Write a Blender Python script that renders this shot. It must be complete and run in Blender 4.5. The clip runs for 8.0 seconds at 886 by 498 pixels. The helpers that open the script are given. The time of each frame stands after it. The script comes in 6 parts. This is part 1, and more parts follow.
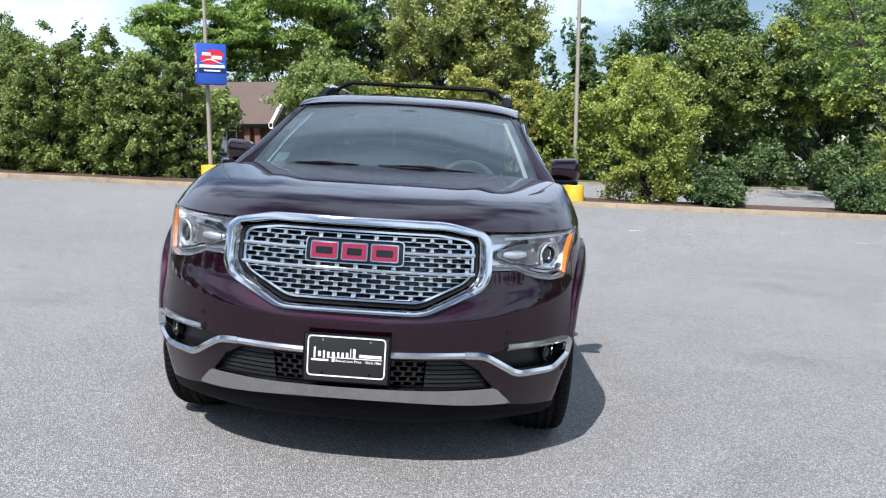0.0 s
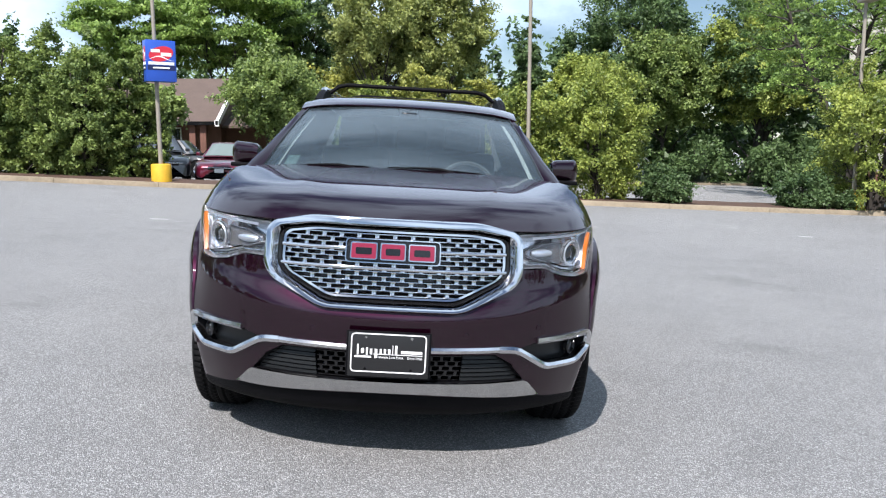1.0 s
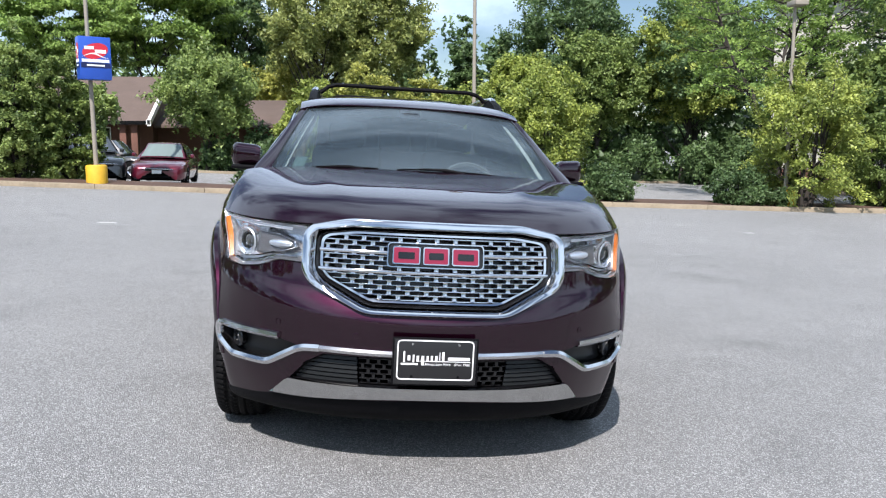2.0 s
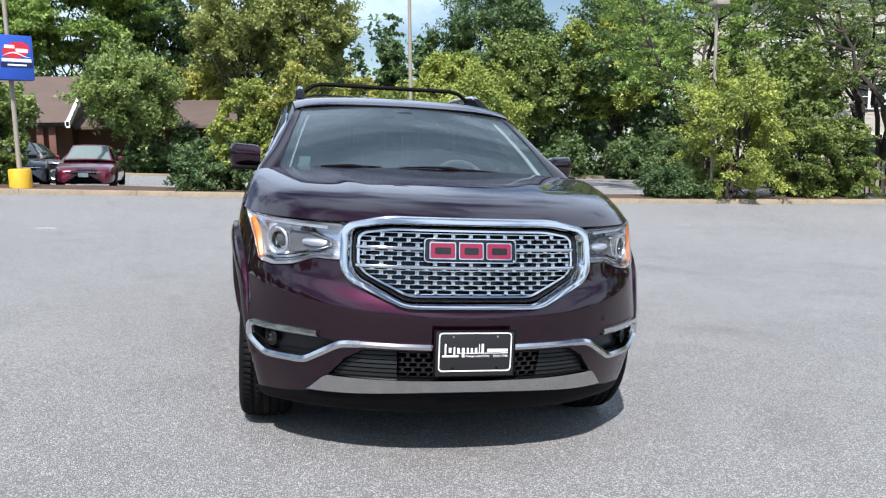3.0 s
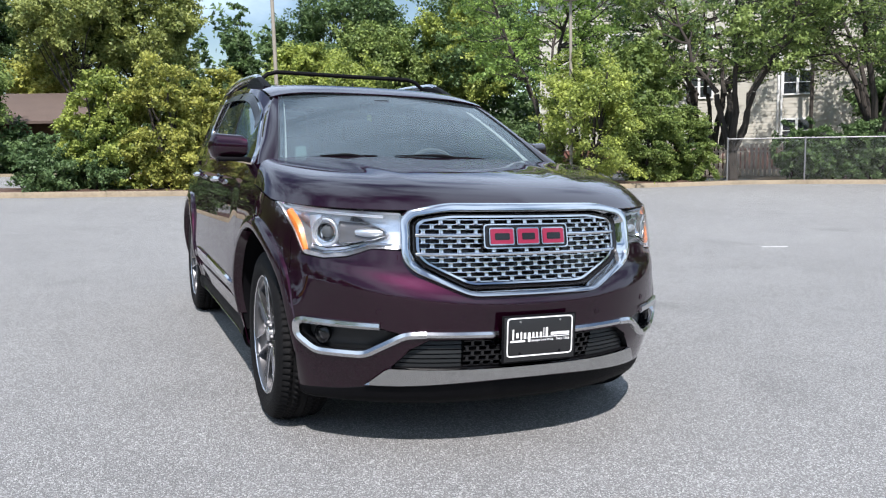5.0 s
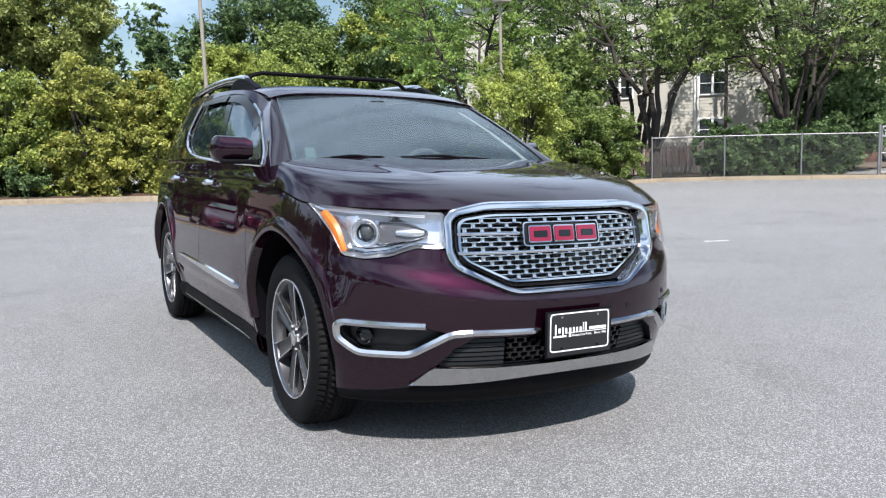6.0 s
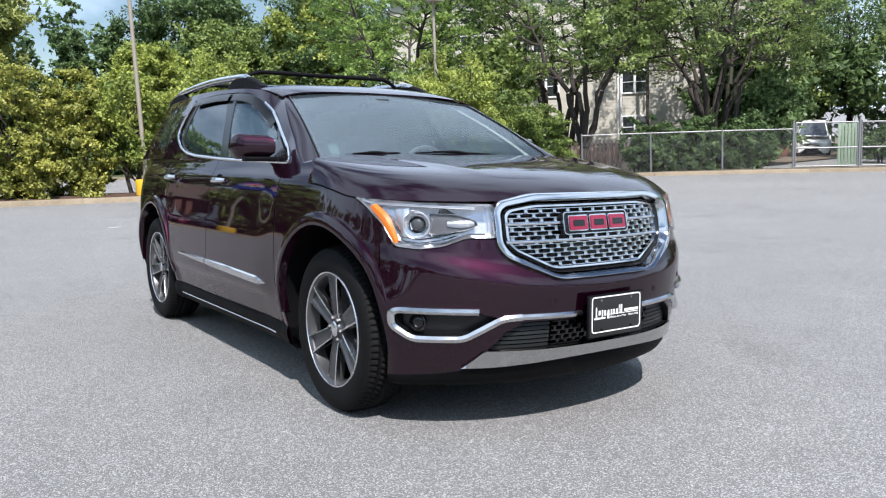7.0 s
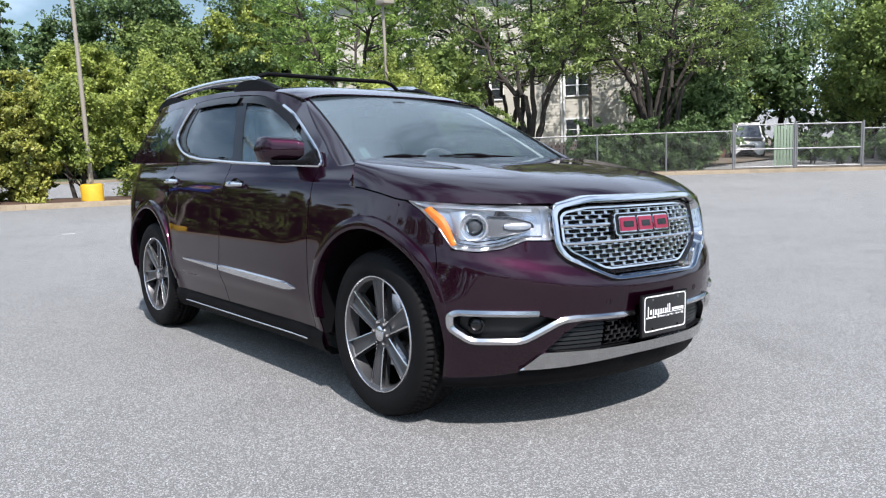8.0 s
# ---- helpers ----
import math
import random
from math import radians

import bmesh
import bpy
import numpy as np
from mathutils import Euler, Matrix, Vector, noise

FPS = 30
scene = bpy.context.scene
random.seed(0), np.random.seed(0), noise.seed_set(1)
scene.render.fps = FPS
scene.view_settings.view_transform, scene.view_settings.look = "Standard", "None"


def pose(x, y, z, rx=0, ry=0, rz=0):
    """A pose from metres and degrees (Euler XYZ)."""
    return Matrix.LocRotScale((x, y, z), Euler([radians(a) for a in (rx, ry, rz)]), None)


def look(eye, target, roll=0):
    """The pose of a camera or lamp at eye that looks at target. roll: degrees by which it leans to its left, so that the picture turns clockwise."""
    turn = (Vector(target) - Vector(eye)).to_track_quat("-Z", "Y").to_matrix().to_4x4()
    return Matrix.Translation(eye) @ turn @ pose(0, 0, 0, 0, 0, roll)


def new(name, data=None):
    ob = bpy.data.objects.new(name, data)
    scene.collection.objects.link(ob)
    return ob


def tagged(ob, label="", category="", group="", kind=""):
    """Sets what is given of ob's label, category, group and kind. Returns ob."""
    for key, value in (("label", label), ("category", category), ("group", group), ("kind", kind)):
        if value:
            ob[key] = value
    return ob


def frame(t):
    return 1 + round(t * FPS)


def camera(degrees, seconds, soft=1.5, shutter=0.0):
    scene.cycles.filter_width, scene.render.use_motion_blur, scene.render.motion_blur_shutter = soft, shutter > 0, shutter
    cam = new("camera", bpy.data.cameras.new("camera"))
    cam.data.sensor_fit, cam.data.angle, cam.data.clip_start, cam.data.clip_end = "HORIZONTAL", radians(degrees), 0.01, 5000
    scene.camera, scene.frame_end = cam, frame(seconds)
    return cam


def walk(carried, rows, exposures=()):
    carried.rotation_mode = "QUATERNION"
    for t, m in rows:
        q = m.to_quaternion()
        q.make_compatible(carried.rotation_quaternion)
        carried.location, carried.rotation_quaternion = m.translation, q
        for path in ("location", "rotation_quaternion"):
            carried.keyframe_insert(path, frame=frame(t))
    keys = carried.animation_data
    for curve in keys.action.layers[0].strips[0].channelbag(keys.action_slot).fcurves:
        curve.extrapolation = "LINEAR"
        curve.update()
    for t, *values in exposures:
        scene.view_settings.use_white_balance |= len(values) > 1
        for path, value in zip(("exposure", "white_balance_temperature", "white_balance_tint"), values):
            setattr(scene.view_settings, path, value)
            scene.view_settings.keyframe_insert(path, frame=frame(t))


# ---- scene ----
# ---------------------------------------------------------------- camera
# The lot falls about 3.4 degrees to the side of the parked car; SLOPE lays the car's own axes on it.
SLOPE = pose(0, 0, 0, -1.2, 3.4, 0)
cam = camera(58.2, 8.0, soft=1.2)
PATH = [
    (0.0, (0.435, -3.758, 1.227), (0.363, -1.771, 1.013), 3.5),
    (0.5, (0.274, -3.797, 1.234), (0.269, -1.809, 1.017), 3.0),
    (1.0, (0.082, -3.902, 1.232), (0.151, -1.914, 1.019), 3.3),
    (2.5, (-0.562, -3.78, 1.209), (-0.236, -1.817, 1.006), 2.6),
    (3.0, (-0.771, -3.826, 1.196), (-0.353, -1.88, 0.995), 2.2),
    (3.5, (-0.93, -3.704, 1.173), (-0.42, -1.781, 0.974), 1.9),
    (4.0, (-1.116, -3.568, 1.18), (-0.511, -1.673, 0.977), 1.6),
    (4.5, (-1.35, -3.599, 1.158), (-0.656, -1.735, 0.949), 1.3),
    (6.0, (-1.963, -3.36, 1.134), (-1.008, -1.615, 0.931), 0.2),
    (6.5, (-2.268, -3.34, 1.137), (-1.226, -1.645, 0.933), -0.1),
    (7.0, (-2.478, -3.245, 1.116), (-1.36, -1.599, 0.91), -0.4),
    (7.5, (-2.645, -3.045, 1.123), (-1.457, -1.449, 0.917), -0.7),
    (8.0, (-2.863, -2.958, 1.121), (-1.622, -1.402, 0.92), -0.7),
]
walk(cam, [(t, SLOPE @ look(eye, target, roll)) for t, eye, target, roll in PATH])

# ---------------------------------------------------------------- world and sun
TO_SUN = SLOPE.to_3x3() @ Vector((-0.31, -0.80, 1.0)).normalized()
world = bpy.data.worlds.new("sky")
scene.world = world
world.use_nodes = True
wn, wl = world.node_tree.nodes, world.node_tree.links
wn.clear()
sky = wn.new("ShaderNodeTexSky")
sky.sky_type = "NISHITA"
sky.sun_disc = False
sky.sun_elevation = math.asin(TO_SUN.z)
sky.sun_rotation = math.atan2(TO_SUN.x, TO_SUN.y)
sky.air_density, sky.dust_density, sky.ozone_density = 1.0, 0.3, 2.0
coords = wn.new("ShaderNodeTexCoord")
stretch = wn.new("ShaderNodeMapping")
stretch.inputs["Location"].default_value = (-1.7, 3.4, 3.3)
stretch.inputs["Scale"].default_value = (1.0, 1.0, 1.7)
puffs = wn.new("ShaderNodeTexNoise")
puffs.inputs["Scale"].default_value = 1.9
puffs.inputs["Detail"].default_value = 9.0
puffs.inputs["Roughness"].default_value = 0.55
cover = wn.new("ShaderNodeMapRange")
cover.interpolation_type = "SMOOTHSTEP"
cover.inputs["From Min"].default_value, cover.inputs["From Max"].default_value = 0.39, 0.585
cover.inputs["To Max"].default_value = 0.9
cloudy = wn.new("ShaderNodeMix")
cloudy.data_type = "RGBA"
cloudy.inputs["B"].default_value = (10.8, 13.2, 16.6, 1.0)
air = wn.new("ShaderNodeBackground")
air.inputs["Strength"].default_value = 0.064
sky_out = wn.new("ShaderNodeOutputWorld")
wl.new(coords.outputs["Generated"], stretch.inputs["Vector"])
wl.new(stretch.outputs["Vector"], puffs.inputs["Vector"])
wl.new(puffs.outputs["Fac"], cover.inputs["Value"])
wl.new(cover.outputs["Result"], cloudy.inputs["Factor"])
wl.new(sky.outputs["Color"], cloudy.inputs["A"])
wl.new(cloudy.outputs["Result"], air.inputs["Color"])
wl.new(air.outputs["Background"], sky_out.inputs["Surface"])

sun_lamp = bpy.data.lights.new("sun", "SUN")
sun_lamp.energy, sun_lamp.angle, sun_lamp.color = 4.4, radians(0.55), (1.0, 0.95, 0.93)
sun = new("sun", sun_lamp)
sun.matrix_world = look(TO_SUN * 60, (0, 0, 0))
scene.view_settings.exposure = 0.80

# ---------------------------------------------------------------- materials
def material(name, base, rough=0.6, metal=0.0, vary=0.0, scale=8.0, bump=0.0, bump_scale=60.0, coat=0.0, random=0.0, spec=0.5, island=0.0):
    """A surface with two scales of colour variation (stains and grain) and fine relief, in object metres."""
    m = bpy.data.materials.new(name)
    m.use_nodes = True
    n, l = m.node_tree.nodes, m.node_tree.links
    p = n["Principled BSDF"]
    p.inputs["Base Color"].default_value = (*base, 1)
    p.inputs["Roughness"].default_value, p.inputs["Metallic"].default_value = rough, metal
    p.inputs["Coat Weight"].default_value, p.inputs["Coat Roughness"].default_value = coat, 0.02
    p.inputs["Specular IOR Level"].default_value = spec
    place = n.new("ShaderNodeTexCoord").outputs["Object"]
    if vary or random or island:
        value = None

        def add(socket, amount):
            nonlocal value
            node = n.new("ShaderNodeMath")
            node.operation = "MULTIPLY_ADD"
            l.new(socket, node.inputs[0])
            node.inputs[1].default_value = 2 * amount
            node.inputs[2].default_value = -amount
            if value is None:
                value = node.outputs[0]
            else:
                both = n.new("ShaderNodeMath")
                l.new(value, both.inputs[0])
                l.new(node.outputs[0], both.inputs[1])
                value = both.outputs[0]

        if vary:
            for k, part_of in ((1.0, 0.9), (9.0, 0.7)):
                tex = n.new("ShaderNodeTexNoise")
                tex.inputs["Scale"].default_value = scale * k
                tex.inputs["Detail"].default_value = 6
                l.new(place, tex.inputs["Vector"])
                add(tex.outputs["Fac"], vary * part_of)
        if random:
            add(n.new("ShaderNodeObjectInfo").outputs["Random"], random)
        if island:
            add(n.new("ShaderNodeNewGeometry").outputs["Random Per Island"], island)
        hsv = n.new("ShaderNodeHueSaturation")
        hsv.inputs["Color"].default_value = (*base, 1)
        one = n.new("ShaderNodeMath")
        one.inputs[1].default_value = 1.0
        l.new(value, one.inputs[0])
        l.new(one.outputs[0], hsv.inputs["Value"])
        l.new(hsv.outputs["Color"], p.inputs["Base Color"])
    if bump:
        tex = n.new("ShaderNodeTexNoise")
        tex.inputs["Scale"].default_value = bump_scale
        tex.inputs["Detail"].default_value = 4
        b = n.new("ShaderNodeBump")
        b.inputs["Strength"].default_value = bump
        b.inputs["Distance"].default_value = 0.01
        l.new(place, tex.inputs["Vector"])
        l.new(tex.outputs["Fac"], b.inputs["Height"])
        l.new(b.outputs["Normal"], p.inputs["Normal"])
    return m


def glass(name, tint, ior=1.5, haze=0.0, film_tone=(0.38, 0.58, 0.72)):
    """Thin tinted glass, mirroring more at a slant; haze: share of a pale diffuse film that paints sky glare onto it.
    """
    m = bpy.data.materials.new(name)
    m.use_nodes = True
    n, l = m.node_tree.nodes, m.node_tree.links
    n.remove(n["Principled BSDF"])
    clear, mirror_like = n.new("ShaderNodeBsdfTransparent"), n.new("ShaderNodeBsdfAnisotropic")
    clear.inputs["Color"].default_value = (*[c ** 0.5 for c in tint], 1)
    mirror_like.inputs["Roughness"].default_value = 0.0
    slant, power, gloss, blend = n.new("ShaderNodeLayerWeight"), n.new("ShaderNodeMath"), n.new("ShaderNodeMath"), n.new("ShaderNodeMixShader")
    slant.inputs["Blend"].default_value = 0.5
    power.operation, power.inputs[1].default_value = "POWER", 5.0
    least = ((ior - 1) / (ior + 1)) ** 2
    gloss.operation = "MULTIPLY_ADD"
    gloss.inputs[1].default_value, gloss.inputs[2].default_value = 1 - least, least
    l.new(slant.outputs["Facing"], power.inputs[0])
    l.new(power.outputs[0], gloss.inputs[0])
    l.new(gloss.outputs[0], blend.inputs["Fac"])
    l.new(clear.outputs["BSDF"], blend.inputs[1])
    l.new(mirror_like.outputs["BSDF"], blend.inputs[2])
    # even bluish film: the milky look of mirrored sky, put in as colour
    if haze:
        film = n.new("ShaderNodeBsdfDiffuse")
        film.inputs["Color"].default_value = (*film_tone, 1)
        hazed = n.new("ShaderNodeMixShader")
        tex = n.new("ShaderNodeTexNoise")
        tex.inputs["Scale"].default_value = 2.5
        amount = n.new("ShaderNodeMapRange")
        amount.inputs["To Min"].default_value, amount.inputs["To Max"].default_value = haze * 0.7, haze * 1.3
        l.new(n.new("ShaderNodeTexCoord").outputs["Object"], tex.inputs["Vector"])
        l.new(tex.outputs["Fac"], amount.inputs["Value"])
        l.new(amount.outputs["Result"], hazed.inputs["Fac"])
        l.new(blend.outputs["Shader"], hazed.inputs[1])
        l.new(film.outputs["BSDF"], hazed.inputs[2])
        blend = hazed
    l.new(blend.outputs["Shader"], n["Material Output"].inputs["Surface"])
    return m


def leaf_material(name, dark, light):
    """Thin leaves: each differs in colour, part of the light passes through."""
    m = bpy.data.materials.new(name)
    m.use_nodes = True
    n, l = m.node_tree.nodes, m.node_tree.links
    p, out = n["Principled BSDF"], n["Material Output"]
    mix = n.new("ShaderNodeMix")
    mix.data_type = "RGBA"
    mix.inputs["A"].default_value, mix.inputs["B"].default_value = (*dark, 1), (*light, 1)
    place = n.new("ShaderNodeTexCoord").outputs["Object"]
    tex = n.new("ShaderNodeTexNoise")
    tex.inputs["Scale"].default_value = 0.9
    tex.inputs["Detail"].default_value = 3
    l.new(place, tex.inputs["Vector"])
    both = n.new("ShaderNodeMath")
    both.operation = "MULTIPLY_ADD"
    l.new(n.new("ShaderNodeNewGeometry").outputs["Random Per Island"], both.inputs[0])
    both.inputs[1].default_value = 0.42
    spread = n.new("ShaderNodeMapRange")
    spread.inputs["From Min"].default_value, spread.inputs["From Max"].default_value = 0.35, 0.65
    spread.inputs["To Max"].default_value = 0.45
    l.new(tex.outputs["Fac"], spread.inputs["Value"])
    l.new(spread.outputs["Result"], both.inputs[2])
    l.new(both.outputs[0], mix.inputs["Factor"])
    l.new(mix.outputs["Result"], p.inputs["Base Color"])
    p.inputs["Roughness"].default_value = 0.5
    p.inputs["Specular IOR Level"].default_value = 0.35
    thin = n.new("ShaderNodeBsdfTranslucent")
    l.new(mix.outputs["Result"], thin.inputs["Color"])
    blend = n.new("ShaderNodeMixShader")
    blend.inputs["Fac"].default_value = 0.33
    l.new(p.outputs["BSDF"], blend.inputs[1])
    l.new(thin.outputs["BSDF"], blend.inputs[2])
    l.new(blend.outputs["Shader"], out.inputs["Surface"])
    return m


# ---------------------------------------------------------------- mesh tools
def part(name, bm, mat, parent=None, label="", smooth=True):
    """Links a bmesh as ONE mesh object, under a thing or a part."""
    me = bpy.data.meshes.new(name)
    bm.to_mesh(me)
    bm.free()
    return part_of_mesh(name, me, mat, parent, label, smooth)


def part_of_mesh(name, me, mat, parent=None, label="", smooth=True):
    for m in mat if isinstance(mat, (list, tuple)) else [mat]:
        me.materials.append(m)
    if smooth:
        me.shade_smooth()
        me.set_sharp_from_angle(angle=radians(38))
    ob = new(name, me)
    ob.parent = parent
    if label:
        ob["label"] = label
    return ob


def spline(*points):
    """A smooth curve through (x, y) points, held flat beyond its ends."""
    xs, ys = [p[0] for p in points], [p[1] for p in points]

    def value(x):
        if x <= xs[0]:
            return ys[0]
        if x >= xs[-1]:
            return ys[-1]
        i = max(k for k in range(len(xs) - 1) if xs[k] <= x)
        h = xs[i + 1] - xs[i]
        s = [(ys[k + 1] - ys[k]) / (xs[k + 1] - xs[k]) for k in range(len(xs) - 1)]

        def slope(k):
            if k == 0:
                return s[0]
            if k == len(xs) - 1:
                return s[-1]
            return 0.0 if s[k - 1] * s[k] <= 0 else 2 * s[k - 1] * s[k] / (s[k - 1] + s[k])
        t = (x - xs[i]) / h
        return (ys[i] * (1 + 2 * t) * (1 - t) ** 2 + slope(i) * h * t * (1 - t) ** 2
                + ys[i + 1] * t * t * (3 - 2 * t) + slope(i + 1) * h * t * t * (t - 1))
    return value


def smoothstep(a, b, x):
    t = min(1.0, max(0.0, (x - a) / (b - a)))
    return t * t * (3 - 2 * t)


def steps(a, b, size):
    k = max(1, int(math.ceil(abs(b - a) / size)))
    return [a + (b - a) * i / k for i in range(k + 1)]


def quads(bm, rows, close=False, flip=False):
    """Faces between rows of vertices."""
    out = []
    for a, b in zip(rows, rows[1:]):
        n = len(a)
        for i in range(n if close else n - 1):
            j = (i + 1) % n
            f = [a[i], a[j], b[j], b[i]]
            if len(set(f)) == 4:
                out.append(bm.faces.new(f[::-1] if flip else f))
    return out


def sheet(f, us, vs, flip=False, thick=0.0):
    """A bmesh grid of f(u, v); thick: metres of thickness behind it."""
    bm = bmesh.new()
    rows = [[bm.verts.new(f(u, v)) for u in us] for v in vs]
    quads(bm, rows, flip=flip)
    if thick:
        thicken(bm, thick)
    return bm


def thicken(bm, thick):
    bmesh.ops.recalc_face_normals(bm, faces=bm.faces)
    bm.normal_update()
    bmesh.ops.solidify(bm, geom=bm.faces[:], thickness=thick)


def box(bm, x0, x1, y0, y1, z0, z1, bevel=0.0, m=None):
    made = bmesh.ops.create_cube(bm, size=1.0)["verts"]
    for v in made:
        v.co = Vector(((x0 + x1) / 2 + v.co.x * (x1 - x0), (y0 + y1) / 2 + v.co.y * (y1 - y0), (z0 + z1) / 2 + v.co.z * (z1 - z0)))
        if m is not None:
            v.co = m @ v.co
    if bevel:
        edges = {e for v in made for e in v.link_edges}
        bmesh.ops.bevel(bm, geom=list(edges), offset=bevel, segments=2, affect="EDGES", profile=0.5)
    return bm


def lathe(bm, profile, segments=32, m=Matrix()):
    """Turns (radius, height) points round z, then lays them by m."""
    rows = []
    for r, h in profile:
        if r < 1e-6:
            rows.append([bm.verts.new(m @ Vector((0, 0, h)))] * segments)
        else:
            rows.append([bm.verts.new(m @ Vector((r * math.cos(2 * math.pi * i / segments), r * math.sin(2 * math.pi * i / segments), h))) for i in range(segments)])
    for a, b in zip(rows, rows[1:]):
        for i in range(segments):
            f = []
            for v in (a[i], a[(i + 1) % segments], b[(i + 1) % segments], b[i]):
                if v not in f:
                    f.append(v)
            if len(f) > 2:
                bm.faces.new(f)
    return bm


def tube(bm, points, radius, sides=8, cap=True):
    """A round bar along points; radius: one, or one for each point."""
    points = [Vector(p) for p in points]
    radii = radius if isinstance(radius, (list, tuple)) else [radius] * len(points)
    rows = []
    side = None
    for i, p in enumerate(points):
        ahead = (points[min(i + 1, len(points) - 1)] - points[max(i - 1, 0)]).normalized()
        if side is None:
            side = ahead.orthogonal().normalized()
        side = (side - ahead * side.dot(ahead)).normalized()
        up = ahead.cross(side)
        rows.append([bm.verts.new(p + (side * math.cos(2 * math.pi * k / sides) + up * math.sin(2 * math.pi * k / sides)) * radii[i]) for k in range(sides)])
    quads(bm, rows, close=True)
    if cap:
        bm.faces.new(rows[0][::-1])
        bm.faces.new(rows[-1])
    return bm


def inside(poly, x, y):
    hit = False
    for (x0, y0), (x1, y1) in zip(poly, poly[1:] + poly[:1]):
        if (y0 > y) != (y1 > y) and x < x0 + (y - y0) * (x1 - x0) / (y1 - y0):
            hit = not hit
    return hit


def nearest(poly, x, y):
    """The nearest point on a closed polygon's edge, and its distance."""
    best = (9e9, x, y)
    for (x0, y0), (x1, y1) in zip(poly, poly[1:] + poly[:1]):
        dx, dy = x1 - x0, y1 - y0
        t = max(0.0, min(1.0, ((x - x0) * dx + (y - y0) * dy) / (dx * dx + dy * dy + 1e-12)))
        d = math.hypot(x0 + t * dx - x, y0 + t * dy - y)
        if d < best[0]:
            best = (d, x0 + t * dx, y0 + t * dy)
    return best


def rounded(poly, radius, k=4):
    """A polygon with its corners rounded off."""
    out = []
    n = len(poly)
    for i in range(n):
        p0, p, p1 = (Vector(poly[j % n]) for j in (i - 1, i, i + 1))
        a, b = p0 - p, p1 - p
        r = min(radius, a.length * 0.45, b.length * 0.45)
        a, b = p + a.normalized() * r, p + b.normalized() * r
        for s in range(k + 1):
            t = s / k
            out.append(tuple(a * (1 - t) ** 2 + p * 2 * t * (1 - t) + b * t * t))
    return out


def cut_sheet(f, us, vs, cell, keep=None, drop=()):
    """A grid of f(u, v) whose edge is snapped to the polygon keep and to the polygons of drop, and cut along them."""
    bm = bmesh.new()
    polys = ([keep] if keep else []) + list(drop)
    grid = [[(u, v) for u in us] for v in vs]
    for j, row in enumerate(grid):
        for i, (u, v) in enumerate(row):
            for poly in polys:
                d, x, y = nearest(poly, u, v)
                if d < cell:
                    u, v = x, y
                    break
            row[i] = (u, v)
    verts = {}

    def vert(j, i):
        if (j, i) not in verts:
            verts[(j, i)] = bm.verts.new(f(*grid[j][i]))
        return verts[(j, i)]
    for j in range(len(vs) - 1):
        for i in range(len(us) - 1):
            ids = ((j, i), (j, i + 1), (j + 1, i + 1), (j + 1, i))
            cu = sum(grid[a][b][0] for a, b in ids) / 4
            cv = sum(grid[a][b][1] for a, b in ids) / 4
            if keep and not inside(keep, cu, cv):
                continue
            if any(inside(d, cu, cv) for d in drop):
                continue
            fv = [vert(a, b) for a, b in ids]
            bm.faces.new(fv)
    bmesh.ops.remove_doubles(bm, verts=bm.verts, dist=1e-5)
    bmesh.ops.dissolve_degenerate(bm, dist=1e-5, edges=bm.edges)
    return bm

# ---------------------------------------------------------------- surfaces
ASPHALT = material("worn asphalt", (0.229, 0.228, 0.226), 0.9, vary=0.2, scale=0.22, bump=0.5, bump_scale=150)
KERB = material("kerb concrete", (0.25, 0.205, 0.145), 0.9, vary=0.45, scale=1.6, bump=0.4, bump_scale=40, random=0.08)
MULCH = material("bark mulch", (0.075, 0.042, 0.028), 0.95, vary=0.5, scale=3.0, bump=1.0, bump_scale=25)
GRASS = material("mown grass", (0.065, 0.085, 0.035), 0.9, vary=0.35, scale=2.0, bump=0.8, bump_scale=30)


def speckle(m, scale, dark, light):
    """Stone chips in the binder: small light and dark grains."""
    n, l = m.node_tree.nodes, m.node_tree.links
    p = n["Principled BSDF"]
    old = p.inputs["Base Color"].links[0].from_socket
    tex = n.new("ShaderNodeTexVoronoi")
    tex.inputs["Scale"].default_value = scale
    tint = n.new("ShaderNodeSeparateColor")
    ramp = n.new("ShaderNodeMapRange")
    ramp.inputs["To Min"].default_value, ramp.inputs["To Max"].default_value = dark, light
    mult = n.new("ShaderNodeMix")
    mult.data_type, mult.blend_type = "RGBA", "MULTIPLY"
    mult.inputs["Factor"].default_value = 1.0
    l.new(n.new("ShaderNodeTexCoord").outputs["Object"], tex.inputs["Vector"])
    l.new(tex.outputs["Color"], tint.inputs["Color"])
    few = n.new("ShaderNodeMath")
    few.operation, few.inputs[1].default_value = "POWER", 3.0
    l.new(tint.outputs["Red"], few.inputs[0])
    l.new(few.outputs[0], ramp.inputs["Value"])
    l.new(old, mult.inputs["A"])
    l.new(ramp.outputs["Result"], mult.inputs["B"])
    l.new(mult.outputs["Result"], p.inputs["Base Color"])
    # the chips stand a little proud
    relief = n.new("ShaderNodeBump")
    relief.inputs["Strength"].default_value, relief.inputs["Distance"].default_value = 0.9, 0.005
    relief.invert = True
    l.new(tex.outputs["Distance"], relief.inputs["Height"])
    l.new(p.inputs["Normal"].links[0].from_socket, relief.inputs["Normal"])
    l.new(relief.outputs["Normal"], p.inputs["Normal"])


speckle(ASPHALT, 190.0, 0.66, 1.95)


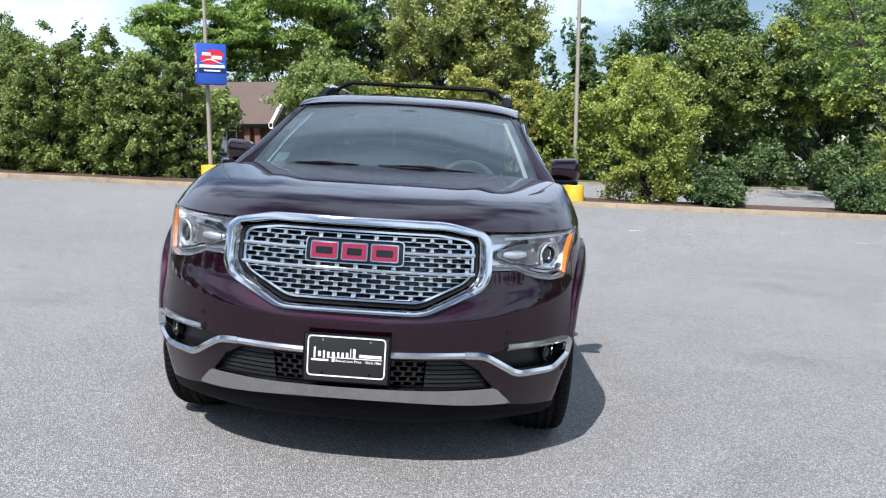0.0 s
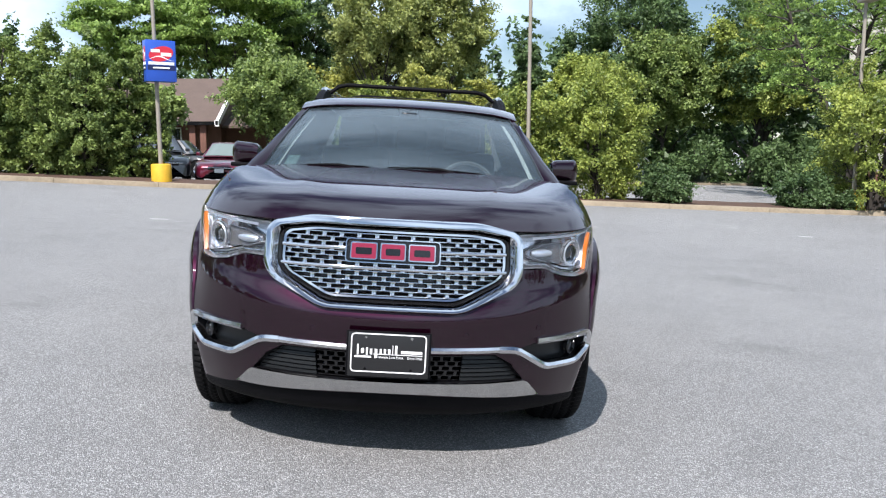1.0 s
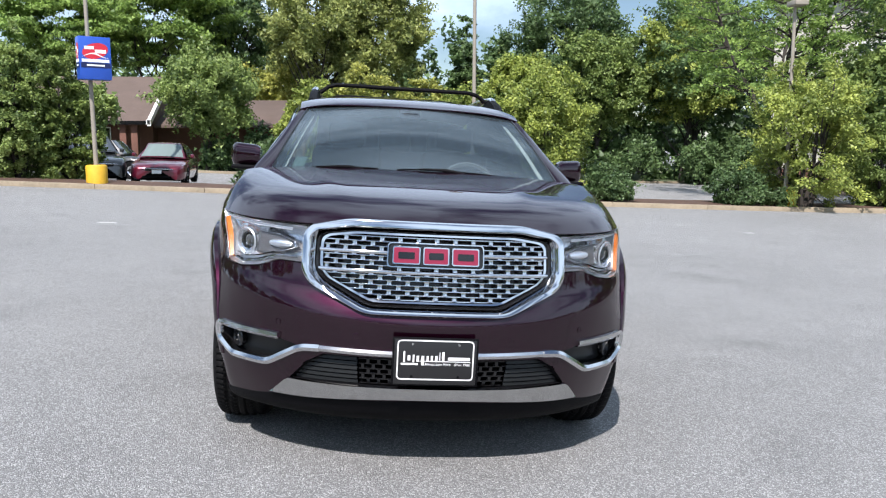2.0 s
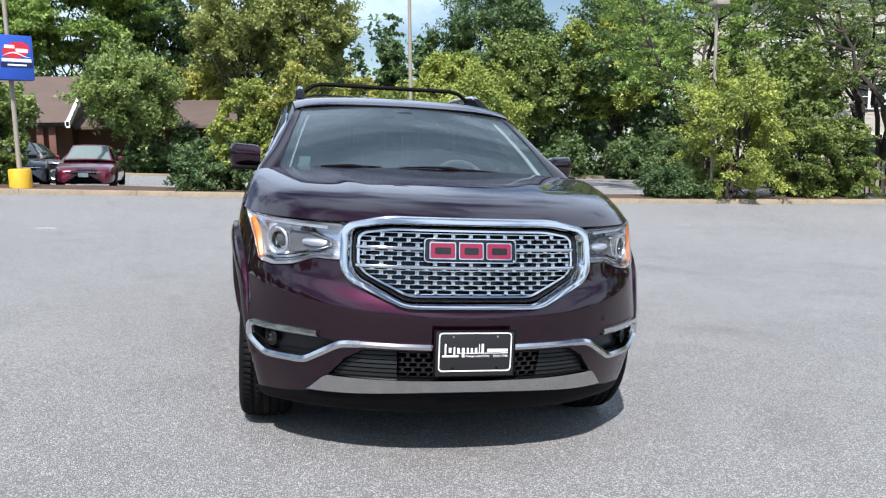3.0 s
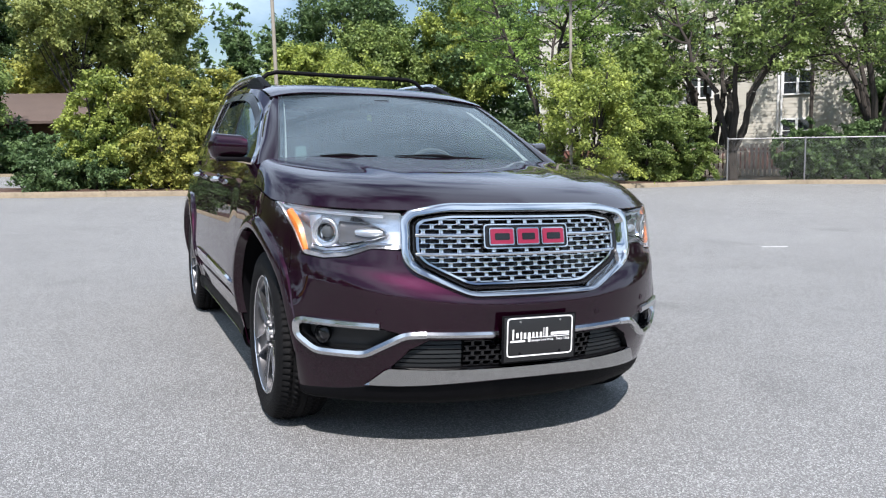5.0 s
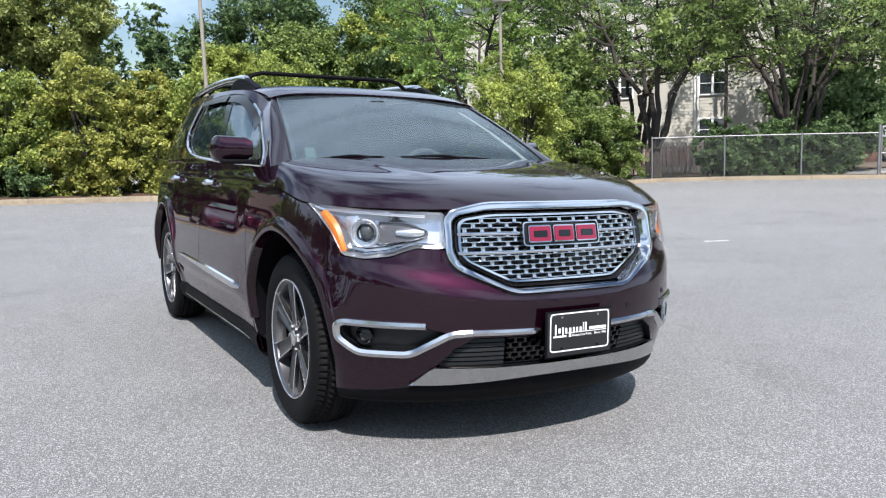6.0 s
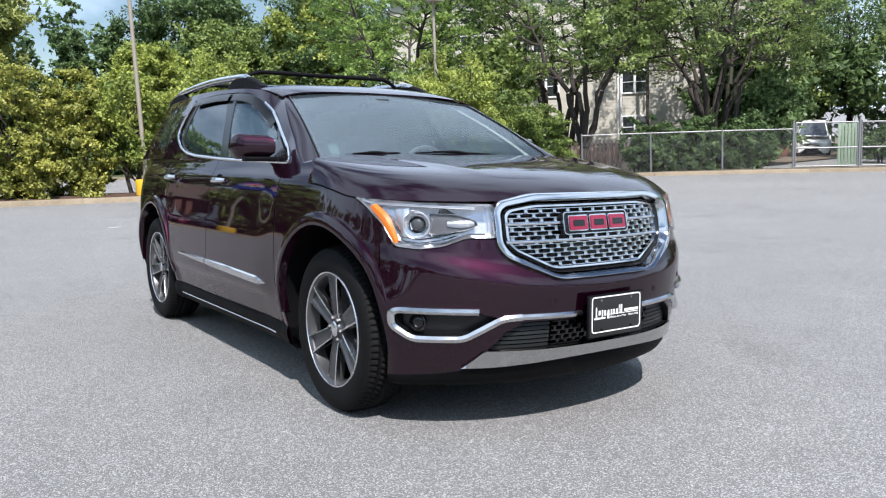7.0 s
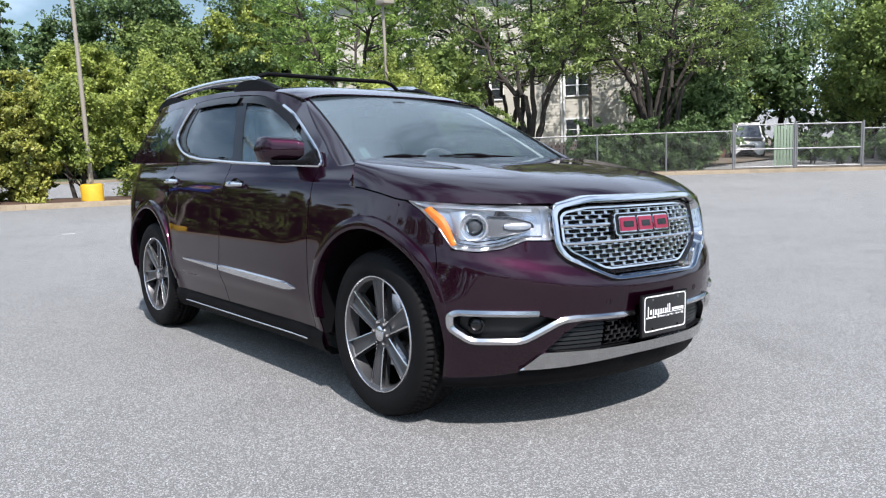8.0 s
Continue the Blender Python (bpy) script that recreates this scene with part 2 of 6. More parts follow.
def stains(m, scale, low, high, depth):
    """Faint darker blotches of old oil and tyre dirt."""
    n, l = m.node_tree.nodes, m.node_tree.links
    p = n["Principled BSDF"]
    old = p.inputs["Base Color"].links[0].from_socket
    tex, ramp, mult = n.new("ShaderNodeTexNoise"), n.new("ShaderNodeMapRange"), n.new("ShaderNodeMix")
    tex.inputs["Scale"].default_value, tex.inputs["Detail"].default_value = scale, 7
    ramp.inputs["From Min"].default_value, ramp.inputs["From Max"].default_value = low, high
    ramp.inputs["To Min"].default_value, ramp.inputs["To Max"].default_value = 1.0, 1.0 - depth
    mult.data_type, mult.blend_type = "RGBA", "MULTIPLY"
    mult.inputs["Factor"].default_value = 1.0
    l.new(n.new("ShaderNodeTexCoord").outputs["Object"], tex.inputs["Vector"])
    l.new(tex.outputs["Fac"], ramp.inputs["Value"])
    l.new(old, mult.inputs["A"])
    l.new(ramp.outputs["Result"], mult.inputs["B"])
    l.new(mult.outputs["Result"], p.inputs["Base Color"])


stains(ASPHALT, 0.8, 0.60, 0.76, 0.18)

# ---------------------------------------------------------------- ground
KERB_Y = 19.9      # front of the kerb along the back of the lot
CORNER_X = 19.4    # where the kerb bends towards the gate


def ground_z(x, y):
    """Height of the paved lot and what lies round it: it falls to +x, less so far off."""
    s = smoothstep(4.0, KERB_Y, y)
    xx = 24.0 * math.tanh(x / 24.0) if x > 0 else x
    xx = max(xx, -45.0)
    yy = max(-40.0, min(y, 30.0))
    return -(0.0593 - 0.013 * s) * xx - 0.021 * yy + 0.16 * s


def ground_sheet():
    # finer near the car, wider towards the horizon
    lines = sorted({round(sg * v, 3) for sg in (-1, 1) for v in
                    [0.0] + [i * 1.5 for i in range(1, 24)] + [40, 50, 65, 90, 130, 200, 350, 700, 1500]})
    return sheet(lambda x, y: (x, y, ground_z(x, y)), lines, lines)


ground = part("ground", ground_sheet(), ASPHALT)
tagged(ground, "light grey worn asphalt car park falling gently sideways", "ground", kind="structure")


def kerb_line(t):
    """Plan point t metres along the kerb from its far left end, and its direction."""
    x = -32.0 + t
    if x < CORNER_X:
        return Vector((x, KERB_Y)), Vector((1, 0))
    k = x - CORNER_X
    turn = min(k / 3.0, 1.0)
    a = -0.67 * turn
    px = CORNER_X + (k if k < 3 else 3) * 0.95 + max(0, k - 3) * math.cos(0.67)
    py = KERB_Y - 0.335 * min(k, 3) ** 2 / 3 - max(0, k - 3) * math.sin(0.67)
    return Vector((px, py)), Vector((math.cos(a), math.sin(a)))


def kerb_stone(t0, t1, seed):
    """One poured length of kerb, rounded at its front edge, a little chipped."""
    rnd = random.Random(seed)
    bm = bmesh.new()
    rows = []
    lift = rnd.uniform(-0.008, 0.008)
    for t in steps(t0 + 0.006, t1 - 0.006, 0.5):
        p, d = kerb_line(t)
        n = Vector((-d.y, d.x))
        g = ground_z(*p)
        rows.append([bm.verts.new((*(p + n * o), g + h + (lift if h > 0 else 0))) for o, h in
                     ((0.0, -0.1), (0.012, 0.10), (0.03, 0.135), (0.06, 0.145), (0.19, 0.145), (0.2, -0.1))])
    quads(bm, rows)
    bm.faces.new(rows[0])
    bm.faces.new(rows[-1][::-1])
    return bm


kerb = tagged(new("kerb"), "tan weathered concrete kerb along the car park edge", "kerb", kind="structure")
for i in range(23):
    part("kerb_stone", kerb_stone(i * 3.05, (i + 1) * 3.05, i), KERB, kerb)


def bed_rise(y):
    """The bed is mounded a little behind the kerb."""
    return 0.06 * smoothstep(KERB_Y + 0.3, KERB_Y + 1.3, y)


def island(x0, x1, y0, y1, mat, lift, name, label, category):
    bm = sheet(lambda x, y: (x, y, ground_z(x, y) + lift + bed_rise(y) + 0.03 * noise.noise(Vector((x * 0.9, y * 0.9, 0)))), steps(x0, x1, 0.5), steps(y0, y1, 0.4))
    return tagged(part(name, bm, mat), label, category, kind="structure")


island(-32, 18.9, KERB_Y + 0.19, 22.4, MULCH, 0.13, "planting_bed", "dark brown bark mulch bed behind the kerb", "planting bed")

# ---------------------------------------------------------------- the parked car: shapes
# Car axes: x across, y from the front axle to the rear, z up from the ground.
NOSE, TAIL, DEEP, POW = -0.86, 3.93, 0.90, 2.4
width_at = spline((0.15, 0.85), (0.25, 0.885), (0.34, 0.905), (0.50, 0.938), (0.60, 0.946), (0.72, 0.946), (0.90, 0.934), (0.99, 0.919), (1.06, 0.90), (1.12, 0.868), (1.17, 0.845))
nose_at = spline((0.15, -0.70), (0.20, -0.745), (0.27, -0.792), (0.35, -0.828), (0.45, -0.853), (0.56, -0.865), (0.615, -0.868), (0.645, -0.858), (0.70, -0.828), (0.80, -0.808), (0.90, -0.79), (1.0, -0.765), (1.1, -0.74))
ROUND = [(math.sin(k / 200 * math.pi / 2) ** (2 / POW), 1 - math.cos(k / 200 * math.pi / 2) ** (2 / POW)) for k in range(201)]
LONG = [0.0]
for (px, py), (qx, qy) in zip(ROUND, ROUND[1:]):
    LONG.append(LONG[-1] + math.hypot((qx - px) * 0.94, (qy - py) * DEEP))
BEND = LONG[-1]


door_bulge = spline((0.25, -0.012), (0.43, -0.006), (0.50, 0.009), (0.56, 0.008), (0.75, -0.001), (0.92, -0.007), (1.04, -0.004), (1.14, 0.0))


def taper(y):
    return 1.0 - 0.03 * smoothstep(2.3, 3.6, y)


def shell(a, z, off=0.0):
    """The lower body: a metres along its plan from the front's middle (+: towards +x), at height z."""
    s, a = (1 if a >= 0 else -1), abs(a)
    if a < BEND:
        i = min(199, int(np.searchsorted(LONG, a, side="right")) - 1)
        t = (a - LONG[i]) / (LONG[i + 1] - LONG[i])
        fx = ROUND[i][0] * (1 - t) + ROUND[i + 1][0] * t
        fy = ROUND[i][1] * (1 - t) + ROUND[i + 1][1] * t
        tx, ty = (ROUND[i + 1][0] - ROUND[i][0]) * 0.94, (ROUND[i + 1][1] - ROUND[i][1]) * DEEP
    else:
        fx, fy, tx, ty = 1.0, 1 + (a - BEND) / DEEP, 0.0, 1.0
    zz = z - 0.135 * min(1.0, fx) ** 2 * smoothstep(0.45, 0.75, z) * (1 - smoothstep(0.8, 1.0, z)) * (1 if fy < 1 else 0)
    y = NOSE + DEEP * fy + (nose_at(zz) - NOSE) * max(0.0, 1 - fy) ** 1.2
    w = width_at(z) * taper(y)
    x = w * fx
    # flares over the wheels
    for hub in (0.0, 2.857):
        r = math.hypot(y - hub, z - 0.38)
        x += 0.012 * math.exp(-((r - 0.46) / 0.055) ** 2) * (1 if z > 0.2 else 0) * smoothstep(0.6, 0.95, fx)
    # the bumper corners stand out to cover the front tyres
    x += 0.024 * math.exp(-((y + 0.46) / 0.2) ** 2) * (1 - smoothstep(0.5, 0.8, z)) * smoothstep(0.5, 0.85, fx)
    # a waist along the doors
    if y > 0.5:
        x += door_bulge(z) * smoothstep(0.5, 0.8, y) * (1 - smoothstep(2.3, 2.6, y))
    # the rear corners
    if y > TAIL - 0.72:
        k = min(1.0, (y - TAIL + 0.72) / 0.72)
        x *= (1 - k ** 2.3) ** (1 / 2.3) if k < 1 else 0.0
    n = math.hypot(tx, ty) or 1.0
    return Vector((s * (x + off * ty / n), y - off * tx / n, z))


def a_of_y(y):
    """Plan length at which the side reaches y."""
    f = (y - NOSE) / DEEP
    if f >= 1:
        return BEND + (f - 1) * DEEP
    return float(np.interp(f, [r[1] for r in ROUND], LONG))


def y_of_a(a):
    a = abs(a)
    return NOSE + DEEP * (1 + (a - BEND) / DEEP) if a >= BEND else NOSE + DEEP * float(np.interp(a, LONG, [r[1] for r in ROUND]))


roof_mid = spline((1.05, 1.548), (1.2, 1.598), (1.35, 1.630), (1.8, 1.668), (2.4, 1.688), (3.0, 1.678), (3.5, 1.64), (3.75, 1.585))


def roof_half(y):
    return 0.675 - 0.035 * smoothstep(2.4, 3.7, y) - 0.02 * (1 - smoothstep(1.0, 1.6, y))


def roof(u, y):
    """The roof: u from -1 to 1 across."""
    x = roof_half(y) * u
    return Vector((x, y - 0.07 * u * u * (1 - smoothstep(1.05, 1.6, y)), roof_mid(y) - 0.022 * u * u - 0.028 * abs(u) ** 7))


def belt(y):
    return 1.135 + 0.055 * smoothstep(0.3, 2.6, y)


def side_top(y):
    return roof(1, y).z


def upper(y, v, s=-1, off=0.0):
    """The side above the waist: v from 0 at the belt to 1 at the roof's edge."""
    z0, z1 = belt(y), side_top(max(y, 1.05))
    x0, x1 = (width_at(1.15) * taper(y) - 0.01) * (1 - 0.03 * smoothstep(2.8, 3.7, y)), roof_half(max(y, 1.05)) + 0.004
    z = z0 + (z1 - z0) * v
    x0 += 0.016 * (1 - smoothstep(0.46, 0.66, y))
    x = x0 + (x1 - x0) * (0.86 * v + 0.14 * v ** 3) + off
    return Vector((s * x, y, z))


def pillar_y(v):
    """Front edge of the side glass's surface: the A-pillar's line."""
    return 0.36 + 0.66 * v + 0.02 * math.sin(math.pi * v)


def screen(u, v, off=0.0):
    """The windscreen: u from -1 to 1 across, v from the cowl up."""
    lo = Vector((0.765 * u, 0.52 - 0.17 * u * u, 1.178 - 0.03 * u * u))
    hi = Vector((0.615 * u, 1.12 - 0.03 * u * u, 1.565 - 0.03 * u * u))
    p = lo.lerp(hi, v)
    p += Vector((0, -0.55, 0.83)) * (0.018 * math.sin(math.pi * v) + off)
    return p


hood_top = spline((-0.80, 1.044), (-0.55, 1.088), (-0.2, 1.134), (0.05, 1.157), (0.30, 1.176), (0.55, 1.192))
hood_edge = spline((0.0, 0.995), (0.55, 0.972), (0.85, 0.976), (1.2, 0.99), (1.38, 1.018), (1.56, 1.04), (1.9, 1.058))


def hood_point(q, k):
    """The hood: q from the front's middle (0) round to the cowl's corner (1), k from the edge inwards."""
    s, q = (1 if q >= 0 else -1), abs(q)
    a = q * HOOD_END
    ze = hood_edge(a) + 0.004
    o = shell(a, ze)
    cx = 0.80 * q ** 0.9
    cy = 0.515 - 0.25 * (cx / 0.80) ** 3
    x, y = o.x + (cx - o.x) * k, o.y + (cy - o.y) * k

    def top(px, py):
        line = 0.46 + 0.16 * py
        fade = 1 - smoothstep(0.1, 0.45, py)
        ridge = 0.003 * math.exp(-((abs(px) - line) / 0.05) ** 2) * smoothstep(-0.7, -0.2, py) * fade
        dip = 0.005 * smoothstep(line + 0.005, line + 0.09, abs(px)) * smoothstep(-0.65, 0.2, py) * fade
        return hood_top(py) - (0.026 - 0.022 * smoothstep(-0.25, 0.25, py)) * (px / 0.85) ** 2 + ridge - dip
    d = math.hypot(x - o.x, y - o.y)
    z = top(x, y) - (top(o.x, o.y) - ze) * math.exp(-(d / (0.028 + 0.090 * (1 - q ** 4))) ** 1.1)
    return Vector((s * x, y, z))


HOOD_END = a_of_y(0.15)

# ---------------------------------------------------------------- the parked car: materials
def paint_material():
    m = material("burgundy metallic paint", (0.0185, 0.0028, 0.0102), 0.47, metal=0.92, coat=1.0)
    n, l = m.node_tree.nodes, m.node_tree.links
    p = n["Principled BSDF"]
    p.inputs["Coat IOR"].default_value = 1.49
    p.inputs["Coat Roughness"].default_value = 0.02
    p.inputs["Specular Tint"].default_value = (0.46, 0.27, 0.45, 1)
    flakes = n.new("ShaderNodeTexNoise")
    flakes.inputs["Scale"].default_value = 900
    hsv = n.new("ShaderNodeHueSaturation")
    hsv.inputs["Color"].default_value = (0.0185, 0.0028, 0.0102, 1)
    ramp = n.new("ShaderNodeMapRange")
    ramp.inputs["To Min"].default_value, ramp.inputs["To Max"].default_value = 0.85, 1.15
    l.new(n.new("ShaderNodeTexCoord").outputs["Object"], flakes.inputs["Vector"])
    l.new(flakes.outputs["Fac"], ramp.inputs["Value"])
    l.new(ramp.outputs["Result"], hsv.inputs["Value"])
    l.new(hsv.outputs["Color"], p.inputs["Base Color"])
    return m


PAINT = paint_material()
CHROME = material("bright chrome", (0.60, 0.605, 0.62), 0.07, metal=1.0)
BRIGHT = material("bright trim", (0.60, 0.60, 0.61), 0.16, metal=1.0)
SATIN = material("satin silver trim", (0.47, 0.467, 0.465), 0.15, metal=1.0, vary=0.06, scale=3)
VISOR = material("smoked visor plastic", (0.006, 0.006, 0.007), 0.25, spec=0.12)
GLOSS_BLACK = material("gloss black plastic", (0.008, 0.008, 0.009), 0.15)
BLACK = material("grained black plastic", (0.005, 0.005, 0.006), 0.55, spec=0.05, vary=0.2, scale=20, bump=0.15, bump_scale=400)
SLAT_GREY = material("dark grey louvre plastic", (0.010, 0.011, 0.012), 0.4, spec=0.3, vary=0.15, scale=20)
RUBBER = material("tyre rubber", (0.0055, 0.0055, 0.006), 0.7, spec=0.12, vary=0.25, scale=12, bump=0.2, bump_scale=200)
DARK_METAL = material("dark grey alloy", (0.09, 0.09, 0.095), 0.36, metal=0.65)
MESH_CHROME = material("grille chrome", (0.55, 0.56, 0.575), 0.12, metal=1.0)
ALLOY = material("machined alloy", (0.66, 0.66, 0.68), 0.22, metal=1.0)
CLOTH = material("dark seat leather", (0.02, 0.02, 0.022), 0.6, vary=0.2, scale=20)
TRIM_CLOTH = material("beige pillar cloth", (0.55, 0.56, 0.54), 0.8)
LIGHT_CLOTH = material("grey headliner", (0.5, 0.5, 0.48), 0.8, vary=0.1, scale=20)
SCREEN_GLASS = glass("windscreen glass", (0.36, 0.46, 0.48), ior=1.95, haze=0.055, film_tone=(0.27, 0.36, 0.43))
DARK_GLASS = glass("privacy glass", (0.10, 0.115, 0.12), ior=2.35, haze=0.02)
SIDE_GLASS = glass("door glass", (0.55, 0.64, 0.62), ior=2.0, haze=0.05)
CLEAR = glass("clear lamp cover", (0.97, 0.98, 1.0), ior=1.3)
AMBER = material("amber reflector", (0.60, 0.150, 0.008), 0.4, coat=0.2, vary=0.25, scale=60)
SILVER_BOWL = material("silvered lamp bowl", (0.84, 0.85, 0.87), 0.3, metal=0.95)
LAMP_GREY = material("silvered lamp housing", (0.76, 0.77, 0.80), 0.27, metal=0.85)
STICKER = material("pale green sticker", (0.11, 0.17, 0.16), 0.6)
RED = material("red enamel", (0.20, 0.006, 0.032), 0.3, coat=0.3)
WHITE = material("white print", (0.85, 0.85, 0.85), 0.5)
PLATE_BLACK = material("black plate print", (0.012, 0.012, 0.013), 0.35)

suv = tagged(new("suv"), "dark burgundy metallic seven-seat SUV with chrome grille parked on asphalt", "car")
suv.matrix_world = SLOPE


def mirror_poly(poly):
    return [(-x, z) for x, z in poly][::-1]


# outlines on the lower body: metres along it from the middle, and height
LAMP = rounded([(1.185, 0.992), (1.08, 0.986), (0.84, 0.972), (0.520, 0.963), (0.520, 0.826), (0.64, 0.83), (0.74, 0.797), (0.85, 0.785), (0.955, 0.795), (1.02, 0.885), (1.11, 0.955)], 0.02)
FOG = rounded([(0.945, 0.53), (0.62, 0.53), (0.52, 0.505), (0.68, 0.425), (0.87, 0.42), (0.945, 0.475)], 0.015)
INTAKE_HALF = [(0.0, 0.487), (0.43, 0.487), (0.50, 0.45), (0.59, 0.368), (0.0, 0.362)]
OUTER_HALF = [(0.35, 1.003), (0.50, 0.974), (0.526, 0.945), (0.523, 0.80), (0.485, 0.75), (0.27, 0.655)]
INNER_HALF = [(0.338, 0.962), (0.458, 0.944), (0.482, 0.924), (0.480, 0.810), (0.448, 0.768), (0.262, 0.676)]


def both_sides(half):
    return [p for p in half] + [(-x, z) for x, z in reversed(half)]


GRILLE_OUT = rounded(both_sides(OUTER_HALF), 0.04)
GRILLE_IN = rounded(both_sides(INNER_HALF), 0.032)
GRILLE_CUT = [((a[0] + b[0]) / 2, (a[1] + b[1]) / 2) for a, b in zip(GRILLE_OUT, GRILLE_IN)]
INTAKE = [(x, z) for x, z in INTAKE_HALF] + [(-x, z) for x, z in reversed(INTAKE_HALF[1:4])]


def lobe(t):
    """A sine, a little squarer than round."""
    return math.copysign(abs(math.sin(t)) ** 0.92, math.sin(t))


def arch(hub, r):
    """The wheel opening as an outline on the body."""
    pts = []
    for k in range(25):
        t = math.pi * k / 24
        y, z = hub - r * math.cos(t), 0.40 + r * 1.02 * lobe(t)
        pts.append((a_of_y(y), z))
    return [(pts[0][0] + 0.055, 0.05)] + pts + [(pts[-1][0] - 0.055, 0.05)]


ARCH_F, ARCH_R = arch(0.0, 0.452), arch(2.857, 0.455)


# ---------------------------------------------------------------- the parked car: painted panels
def front_bumper():
    low = [(0.0, 0.312), (0.60, 0.293), (0.80, 0.258), (1.11, 0.222), (1.11, 0.482), (1.034, 0.486), (1.03, 0.86), (1.02, 0.882), (0.955, 0.79), (0.85, 0.78), (0.74, 0.792), (0.64, 0.825), (0.516, 0.821), (0.516, 0.966), (0.30, 0.975)]
    keep = both_sides(low)
    us = steps(-1.125, 1.125, 0.0095)
    vs = steps(0.215, 1.0, 0.0095)
    drops = [GRILLE_CUT, INTAKE, FOG, mirror_poly(FOG), ARCH_F, mirror_poly(ARCH_F)]
    bm = cut_sheet(shell, us, vs, 0.0055, keep, drops)
    thicken(bm, 0.004)
    return bm


part("front_bumper", front_bumper(), PAINT, suv)


CHIN_END = a_of_y(-0.452) + 0.022


def chin():
    """The black lower lip and the air dam under it."""
    lip = spline((0.0, 0.315), (0.60, 0.299), (0.80, 0.271), (1.10, 0.246))

    def point(a, k):
        top = lip(abs(a))
        f = (0.0, 0.08, 0.5, 0.8, 1.0, 1.08)[k]
        return shell(a, top + (0.205 - top) * f, (-0.004, 0.002, 0.005, 0.002, -0.02, -0.06)[k] * (1 - 0.6 * smoothstep(0.75, 0.98, abs(a))))
    return sheet(point, steps(-CHIN_END, CHIN_END, 0.02), range(6))


part("lower_lip", chin(), BLACK, suv, "matt black plastic lip")


def side_panel(keep, drop, s, cell=0.0125):
    us = [k[0] for k in keep]
    zs = [k[1] for k in keep]
    lo, hi = min(us), max(us)
    bm = cut_sheet(lambda a, z: shell(s * a, z), steps(lo - 0.01, hi + 0.01, cell), steps(min(zs) - 0.01, max(zs) + 0.01, cell), cell * 0.58, keep, drop)
    thicken(bm, 0.004)
    return bm


def fender_panel(keep, drop, s):
    """The wing: above the bumper its grid leans with the hood's edge, so that the shut line runs clean."""
    def lean(a):
        return 1.0 + (hood_edge(min(a, HOOD_END)) - 0.003 - 1.04) / 0.24 if a < a_of_y(0.17) else 1.0

    def level(p):
        return (p[0], p[1] if p[1] < 0.8 else 0.8 + (p[1] - 0.8) / lean(p[0]))
    keep, drop = [level(p) for p in keep], [[level(p) for p in d] for d in drop]
    us, zs = [k[0] for k in keep], [k[1] for k in keep]
    bm = cut_sheet(lambda a, w: shell(s * a, w if w < 0.8 else 0.8 + (w - 0.8) * lean(a)), steps(min(us) - 0.01, max(us) + 0.01, 0.010), steps(min(zs) - 0.01, max(zs) + 0.01, 0.010), 0.006, keep, drop)
    thicken(bm, 0.004)
    return bm


def top_line(a0, a1, f, size=0.05):
    return [(a, f(a)) for a in steps(a0, a1, size)]


